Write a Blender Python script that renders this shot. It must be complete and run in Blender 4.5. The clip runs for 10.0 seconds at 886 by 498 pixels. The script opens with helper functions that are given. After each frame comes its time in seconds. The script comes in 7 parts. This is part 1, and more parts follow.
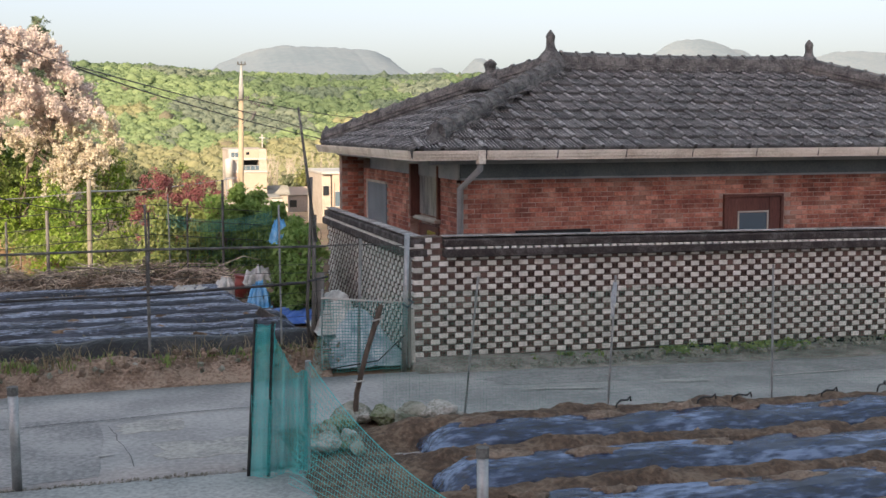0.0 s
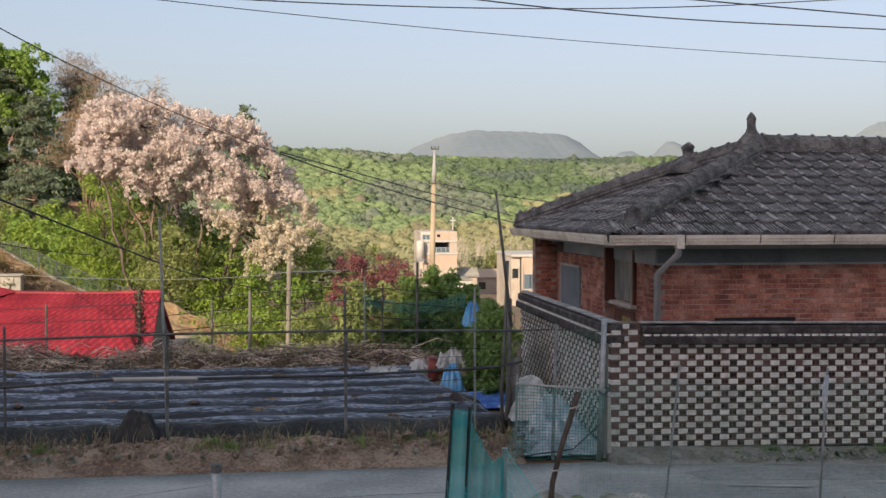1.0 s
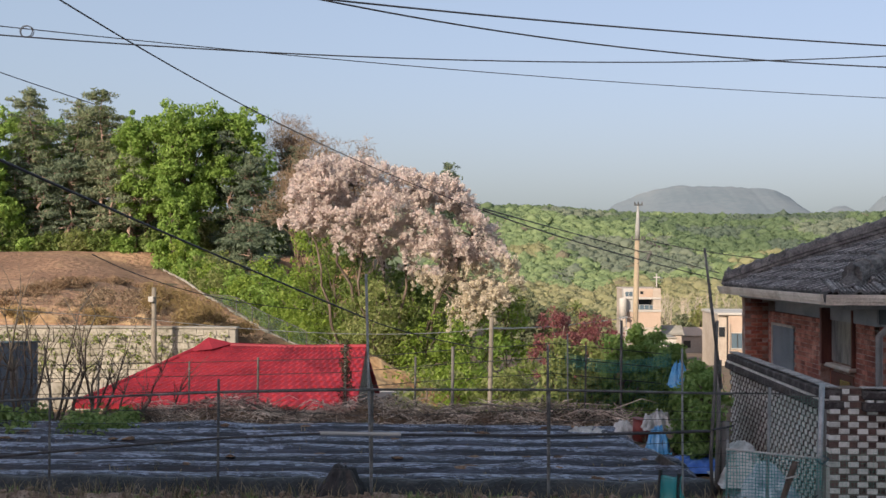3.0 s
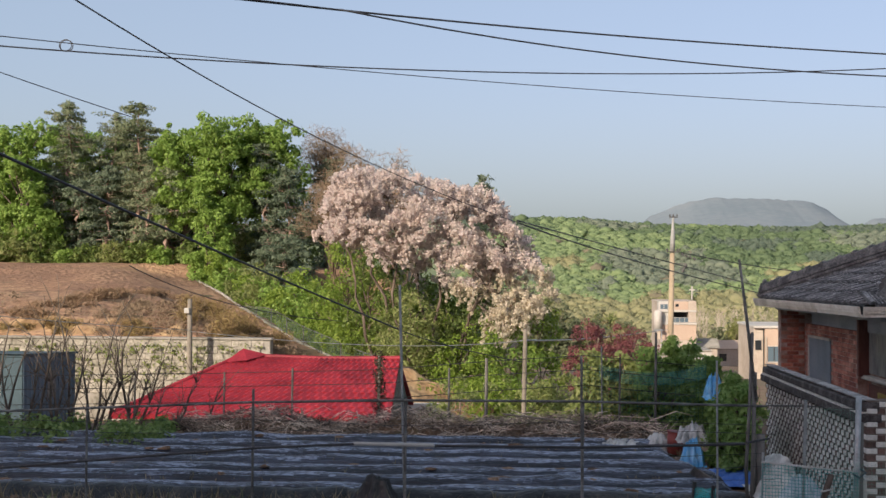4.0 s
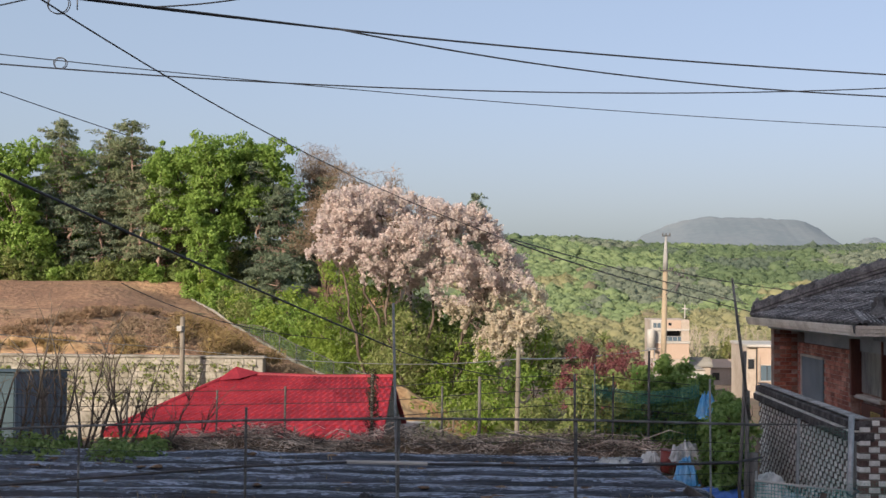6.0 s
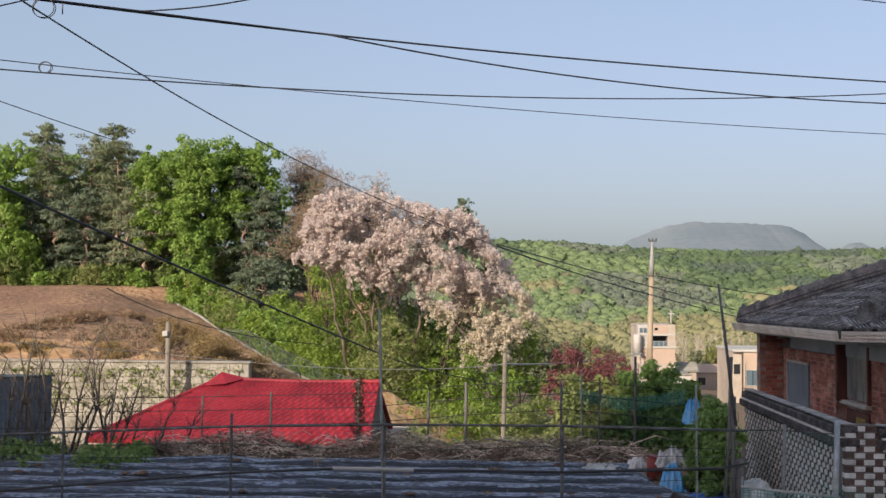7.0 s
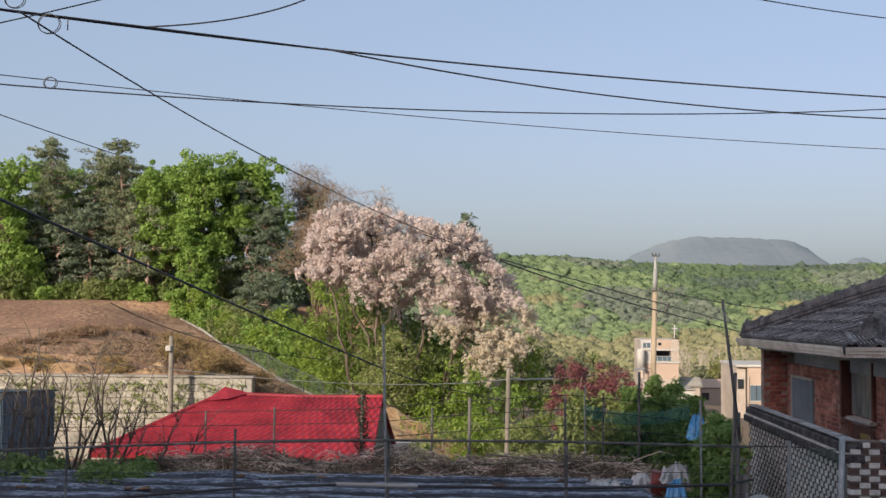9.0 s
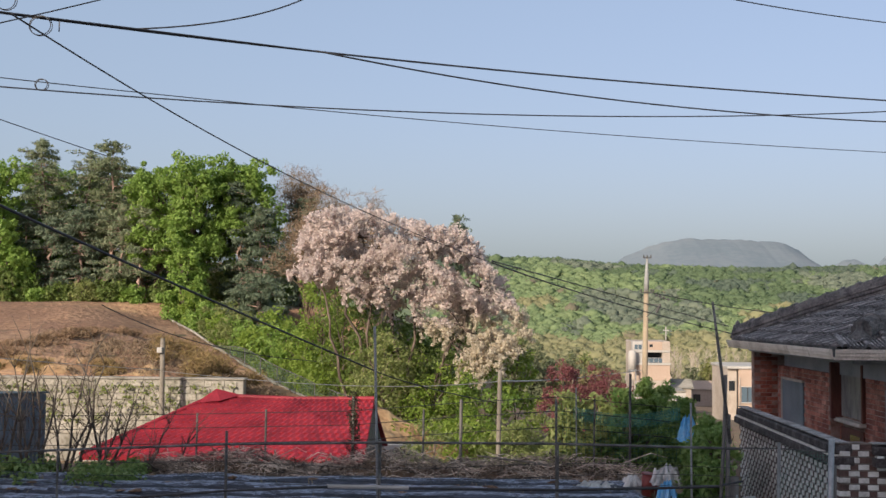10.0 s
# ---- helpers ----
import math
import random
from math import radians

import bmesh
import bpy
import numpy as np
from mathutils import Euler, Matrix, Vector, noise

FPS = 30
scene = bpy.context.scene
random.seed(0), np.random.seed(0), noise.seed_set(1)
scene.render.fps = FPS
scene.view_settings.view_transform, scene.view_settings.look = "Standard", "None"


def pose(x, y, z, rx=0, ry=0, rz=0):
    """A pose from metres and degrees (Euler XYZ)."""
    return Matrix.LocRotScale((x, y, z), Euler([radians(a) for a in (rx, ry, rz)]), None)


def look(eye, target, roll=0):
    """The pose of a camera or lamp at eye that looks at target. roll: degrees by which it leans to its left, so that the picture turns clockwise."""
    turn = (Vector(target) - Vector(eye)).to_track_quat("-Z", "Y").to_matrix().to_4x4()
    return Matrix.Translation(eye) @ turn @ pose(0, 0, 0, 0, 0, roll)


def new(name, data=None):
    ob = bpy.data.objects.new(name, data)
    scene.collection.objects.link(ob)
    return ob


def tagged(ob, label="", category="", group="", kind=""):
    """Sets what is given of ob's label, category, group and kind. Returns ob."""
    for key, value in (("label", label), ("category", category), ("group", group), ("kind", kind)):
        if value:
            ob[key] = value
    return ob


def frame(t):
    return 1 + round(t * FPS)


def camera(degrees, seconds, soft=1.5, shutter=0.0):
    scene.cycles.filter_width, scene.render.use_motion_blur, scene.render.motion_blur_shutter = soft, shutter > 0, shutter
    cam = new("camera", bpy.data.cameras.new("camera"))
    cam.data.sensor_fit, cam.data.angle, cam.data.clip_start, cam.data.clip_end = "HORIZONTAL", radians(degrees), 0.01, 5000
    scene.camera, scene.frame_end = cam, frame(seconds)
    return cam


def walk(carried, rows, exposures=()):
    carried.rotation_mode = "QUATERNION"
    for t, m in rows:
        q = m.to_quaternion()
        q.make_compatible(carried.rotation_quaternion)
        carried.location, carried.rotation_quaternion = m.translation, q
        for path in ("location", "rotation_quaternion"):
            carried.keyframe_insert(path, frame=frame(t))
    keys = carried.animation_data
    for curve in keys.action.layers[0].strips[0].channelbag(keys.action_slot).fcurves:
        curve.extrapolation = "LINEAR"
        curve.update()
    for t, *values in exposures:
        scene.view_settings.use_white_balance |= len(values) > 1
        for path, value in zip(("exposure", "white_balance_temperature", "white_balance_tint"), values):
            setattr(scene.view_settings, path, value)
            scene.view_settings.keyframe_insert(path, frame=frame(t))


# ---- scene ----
cam = camera(41.60, 10.0)
PATH = [
    (0.0, 0.000, -0.000, 2.700, 83.500, 0.000, -17.000),
    (0.5, -0.056, 0.086, 2.701, 85.844, -0.052, -12.060),
    (1.0, -0.058, 0.143, 2.707, 87.555, -0.073, -7.761),
    (1.5, -0.036, 0.179, 2.702, 88.697, -0.043, -4.118),
    (2.0, -0.014, 0.192, 2.698, 89.486, -0.031, -1.234),
    (2.5, -0.050, 0.226, 2.712, 89.981, -0.117, 0.763),
    (3.0, -0.073, 0.263, 2.719, 90.290, -0.178, 2.119),
    (4.5, -0.063, 0.220, 2.704, 91.191, -0.284, 4.160),
    (5.0, -0.069, 0.216, 2.710, 91.474, -0.307, 4.244),
    (5.5, -0.069, 0.211, 2.714, 91.671, -0.293, 4.000),
    (6.0, -0.069, 0.221, 2.704, 91.792, -0.352, 3.453),
    (7.5, -0.068, 0.247, 2.725, 92.195, -0.387, 2.728),
    (8.0, -0.079, 0.249, 2.734, 92.401, -0.421, 2.807),
    (8.5, -0.075, 0.244, 2.733, 92.604, -0.399, 2.910),
    (9.0, -0.076, 0.237, 2.723, 92.745, -0.432, 2.951),
    (9.5, -0.077, 0.219, 2.727, 92.819, -0.434, 2.810),
    (10.0, -0.070, 0.210, 2.730, 92.831, -0.442, 2.547),
]
walk(cam, [(r[0], pose(*r[1:])) for r in PATH], [(0.0, 1.18, 7050, 10), (0.5, 0.92, 7000, 10), (1.0, 0.68, 6900, 10), (2.0, 0.6, 6650, 10), (3.0, 0.55, 6500, 10), (6.0, 0.52, 6450, 10), (10.0, 0.44, 6350, 10)])

# ---- world, sun, exposure ----
SUN_TRAVEL = Vector((0.5, 0.8, -0.381)).normalized()
world = bpy.data.worlds.new("sky")
scene.world = world
world.use_nodes = True
wn = world.node_tree.nodes
sky = wn.new("ShaderNodeTexSky")
sky.sky_type = "NISHITA"
sky.sun_disc = False
sky.sun_elevation = math.asin(-SUN_TRAVEL.z)
sky.sun_rotation = math.atan2(-SUN_TRAVEL.x, -SUN_TRAVEL.y)
sky.air_density, sky.dust_density, sky.ozone_density = 1.0, 3.3, 3.0
haze = wn.new("ShaderNodeMixRGB")
haze.blend_type = "ADD"
haze.inputs[0].default_value = 1.0
haze.inputs[2].default_value = (1.35, 1.75, 1.8, 1)
dim = wn.new("ShaderNodeMixRGB")
dim.blend_type = "MULTIPLY"
dim.inputs[0].default_value = 1.0
dim.inputs[2].default_value = (0.68, 0.52, 0.6, 1)
world.node_tree.links.new(sky.outputs[0], dim.inputs[1])
world.node_tree.links.new(dim.outputs[0], haze.inputs[1])
world.node_tree.links.new(haze.outputs[0], wn["Background"].inputs[0])
wn["Background"].inputs[1].default_value = 0.12
sun_data = bpy.data.lights.new("sun", "SUN")
sun_data.energy, sun_data.angle, sun_data.color = 4.3, radians(0.6), (1.0, 0.86, 0.68)
sun = new("sun", sun_data)
sun.matrix_world = look((0, 0, 60), Vector((0, 0, 60)) + SUN_TRAVEL)


# ---- materials ----
def node_mat(name):
    m = bpy.data.materials.new(name)
    m.use_nodes = True
    return m, m.node_tree.nodes, m.node_tree.links


def surf(name, colours, scale=4.0, rough=0.8, bump=0.2, fine=60.0, metal=0.0, vary=0.0, island=False, stretch=(1, 1, 1), spec=0.4, dist=0.02, grain=0.25):
    """A surface of two or three colours mixed by noise at two scales, with fine relief; vary: change from piece to piece."""
    m, n, l = node_mat(name)
    b = n["Principled BSDF"]
    co = n.new("ShaderNodeNewGeometry")
    mp = n.new("ShaderNodeMapping")
    mp.inputs["Scale"].default_value = stretch
    l.new(co.outputs["Position"], mp.inputs[0])
    big = n.new("ShaderNodeTexNoise")
    big.inputs["Scale"].default_value, big.inputs["Detail"].default_value = scale, 5
    small = n.new("ShaderNodeTexNoise")
    small.inputs["Scale"].default_value, small.inputs["Detail"].default_value = fine, 4
    l.new(mp.outputs[0], big.inputs[0])
    l.new(mp.outputs[0], small.inputs[0])
    ramp = n.new("ShaderNodeValToRGB")
    e = ramp.color_ramp.elements
    e[0].position, e[1].position = 0.32, 0.68
    e[0].color, e[1].color = (*colours[0], 1), (*colours[-1], 1)
    if len(colours) > 2:
        e.new(0.5).color = (*colours[1], 1)
    mixn = n.new("ShaderNodeMath")
    mixn.operation = "MULTIPLY_ADD"
    mixn.inputs[1].default_value = grain * 2
    sub = n.new("ShaderNodeMath")
    sub.operation = "ADD"
    sub.inputs[1].default_value = -grain
    l.new(small.outputs[0], mixn.inputs[0])
    l.new(big.outputs[0], sub.inputs[0])
    l.new(sub.outputs[0], mixn.inputs[2])
    l.new(mixn.outputs[0], ramp.inputs[0])
    out = ramp.outputs[0]
    if vary:
        hsv = n.new("ShaderNodeHueSaturation")
        if island:
            r = n.new("ShaderNodeNewGeometry").outputs["Random Per Island"]
        else:
            r = n.new("ShaderNodeObjectInfo").outputs["Random"]
        mr = n.new("ShaderNodeMapRange")
        mr.inputs[3].default_value, mr.inputs[4].default_value = 1 - vary, 1 + vary
        l.new(r, mr.inputs[0])
        l.new(mr.outputs[0], hsv.inputs["Value"])
        l.new(out, hsv.inputs["Color"])
        out = hsv.outputs[0]
    l.new(out, b.inputs["Base Color"])
    b.inputs["Roughness"].default_value, b.inputs["Metallic"].default_value = rough, metal
    b.inputs["Specular IOR Level"].default_value = spec
    if bump:
        bp = n.new("ShaderNodeBump")
        bp.inputs["Strength"].default_value, bp.inputs["Distance"].default_value = bump, dist
        l.new(mixn.outputs[0], bp.inputs["Height"])
        l.new(bp.outputs[0], b.inputs["Normal"])
    return m


def leaf_mat(name, colours, trans=0.4, rough=0.55, patch=0.0, patch_scale=0.01):
    """Leaves: a colour for each leaf or clump by Random Per Island, some light let through."""
    m, n, l = node_mat(name)
    b = n["Principled BSDF"]
    geo = n.new("ShaderNodeNewGeometry")
    ramp = n.new("ShaderNodeValToRGB")
    e = ramp.color_ramp.elements
    e[0].color, e[1].color = (*colours[0], 1), (*colours[-1], 1)
    for i, c in enumerate(colours[1:-1], 1):
        e.new(i / (len(colours) - 1)).color = (*c, 1)
    if patch:
        tc = n.new("ShaderNodeTexCoord")
        nz = n.new("ShaderNodeTexNoise")
        nz.inputs["Scale"].default_value, nz.inputs["Detail"].default_value = patch_scale, 3
        l.new(tc.outputs["Object"], nz.inputs[0])
        st = n.new("ShaderNodeMapRange")
        st.inputs[1].default_value, st.inputs[2].default_value = 0.3, 0.7
        l.new(nz.outputs[0], st.inputs[0])
        mf = n.new("ShaderNodeMix")
        mf.inputs[0].default_value = patch
        l.new(geo.outputs["Random Per Island"], mf.inputs[2])
        l.new(st.outputs[0], mf.inputs[3])
        l.new(mf.outputs[0], ramp.inputs[0])
    else:
        l.new(geo.outputs["Random Per Island"], ramp.inputs[0])
    l.new(ramp.outputs[0], b.inputs["Base Color"])
    b.inputs["Roughness"].default_value = rough
    b.inputs["Specular IOR Level"].default_value = 0.25
    if trans:
        tr = n.new("ShaderNodeBsdfTranslucent")
        l.new(ramp.outputs[0], tr.inputs[0])
        mx = n.new("ShaderNodeMixShader")
        mx.inputs[0].default_value = trans
        l.new(b.outputs[0], mx.inputs[1])
        l.new(tr.outputs[0], mx.inputs[2])
        l.new(mx.outputs[0], n["Material Output"].inputs[0])
    return m


# ---- mesh helpers ----
def mesh_from(name, verts, faces, mat, parent=None, label="", smooth=False):
    me = bpy.data.meshes.new(name)
    me.from_pydata([tuple(v) for v in verts], [], [tuple(f) for f in faces])
    me.materials.append(mat)
    if smooth:
        me.polygons.foreach_set("use_smooth", [True] * len(me.polygons))
    me.update()
    ob = new(name, me)
    if parent is not None:
        ob.parent = parent
    if label:
        ob["label"] = label
    return ob


def part(name, bm, mat, parent=None, label="", smooth=False):
    """Links a bmesh as one mesh object, under a thing or a part."""
    me = bpy.data.meshes.new(name)
    bm.to_mesh(me)
    bm.free()
    me.materials.append(mat)
    if smooth:
        me.polygons.foreach_set("use_smooth", [True] * len(me.polygons))
    ob = new(name, me)
    if parent is not None:
        ob.parent = parent
    if label:
        ob["label"] = label
    return ob


def thing(name, label, category, group="", kind="", at=(0, 0, 0)):
    ob = new(name)
    ob.location = at
    ob.empty_display_size = 0.2
    return tagged(ob, label, category, group, kind)


def box(bm, x0, x1, y0, y1, z0, z1, bevel=0.0, m=None):
    """Adds a box, with bevelled edges if asked."""
    r = bmesh.ops.create_cube(bm, size=1, matrix=Matrix.Translation(((x0 + x1) / 2, (y0 + y1) / 2, (z0 + z1) / 2)) @ Matrix.Diagonal((x1 - x0, y1 - y0, z1 - z0, 1)))
    vs = r["verts"]
    if bevel:
        es = list({e for v in vs for e in v.link_edges})
        q = bmesh.ops.bevel(bm, geom=es, offset=bevel, segments=1, affect="EDGES")
        vs = q["verts"]
    if m is not None:
        bmesh.ops.transform(bm, matrix=m, verts=list(vs))
    return bm


def boxed(x0, x1, y0, y1, z0, z1, bevel=0.0):
    return box(bmesh.new(), x0, x1, y0, y1, z0, z1, bevel)


def tube(bm, pts, radii, sides=8, cap=True):
    """A round bar along the points."""
    pts = [Vector(p) for p in pts]
    if not hasattr(radii, "__len__"):
        radii = [radii] * len(pts)
    rings = []
    up = Vector((0, 0, 1))
    for i, p in enumerate(pts):
        d = (pts[min(i + 1, len(pts) - 1)] - pts[max(i - 1, 0)]).normalized()
        a = d.cross(up)
        a = Vector((1, 0, 0)) if a.length < 0.05 else a.normalized()
        b = d.cross(a)
        rings.append([bm.verts.new(p + radii[i] * (math.cos(2 * math.pi * k / sides) * a + math.sin(2 * math.pi * k / sides) * b)) for k in range(sides)])
    for r, s in zip(rings, rings[1:]):
        for k in range(sides):
            bm.faces.new((r[k], r[(k + 1) % sides], s[(k + 1) % sides], s[k]))
    if cap:
        bm.faces.new(rings[0][::-1])
        bm.faces.new(rings[-1])
    return bm


def tubed(pts, radii, sides=8):
    return tube(bmesh.new(), pts, radii, sides)


def wobble(pts, amount, seed):
    rnd = random.Random(seed)
    return [Vector(p) + Vector((rnd.uniform(-1, 1), rnd.uniform(-1, 1), rnd.uniform(-1, 1))) * amount for p in pts]


def fbm(x, y, s=1.0, oct=4, seed=0.0):
    v, a = 0.0, 1.0
    for k in range(oct):
        v += a * noise.noise((x * s * 2 ** k + seed, y * s * 2 ** k - seed, seed * 1.7))
        a *= 0.5
    return v


def step(a, b, v):
    u = min(1.0, max(0.0, (v - a) / (b - a)))
    return u * u * (3 - 2 * u)


def leaf_cloud(name, centres, radii, per, size, mat, parent=None, seed=1, flat=0.6, droop=0.0, aspect=1.7, label="", squash=0.8):
    """A crown: round each centre a tuft of small folded leaves, denser at the tuft's skin."""
    rng = np.random.default_rng(seed)
    centres, radii = np.asarray(centres, float), np.asarray(radii, float)
    n = len(centres) * per
    c, r = np.repeat(centres, per, 0), np.repeat(radii, per)
    d = rng.normal(size=(n, 3))
    d /= np.linalg.norm(d, axis=1)[:, None]
    rad = r * rng.uniform(0.35, 1.0, n) ** 0.6
    p = c + d * rad[:, None] * np.array([1, 1, squash])
    nrm = d + rng.normal(size=(n, 3)) * flat + np.array([0, 0, 0.35])
    nrm /= np.linalg.norm(nrm, axis=1)[:, None]
    t = np.cross(nrm, rng.normal(size=(n, 3)))
    t[:, 2] -= droop * 2
    t -= nrm * (t * nrm).sum(1)[:, None]
    t /= np.linalg.norm(t, axis=1)[:, None] + 1e-9
    s = np.cross(nrm, t)
    L = (size * rng.uniform(0.6, 1.4, n))[:, None]
    W = L / aspect
    v = np.stack([p - t * L * 0.5, p + s * W * 0.5 + nrm * W * 0.15, p + t * L * 0.5, p - s * W * 0.5 + nrm * W * 0.15], 1).reshape(-1, 3)
    me = bpy.data.meshes.new(name)
    me.vertices.add(len(v))
    me.vertices.foreach_set("co", v.ravel())
    me.loops.add(4 * n)
    me.loops.foreach_set("vertex_index", np.arange(4 * n, dtype=np.int32))
    me.polygons.add(n)
    me.polygons.foreach_set("loop_start", np.arange(0, 4 * n, 4, dtype=np.int32))
    me.update(calc_edges=True)
    me.materials.append(mat)
    ob = new(name, me)
    if parent is not None:
        ob.parent = parent
    if label:
        ob["label"] = label
    return ob


def scatter_mesh(name, verts, faces, mats, mat, parent=None, label="", stuff=False):
    """One mesh that joins a copy of a small piece at each of the poses."""
    v = np.asarray(verts, float)
    k = len(v)
    allv = np.concatenate([v @ np.array(m.to_3x3()).T + np.array(m.translation) for m in mats])
    allf = [tuple(i + k * j for i in f) for j in range(len(mats)) for f in faces]
    ob = mesh_from(name, allv.tolist(), allf, mat, parent, label)
    if stuff:
        ob["kind"] = "stuff"
    return ob


def piece_mesh(name, verts, faces, mat):
    me = bpy.data.meshes.new(name)
    me.from_pydata(verts, [], faces)
    me.materials.append(mat)
    return me


def pieces(name, me, mats, parent):
    """Objects of their own on one shared mesh, as pieces of their parent."""
    for m in mats:
        o = new(name, me)
        o.parent = parent
        o.matrix_local = m


def brick_shape(w, h, d, b=0.004):
    """A brick with its face at y = 0 looking to -y, standing proud, edges chamfered."""
    x, z = w / 2, h / 2
    v = [(-x, d, -z), (x, d, -z), (x, d, z), (-x, d, z), (-x, b, -z), (x, b, -z), (x, b, z), (-x, b, z),
         (-x + b, 0, -z + b), (x - b, 0, -z + b), (x - b, 0, z - b), (-x + b, 0, z - b)]
    f = [(8, 9, 10, 11), (4, 5, 9, 8), (5, 6, 10, 9), (6, 7, 11, 10), (7, 4, 8, 11), (0, 1, 5, 4), (1, 2, 6, 5), (2, 3, 7, 6), (3, 0, 4, 7)]
    return v, f


# surfaces
M_earth = surf("earth", [(0.13, 0.085, 0.05), (0.2, 0.13, 0.08), (0.1, 0.1, 0.045)], 0.5, 0.95, 0.6, 9, dist=0.06)
M_dry_soil = surf("dry_soil", [(0.22, 0.16, 0.11), (0.32, 0.245, 0.175), (0.4, 0.32, 0.235)], 5.0, 0.95, 0.9, 40, dist=0.03, grain=0.4)
M_soil = surf("garden_soil", [(0.105, 0.067, 0.043), (0.2, 0.128, 0.08), (0.33, 0.225, 0.148)], 3.0, 0.95, 0.9, 26, dist=0.05, grain=0.4)
M_field_soil = surf("dry_field_soil", [(0.165, 0.112, 0.08), (0.275, 0.195, 0.142), (0.4, 0.305, 0.23)], 3.5, 0.95, 1.0, 30, dist=0.05, grain=0.45)
M_garden = surf("damp_garden_soil", [(0.075, 0.05, 0.035), (0.125, 0.084, 0.057), (0.205, 0.145, 0.1)], 4.0, 0.95, 1.0, 22, dist=0.05, grain=0.5)
M_asphalt = surf("worn_asphalt", [(0.235, 0.233, 0.228), (0.32, 0.316, 0.306), (0.41, 0.402, 0.385)], 1.1, 0.88, 0.5, 22, dist=0.006, grain=0.32)
M_concrete = surf("concrete", [(0.29, 0.285, 0.272), (0.4, 0.39, 0.37), (0.49, 0.478, 0.45)], 1.2, 0.88, 0.5, 26, grain=0.45, dist=0.008)
M_white_brick = surf("white_brick_face", [(0.47, 0.45, 0.405), (0.64, 0.62, 0.57), (0.74, 0.72, 0.67)], 9, 0.75, 0.25, 80, vary=0.14)
M_white_brick_j = surf("white_brick_face_joined", [(0.47, 0.45, 0.405), (0.64, 0.62, 0.57), (0.74, 0.72, 0.67)], 9, 0.75, 0.25, 80, vary=0.14, island=True)
M_dark_brick = surf("dark_brick", [(0.05, 0.032, 0.028), (0.095, 0.058, 0.048), (0.14, 0.088, 0.072)], 7, 0.85, 0.4, 70, vary=0.3, island=True)
M_brown_brick = surf("brown_brick", [(0.062, 0.035, 0.03), (0.102, 0.058, 0.048), (0.145, 0.086, 0.07)], 7, 0.85, 0.4, 70, vary=0.3, island=True)
M_mortar = surf("mortar", [(0.12, 0.1, 0.085), (0.2, 0.17, 0.14)], 6, 0.95, 0.4, 80)
M_red_brick = surf("red_brick", [(0.2, 0.066, 0.048), (0.35, 0.135, 0.095), (0.47, 0.25, 0.19)], 3.4, 0.8, 0.3, 30, vary=0.36)
M_red_brick_j = surf("red_brick_joined", [(0.2, 0.066, 0.048), (0.35, 0.135, 0.095), (0.47, 0.25, 0.19)], 3.4, 0.8, 0.3, 30, vary=0.36, island=True)
TILE = [(0.065, 0.065, 0.067), (0.118, 0.118, 0.118), (0.196, 0.193, 0.188)]
RIB_PALE = [(0.098, 0.098, 0.1), (0.195, 0.192, 0.188), (0.365, 0.36, 0.346)]
M_tile = surf("roof_tile", TILE, 5, 0.85, 0.5, 40, vary=0.2, grain=0.3)
M_tile_j = surf("roof_tile_joined", TILE, 5, 0.85, 0.5, 40, vary=0.2, island=True, grain=0.3)
M_tile_rib = surf("pale_tile_rib", RIB_PALE, 6, 0.85, 0.4, 28, vary=0.25, grain=0.5)
M_tile_rib_j = surf("pale_tile_rib_joined", RIB_PALE, 6, 0.85, 0.4, 28, vary=0.25, island=True, grain=0.5)
M_ridge = surf("ridge_mortar", [(0.07, 0.07, 0.069), (0.125, 0.123, 0.118), (0.21, 0.205, 0.193)], 6, 0.95, 0.6, 30, dist=0.02, grain=0.35)
M_gutter = surf("gutter_metal", [(0.52, 0.47, 0.39), (0.7, 0.65, 0.56), (0.8, 0.75, 0.66)], 2.5, 0.5, 0.1, 40)
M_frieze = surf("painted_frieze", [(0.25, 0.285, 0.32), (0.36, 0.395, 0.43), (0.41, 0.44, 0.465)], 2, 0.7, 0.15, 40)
M_galv = surf("galvanised_steel", [(0.26, 0.273, 0.273), (0.416, 0.429, 0.429)], 8, 0.45, 0.1, 60, metal=0.7)
M_rust = surf("rusty_pipe", [(0.06, 0.058, 0.055), (0.11, 0.108, 0.1), (0.2, 0.2, 0.19)], 6, 0.7, 0.2, 60, metal=0.2)
# third colour paints the sky's blue sheen in streaks on the black film
M_black_film = surf("black_film_painted_sheen", [(0.006, 0.011, 0.03), (0.016, 0.034, 0.085), (0.16, 0.23, 0.37)], 3.0, 0.2, 1.0, 16, spec=0.6, dist=0.05, stretch=(0.4, 1.6, 1.6), grain=0.35)
M_black_film.node_tree.nodes["Principled BSDF"].inputs["Coat Weight"].default_value = 0.25
M_black_film.node_tree.nodes["Principled BSDF"].inputs["Coat Roughness"].default_value = 0.22
M_dirt_bank = surf("brown_bank_earth", [(0.2, 0.115, 0.072), (0.28, 0.168, 0.102), (0.37, 0.24, 0.14)], 0.16, 0.95, 1.0, 3.0, dist=0.2, grain=0.45)
M_retain = surf("retaining_wall_concrete", [(0.164, 0.153, 0.12), (0.273, 0.256, 0.218), (0.317, 0.3, 0.262)], 0.7, 0.9, 0.4, 8, dist=0.05, grain=0.3)
M_block = surf("wall_stone_block", [(0.2, 0.185, 0.145), (0.29, 0.27, 0.222), (0.38, 0.355, 0.3)], 0.8, 0.92, 0.6, 9, dist=0.04, grain=0.45, vary=0.12)
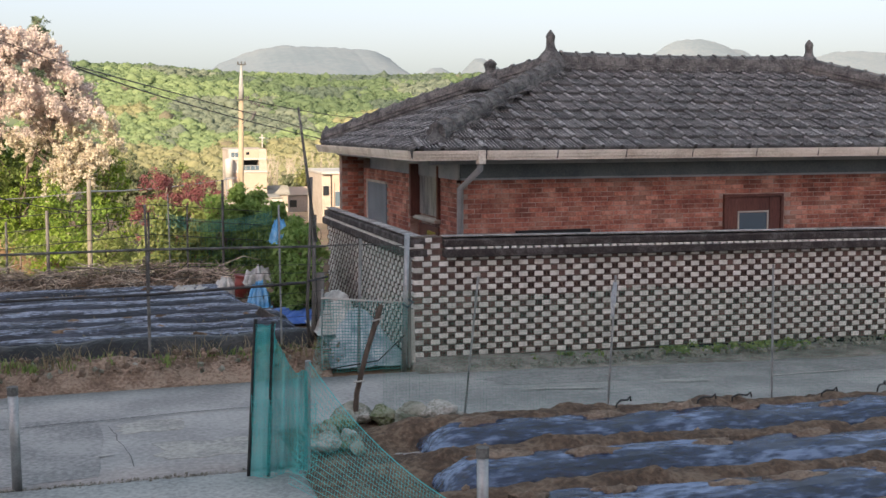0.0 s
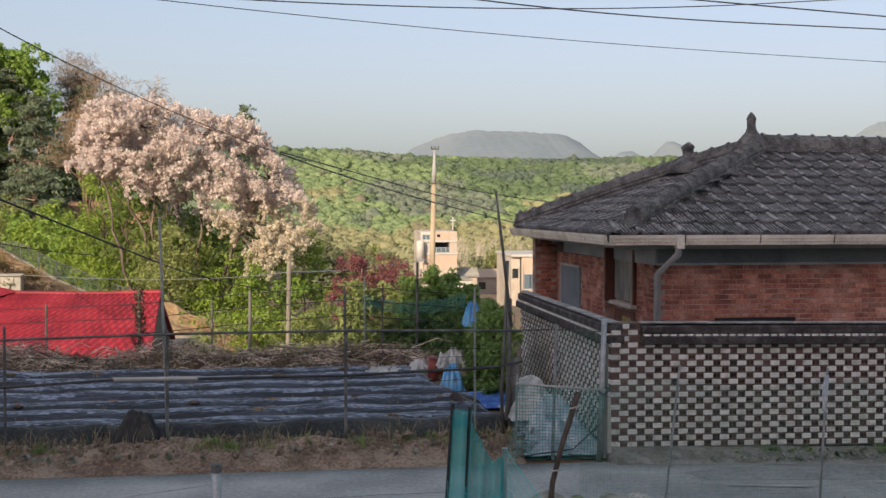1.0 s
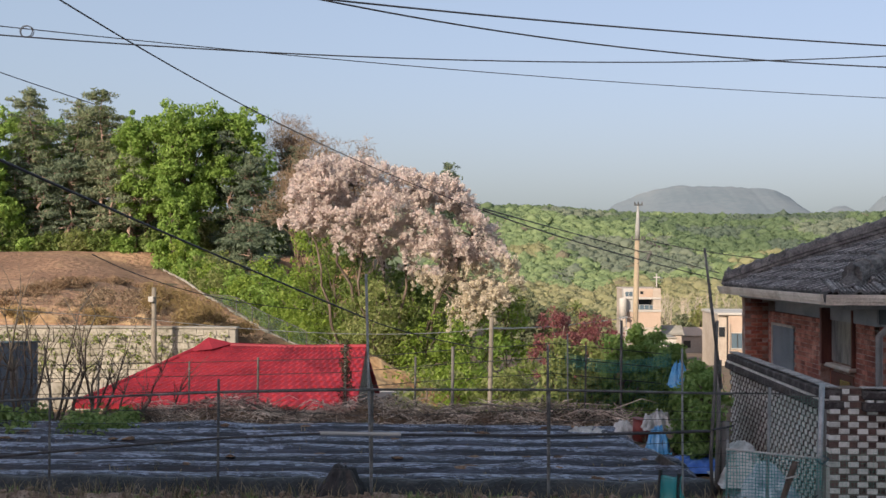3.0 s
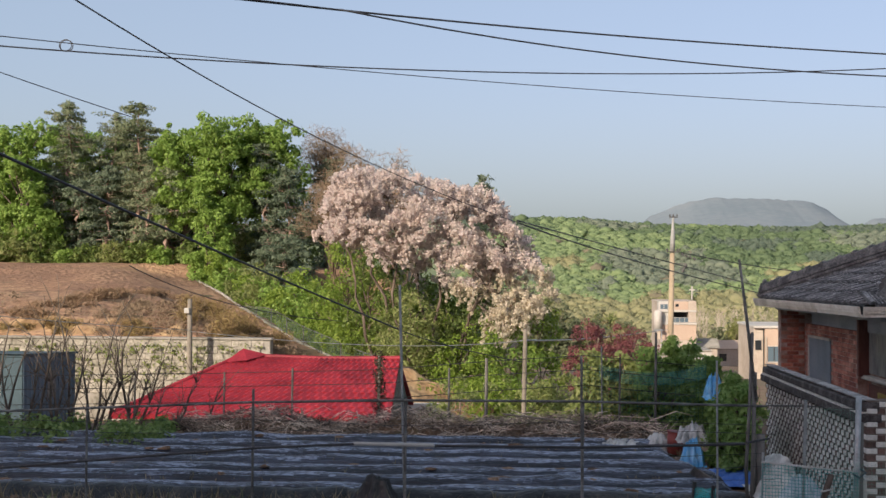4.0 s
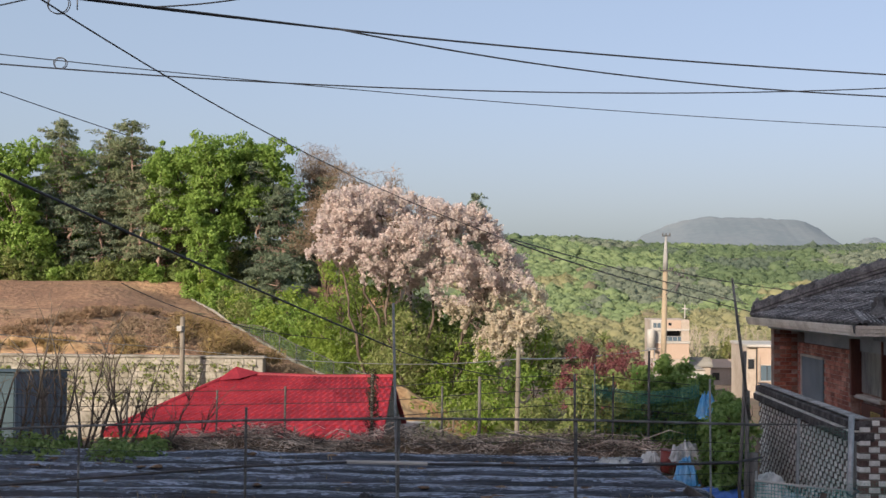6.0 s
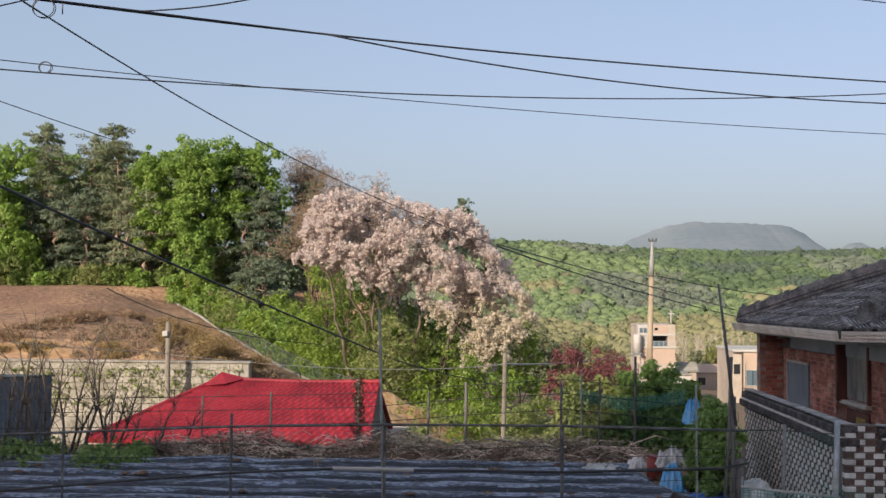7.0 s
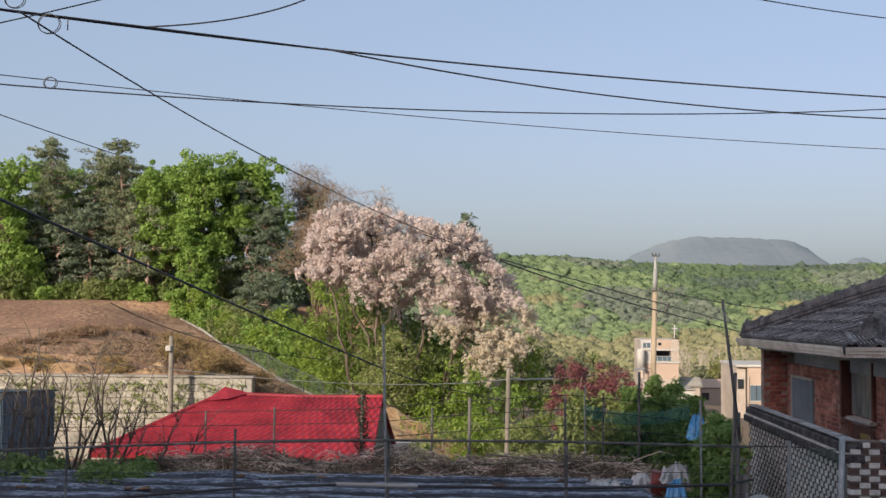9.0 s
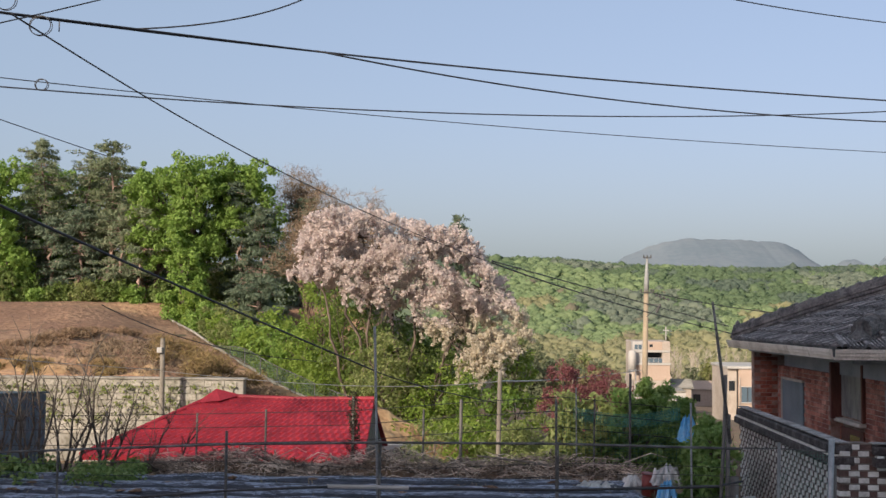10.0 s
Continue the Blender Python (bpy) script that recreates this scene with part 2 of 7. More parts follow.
M_red_roof = surf("red_sheet_roof", [(0.17, 0.01, 0.018), (0.25, 0.015, 0.027), (0.31, 0.026, 0.038)], 1.2, 0.6, 0.2, 20)
# pale blue-grey base colour stands in for the haze before the mountains
M_mountain = surf("mountain_painted_haze", [(0.14, 0.178, 0.204), (0.156, 0.192, 0.216), (0.17, 0.202, 0.222)], 0.006, 1.0, 0.2, 0.06, dist=6, grain=0.4)
M_bark = surf("bark", [(0.06, 0.045, 0.035), (0.13, 0.1, 0.08), (0.2, 0.16, 0.13)], 3, 0.95, 0.8, 25, stretch=(1, 1, 0.3), dist=0.04)
M_green = leaf_mat("fresh_leaves", [(0.16, 0.25, 0.055), (0.225, 0.35, 0.075), (0.29, 0.42, 0.1), (0.195, 0.31, 0.065)], 0.45)
M_pine = leaf_mat("pine_needles", [(0.175, 0.22, 0.135), (0.205, 0.25, 0.15), (0.24, 0.28, 0.165), (0.28, 0.305, 0.18)], 0.35, 0.7)
M_cherry = leaf_mat("cherry_blossom", [(0.62, 0.53, 0.505), (0.68, 0.595, 0.555), (0.73, 0.655, 0.595), (0.67, 0.575, 0.545)], 0.45, 0.8)
M_cherry_cream = leaf_mat("blossom_painted_warm", [(0.6, 0.53, 0.44), (0.67, 0.6, 0.48), (0.72, 0.65, 0.53), (0.63, 0.57, 0.42)], 0.45, 0.8)
M_olive = leaf_mat("young_olive_leaves", [(0.2, 0.235, 0.085), (0.265, 0.315, 0.105), (0.315, 0.335, 0.14), (0.215, 0.285, 0.08)], 0.5)
# shade under and behind the trees is put into this deep green
M_shade_green = leaf_mat("deep_green_shade_leaves", [(0.12, 0.175, 0.05), (0.16, 0.225, 0.06), (0.2, 0.265, 0.075)], 0.4)
M_shrub = leaf_mat("dark_shrub_leaves", [(0.15, 0.25, 0.07), (0.24, 0.36, 0.1), (0.34, 0.46, 0.16)], 0.55)
M_maple = leaf_mat("red_maple_leaves", [(0.2, 0.068, 0.075), (0.25, 0.095, 0.1), (0.28, 0.13, 0.12)], 0.4)
M_twig = leaf_mat("bare_twigs", [(0.16, 0.12, 0.08), (0.24, 0.18, 0.12), (0.2, 0.14, 0.09)], 0.0, 0.9)


# ---- ground ----
# the rim of the bank, where it falls off to the valley
EDGE_Y = [44, 47, 49.5, 52.5, 56, 60, 65, 70.2, 75]
EDGE_X = [-3.8, -5.8, -7.6, -9.6, -11.9, -14.5, -17.0, -20.2, -20.2]
EDGE_Z = [-2.1, -1.75, -1.42, -1.0, -0.35, 0.5, 1.25, 2.05, 2.5]


def ground_z(x, y):
    z = 0.0
    if y < 60:
        z -= 0.027 * min(max(x - 3.4, 0), 16) * (1 - step(24, 40, y))
    if x < 3.3:
        z += 0.16 * step(12.0, 12.5, y) * (1 - step(19, 20, y)) * step(3.3, 2.9, x)
    z -= 3.2 * step(18.8, 27, y) if x < 3 else 3.2 * step(22.5, 31, y)
    z -= 7.5 * step(40, 170, y) * max(step(-6, 8, x), step(110, 190, y))
    # the bare bank with its cut face, sloping off towards the valley
    edge = float(np.interp(y, EDGE_Y, EDGE_X)) if y < 70.2 else min(-20.2 + (y - 70.2) * 2.6, -9.0)
    on = step(edge + 5.0, edge - 0.3, x)
    top = -0.15 + 0.45 * step(44.3, 56, y) + 2.2 * step(55, 71, y) + 0.35 * step(46, 52, y) * step(-11, -22, x) - 0.7 * step(-12.5, -5.5, x) * step(57, 46, y) + 0.75 * step(44.5, 46.9, y) * step(-11.5, -15, x) * step(72, 58, y)
    rim = step(edge - 7.0, edge, x) * step(73, 69, y)
    top = top * (1 - rim) + float(np.interp(y, EDGE_Y, EDGE_Z)) * rim
    if y > 44.2:
        far = 1 - step(95, 140, y)
        z = z * (1 - on) + (top * far + z * (1 - far)) * on
    h = step(230, 560, y) * (1 - 0.3 * step(620, 1500, y))
    az = x / max(y, 1.0)
    crest = 29.0 + float(np.interp(az, (-0.01, 0.022, 0.047, 0.099, 0.195, 0.25), (5.0, 4.7, 5.1, 2.6, 0.7, 1.2)))
    z += h * (crest + 2.0 * fbm(x, y, 0.006, 3, 3.1))
    z += 0.9 * fbm(x, y, 0.03, 3, 7.0) * step(50, 120, y)
    if 19 < y < 60:
        z += 0.15 * fbm(x, y, 0.4, 3, 1.0)
    return z


def spaced(stops):
    out = []
    for a, b, s in stops:
        n = max(1, round((b - a) / s))
        out += [a + (b - a) * i / n for i in range(n)]
    return out + [stops[-1][1]]


gx = spaced([(-3000, -400, 200), (-400, -60, 20), (-60, -25, 5), (-25, -8, 1.0), (-8, 4, 0.5), (4, 16, 1), (16, 60, 4), (60, 400, 20), (400, 4000, 200)])
gy = spaced([(-300, -40, 40), (-40, 0, 8), (0, 11, 1), (11, 20, 0.5), (20, 52, 1.0), (52, 90, 2), (90, 260, 8), (260, 700, 20), (700, 4600, 300)])
gv = [(x, y, ground_z(x, y) - 0.03) for y in gy for x in gx]
W = len(gx)
gf = [(j * W + i, j * W + i + 1, (j + 1) * W + i + 1, (j + 1) * W + i) for j in range(len(gy) - 1) for i in range(W - 1)]
tagged(mesh_from("ground", gv, gf, M_earth, smooth=True), "brown earth and grass ground running to the wooded hills", "ground", kind="structure")


def sheet(name, x0, x1, y0, y1, nx, ny, zf, mat, smooth=True, parent=None, depth=0.12):
    """A thick strip over the ground; zf(x, y) gives its top."""
    xs = [x0 + (x1 - x0) * i / nx for i in range(nx + 1)]
    ys = [y0 + (y1 - y0) * j / ny for j in range(ny + 1)]
    v = [(x, y, zf(x, y)) for y in ys for x in xs]
    w = nx + 1
    f = [(j * w + i, j * w + i + 1, (j + 1) * w + i + 1, (j + 1) * w + i) for j in range(ny) for i in range(nx)]
    ring = [i for i in range(w)] + [j * w + nx for j in range(1, ny + 1)] + [ny * w + i for i in range(nx - 1, -1, -1)] + [j * w for j in range(ny - 1, 0, -1)]
    base = len(v)
    v += [(v[i][0], v[i][1], v[i][2] - depth) for i in ring]
    n = len(ring)
    f += [(ring[k], base + k, base + (k + 1) % n, ring[(k + 1) % n]) for k in range(n)]
    return mesh_from(name, v, f, mat, parent, smooth=smooth)


def lane(x):
    return -0.027 * min(max(x - 3.4, 0), 16)


road = tagged(sheet("road", -30, 18, 8.75, 11.75, 60, 6, lambda x, y: lane(x), M_asphalt), "worn grey village lane with patched cracks", "road", kind="structure")
apron = tagged(sheet("pavement", -30, 1.7, -3.0, 8.71, 40, 14, lambda x, y: 0.006 + 0.004 * fbm(x, y, 0.7, 3), M_concrete), "pale concrete apron along the lane", "pavement", kind="structure")

# ---- far hills ----
def mountain(name, x0, x1, y, h, peaks, seed):
    n, m = 260, 14
    v = []
    for j in range(m + 1):
        for i in range(n + 1):
            x = x0 + (x1 - x0) * i / n
            p = max(a * math.exp(-abs((x - c) / w) ** q) for c, w, a, q in peaks)
            u = j / m
            v.append((x, y - 700 + 700 * u, p * (u ** 1.2) + h * 0.03 * u * fbm(x, u * 700, 0.014, 5, seed) + 2.5 * u * fbm(x, u * 700, 0.05, 4, seed)))
    f = [(j * (n + 1) + i, j * (n + 1) + i + 1, (j + 1) * (n + 1) + i + 1, (j + 1) * (n + 1) + i) for j in range(m) for i in range(n)]
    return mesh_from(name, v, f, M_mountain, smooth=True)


tagged(mountain("backdrop_mountain", 0, 1500, 3000, 120, [(560, 334, 181, 3.07), (690, 180, 176, 2.4), (900, 110, 132, 2), (1020, 95, 158, 2)], 2.0), "mountain on the horizon with haze painted into its pale colour", "mountain", kind="structure")
tagged(mountain("backdrop_mountain", 1300, 4200, 4000, 120, [(2230, 330, 290, 2.6), (2400, 210, 258, 2), (2950, 420, 258, 3)], 5.0), "mountain on the horizon with haze painted into its pale colour", "mountain", kind="structure")

M_wood_floor = surf("wood_floor", [(0.12, 0.155, 0.08), (0.15, 0.19, 0.095), (0.175, 0.205, 0.105)], 0.05, 0.95, 0, 0.4)
wx, wy = spaced([(-80, 640, 12)]), spaced([(170, 640, 12)])
tagged(mesh_from("wood_floor", [(x, y, ground_z(x, y) + 0.7) for y in wy for x in wx], [(j * len(wx) + i, j * len(wx) + i + 1, (j + 1) * len(wx) + i + 1, (j + 1) * len(wx) + i) for j in range(len(wy) - 1) for i in range(len(wx) - 1)], M_wood_floor, smooth=True), "green undergrowth floor of the far woods", "ground", kind="structure")

# far woods: many rough crowns on the hill
rng = np.random.default_rng(5)


def crown_stuff(name, spots, mat, label, seed, cone=False):
    """Rounded tree crowns, each swollen into lobes, their undersides left open."""
    ico = bmesh.new()
    bmesh.ops.create_icosphere(ico, subdivisions=1, radius=1)
    bmesh.ops.delete(ico, geom=[f for f in ico.faces if f.calc_center_median().z < -0.35], context="FACES")
    ico.verts.ensure_lookup_table()
    ico.verts.index_update()
    base = np.array([v.co[:] for v in ico.verts])
    tri = np.array([[v.index for v in f.verts] for f in ico.faces])
    ico.free()
    r = np.random.default_rng(seed)
    V, Fs = [], []
    for k, (x, y, z, s, hh) in enumerate(spots):
        lobes = r.normal(size=(13, 3))
        lobes[:, 2] = np.abs(lobes[:, 2]) * 0.9 - 0.25
        lobes /= np.linalg.norm(lobes, axis=1)[:, None]
        near = (base @ lobes.T).max(1)
        j = base * (0.6 + 0.3 * np.exp((near - 1) / 0.12) + 0.08 * r.normal(size=len(base)))[:, None]
        if cone:
            j[:, :2] *= (1.05 - 0.35 * np.clip(j[:, 2:], 0, 1))
        j = j * np.array([s * 0.5, s * 0.5, hh * 0.62]) + np.array([x, y, z + hh * 0.42])
        V.append(j)
        Fs.append(tri + k * len(base))
    V, Fs = np.concatenate(V), np.concatenate(Fs)
    me = bpy.data.meshes.new(name)
    me.vertices.add(len(V))
    me.vertices.foreach_set("co", V.ravel())
    me.loops.add(Fs.size)
    me.loops.foreach_set("vertex_index", Fs.astype(np.int32).ravel())
    me.polygons.add(len(Fs))
    me.polygons.foreach_set("loop_start", np.arange(0, Fs.size, 3, dtype=np.int32))
    me.update(calc_edges=True)
    me.materials.append(mat)
    return tagged(new(name, me), label, "forest", kind="stuff")


def hazed_forest_mat(name, colours):
    """Massed leaves of a far crown: a tone for each tree, clumps and gaps mottled by noise, rough relief."""
    m = leaf_mat(name, colours, 0.35, 0.95, 0.75, 0.13)
    n, l = m.node_tree.nodes, m.node_tree.links
    b = n["Principled BSDF"]
    b.inputs["Specular IOR Level"].default_value = 0.1
    pos = n.new("ShaderNodeNewGeometry")
    nz = n.new("ShaderNodeTexNoise")
    nz.inputs["Scale"].default_value, nz.inputs["Detail"].default_value, nz.inputs["Roughness"].default_value = 0.85, 6, 0.7
    l.new(pos.outputs["Position"], nz.inputs[0])
    mr = n.new("ShaderNodeMapRange")
    mr.inputs[1].default_value, mr.inputs[2].default_value, mr.inputs[3].default_value, mr.inputs[4].default_value = 0.3, 0.7, 0.93, 1.08
    l.new(nz.outputs[0], mr.inputs[0])
    hsv = n.new("ShaderNodeHueSaturation")
    l.new(mr.outputs[0], hsv.inputs["Value"])
    l.new(b.inputs["Base Color"].links[0].from_socket, hsv.inputs["Color"])
    l.new(hsv.outputs[0], b.inputs["Base Color"])
    bp = n.new("ShaderNodeBump")
    bp.inputs["Strength"].default_value, bp.inputs["Distance"].default_value = 0.5, 0.6
    l.new(nz.outputs[0], bp.inputs["Height"])
    l.new(bp.outputs[0], b.inputs["Normal"])
    return m


# distance haze is put into these lifted, blued base colours
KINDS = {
    "leafy": hazed_forest_mat("forest_hazed_green", [(0.124, 0.178, 0.0986), (0.142, 0.202, 0.109), (0.161, 0.223, 0.119)]),
    "fresh": hazed_forest_mat("forest_hazed_fresh", [(0.206, 0.281, 0.141), (0.23, 0.307, 0.152), (0.251, 0.323, 0.163)]),
    "conifer": hazed_forest_mat("forest_hazed_conifer", [(0.11, 0.15, 0.113), (0.124, 0.166, 0.124), (0.137, 0.18, 0.134)]),
    "grey": hazed_forest_mat("forest_hazed_grey", [(0.172, 0.211, 0.158), (0.196, 0.235, 0.173), (0.221, 0.256, 0.189)]),
    "tan": hazed_forest_mat("forest_hazed_tan", [(0.284, 0.291, 0.163), (0.313, 0.307, 0.169), (0.294, 0.307, 0.163)]),
    "rust": hazed_forest_mat("forest_hazed_rust", [(0.216, 0.201, 0.141), (0.235, 0.217, 0.152)]),
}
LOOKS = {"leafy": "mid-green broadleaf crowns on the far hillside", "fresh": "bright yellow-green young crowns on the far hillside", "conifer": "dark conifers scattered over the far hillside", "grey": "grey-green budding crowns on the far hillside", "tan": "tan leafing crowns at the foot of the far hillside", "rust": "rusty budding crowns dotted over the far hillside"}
spots = {k: [] for k in KINDS}
y = 182.0
while y < 572:
    gap = 2.1 + 0.7 * (y - 182) / 390
    x = y * -0.05 + rng.random() * gap
    while x < y * 0.4:
        px, py = x + rng.normal() * gap * 0.4, y + rng.normal() * gap * 0.6
        x += gap * rng.uniform(0.75, 1.25)
        up = (py - 182) / 390 + (0.3 * fbm(px, py, 0.025, 2, 5.0) if py < 380 else 0)
        q = 1.5 * fbm(px * 0.8, py * 0.45, 0.02, 3, 21.0) + rng.normal() * 0.06
        w = 1.5 * fbm(px * 0.8, py * 0.45, 0.022, 3, 14.0) + rng.normal() * 0.06
        if up > 0.86:
            sp = "leafy" if rng.random() < 0.75 else "conifer"
        elif up > 0.5:
            sp = "conifer" if q > 0.3 else "leafy" if q > -0.2 else "fresh" if w < 0.1 else "grey"
            if w > 0.3:
                sp = "grey"
        elif up > 0.3:
            sp = "fresh" if q < 0.12 else "leafy"
            if w > 0.22:
                sp = "grey"
            elif w < -0.12 - 0.5 * (up - 0.3):
                sp = "tan"
        else:
            sp = "tan" if w < -0.02 else "fresh" if q < 0.1 else "grey" if q < 0.35 else "leafy"
        if rng.random() < 0.006:
            sp = "rust"
        s = gap * (rng.uniform(1.5, 2.3) + 0.9 * rng.random() ** 3)
        if up > 0.86:
            s *= 0.8
        hh = s * rng.uniform(0.42, 0.68)
        spots[sp].append((px, py, ground_z(px, py), s * (0.8 if sp == "conifer" else 1), hh))
    y += gap * 1.02
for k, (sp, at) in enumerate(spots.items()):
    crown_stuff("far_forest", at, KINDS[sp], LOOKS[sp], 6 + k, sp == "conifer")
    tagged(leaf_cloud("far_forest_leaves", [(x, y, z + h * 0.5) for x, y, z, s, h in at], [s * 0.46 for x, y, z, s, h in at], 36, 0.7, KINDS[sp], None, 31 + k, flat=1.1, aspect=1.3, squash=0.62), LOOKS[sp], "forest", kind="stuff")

# unseen hill added as a sun blocker: shades the lane, the garden and the brick house
hxs = spaced([(-74, -30, 4), (-30, -27, 0.5), (-27, 6, 3)])
hys = spaced([(-90, -30, 6), (-30, -13, 3)])
hv_ = []
for y in hys:
    for x in hxs:
        crest = (24.4 + 4.4 * step(-28.0, -27.4, x)) * step(-72, -62, x) * step(4, -4, x)
        u = (y + 90) / 60 if y <= -30 else (-13 - y) / 17
        hv_.append((x, y, max(0.0, crest * u ** 0.8) - 0.5))
hf_ = [(j * len(hxs) + i, j * len(hxs) + i + 1, (j + 1) * len(hxs) + i + 1, (j + 1) * len(hxs) + i) for j in range(len(hys) - 1) for i in range(len(hxs) - 1)]
tagged(mesh_from("sun_blocker_hill", hv_, hf_, M_earth, smooth=True), "unseen earthy hill added behind the lane to block the sun", "hill", kind="structure")

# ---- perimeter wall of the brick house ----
# near-black sheet behind the openwork paints the shade inside its holes
M_black_void = surf("hole_shade_back", [(0.008, 0.008, 0.008), (0.018, 0.016, 0.015)], 4, 0.95, 0.2, 40)
WX, WY = 3.40, 12.216
ROW = 0.0672
PER = 0.1886


def wall_z(x):
    return -0.012 * (x - WX)


pw = thing("wall_perimeter_front", "openwork garden wall of white and dark bricks in chequers", "wall", kind="structure")
mort = bmesh.new()
sh = Matrix.Identity(4)
sh[2][0] = -0.012
sh[2][3] = 0.012 * WX
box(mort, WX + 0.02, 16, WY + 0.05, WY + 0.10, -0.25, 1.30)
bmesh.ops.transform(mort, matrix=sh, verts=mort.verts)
part("hole_shade_panel", mort, M_black_void, pw)
wv, wf = brick_shape(0.106, ROW - 0.017, 0.06)
dv, df = brick_shape(PER - 0.1 - 0.01, ROW - 0.012, 0.06)


def hollow_shape(w, h, d):
    """A hollow brick seen end-on, with two square holes through it."""
    xs = [-w / 2, -w / 2 + 0.012, -0.009, 0.009, w / 2 - 0.012, w / 2]
    zs = [-h / 2, -h / 2 + 0.011, h / 2 - 0.011, h / 2]
    v = [(x, y, z) for y in (0, d) for z in zs for x in xs]
    f = []
    for j in range(3):
        for i in range(5):
            if j == 1 and i in (1, 3):
                a, b, c, e = j * 6 + i, j * 6 + i + 1, (j + 1) * 6 + i + 1, (j + 1) * 6 + i
                f += [(p, q, q + 24, p + 24) for p, q in ((b, a), (c, b), (e, c), (a, e))]
            else:
                f.append((j * 6 + i, j * 6 + i + 1, (j + 1) * 6 + i + 1, (j + 1) * 6 + i))
    f += [(0, 24, 29, 5), (18, 23, 47, 42), (0, 18, 42, 24), (5, 29, 47, 23)]
    return v, f


hv, hf = hollow_shape(PER - 0.1 - 0.008, ROW - 0.006, 0.05)
near_w, rest_w, solid_d, webs, beds = [], [], [], [], []
for r in range(20):
    z = 0.04 + ROW * (r + 0.5)
    for c in range(66):
        x = WX + 0.06 + c * PER + (0.5 * PER if r % 2 else 0)
        if x > 3.68 and r > 16:
            continue
        m = pose(x, WY + random.uniform(-0.004, 0.003), z + wall_z(x), 0, random.uniform(-0.6, 0.6), random.uniform(-1, 1))
        (near_w if x < 6.35 and len(near_w) < 300 else rest_w).append(m)
        xd = x + PER / 2
        md = pose(xd, WY + 0.006, z + wall_z(xd))
        if c < 1 or r > 14 or (c < 5 and r > 7 and random.random() < 0.7 - 0.12 * c) or (r > 12 and random.random() < 0.4) or random.random() < 0.015:
            solid_d.append(md)
        else:
            webs.append(md)
me_w = piece_mesh("white_brick", wv, wf, M_white_brick)
scatter_mesh("far_brick", wv, wf, rest_w, M_white_brick_j, pw, stuff=True)
scatter_mesh("brown_brick", dv, df, solid_d, M_brown_brick, pw, stuff=True)
scatter_mesh("openwork_web", hv, hf, webs, M_dark_brick, pw, stuff=True)
bm = bmesh.new()
for r in range(21):
    z = 0.04 + ROW * r
    box(bm, WX + 0.01, 16, WY + 0.007, WY + 0.06, z - 0.007, z + 0.007)
bmesh.ops.transform(bm, matrix=sh, verts=bm.verts)
part("bed_joints", bm, M_mortar, pw)


M_coping = surf("soot_dark_coping", [(0.025, 0.02, 0.02), (0.045, 0.036, 0.034), (0.11, 0.1, 0.095)], 6, 0.85, 0.5, 60, grain=0.3)
M_pale_cap = surf("pale_cap_mortar", [(0.13, 0.12, 0.115), (0.27, 0.255, 0.24), (0.42, 0.4, 0.38)], 5, 0.9, 0.5, 50, grain=0.35)
M_rubble = surf("grey_rubble_dirt", [(0.13, 0.12, 0.1), (0.22, 0.21, 0.18), (0.33, 0.31, 0.28)], 4, 0.95, 0.9, 40, dist=0.03, grain=0.4)


def coping(name, length, parent, m):
    """Two dark courses stepping out, with a row of small white dentils between."""
    bm = bmesh.new()
    box(bm, 0, length, -0.09, 0.16, 1.14, 1.23, 0.01)
    box(bm, 0, length, -0.06, 0.14, 1.254, 1.36, 0.012)
    v0 = [v for v in bm.verts if v.co.z > 1.3 and v.co.y < 0]
    for v in v0:
        v.co.z -= 0.02
    bmesh.ops.transform(bm, matrix=m, verts=bm.verts)
    part(name, bm, M_coping, parent)
    bm = boxed(0, length, -0.03, 0.105, 1.362, 1.376, 0.003)
    bmesh.ops.transform(bm, matrix=m, verts=bm.verts)
    part("top_edge", bm, M_pale_cap, parent, "pale worn mortar top")
    bm = bmesh.new()
    k = int(length / 0.094)
    for i in range(k):
        box(bm, 0.03 + i * 0.094, 0.095 + i * 0.094, -0.078, 0.1, 1.232, 1.252)
    bmesh.ops.transform(bm, matrix=m, verts=bm.verts)
    part("dentil_row", bm, M_white_brick, parent, "row of small white brick ends")


coping("coping", 12.2, pw, sh @ Matrix.Translation((WX + 0.33, WY, 0.02)))
part("pier_core", boxed(WX + 0.01, WX + 0.33, WY + 0.012, WY + 0.3, -0.1, 1.375), M_dark_brick, pw)
pieces("brick", me_w, near_w, pw)

sw = thing("wall_perimeter_side", "openwork garden wall of white and dark bricks running back from the corner", "wall", kind="structure")
sw.matrix_world = Matrix.Translation((WX, WY, 0)) @ pose(0, 0, 0, -0.7, 0, -0.85) @ Matrix.Translation((-WX, -WY, 0))
part("hole_shade_panel", boxed(WX + 0.04, WX + 0.09, WY + 0.3, 17.2, -0.2, 1.2), M_black_void, sw)
side_w, side_d = [], []
for r in range(18):
    z = 0.04 + ROW * (r + 0.5)
    for c in range(27):
        y = WY + 0.06 + c * PER + (0.5 * PER if r % 2 else 0)
        side_w.append(pose(WX, y, z, 0, 0, -90))
        side_d.append(pose(WX + 0.006, y + PER / 2, z, 0, 0, -90))
scatter_mesh("white_brick", wv, wf, side_w, M_white_brick_j, sw, stuff=True)
scatter_mesh("openwork_web", hv, hf, side_d, M_dark_brick, sw, stuff=True)
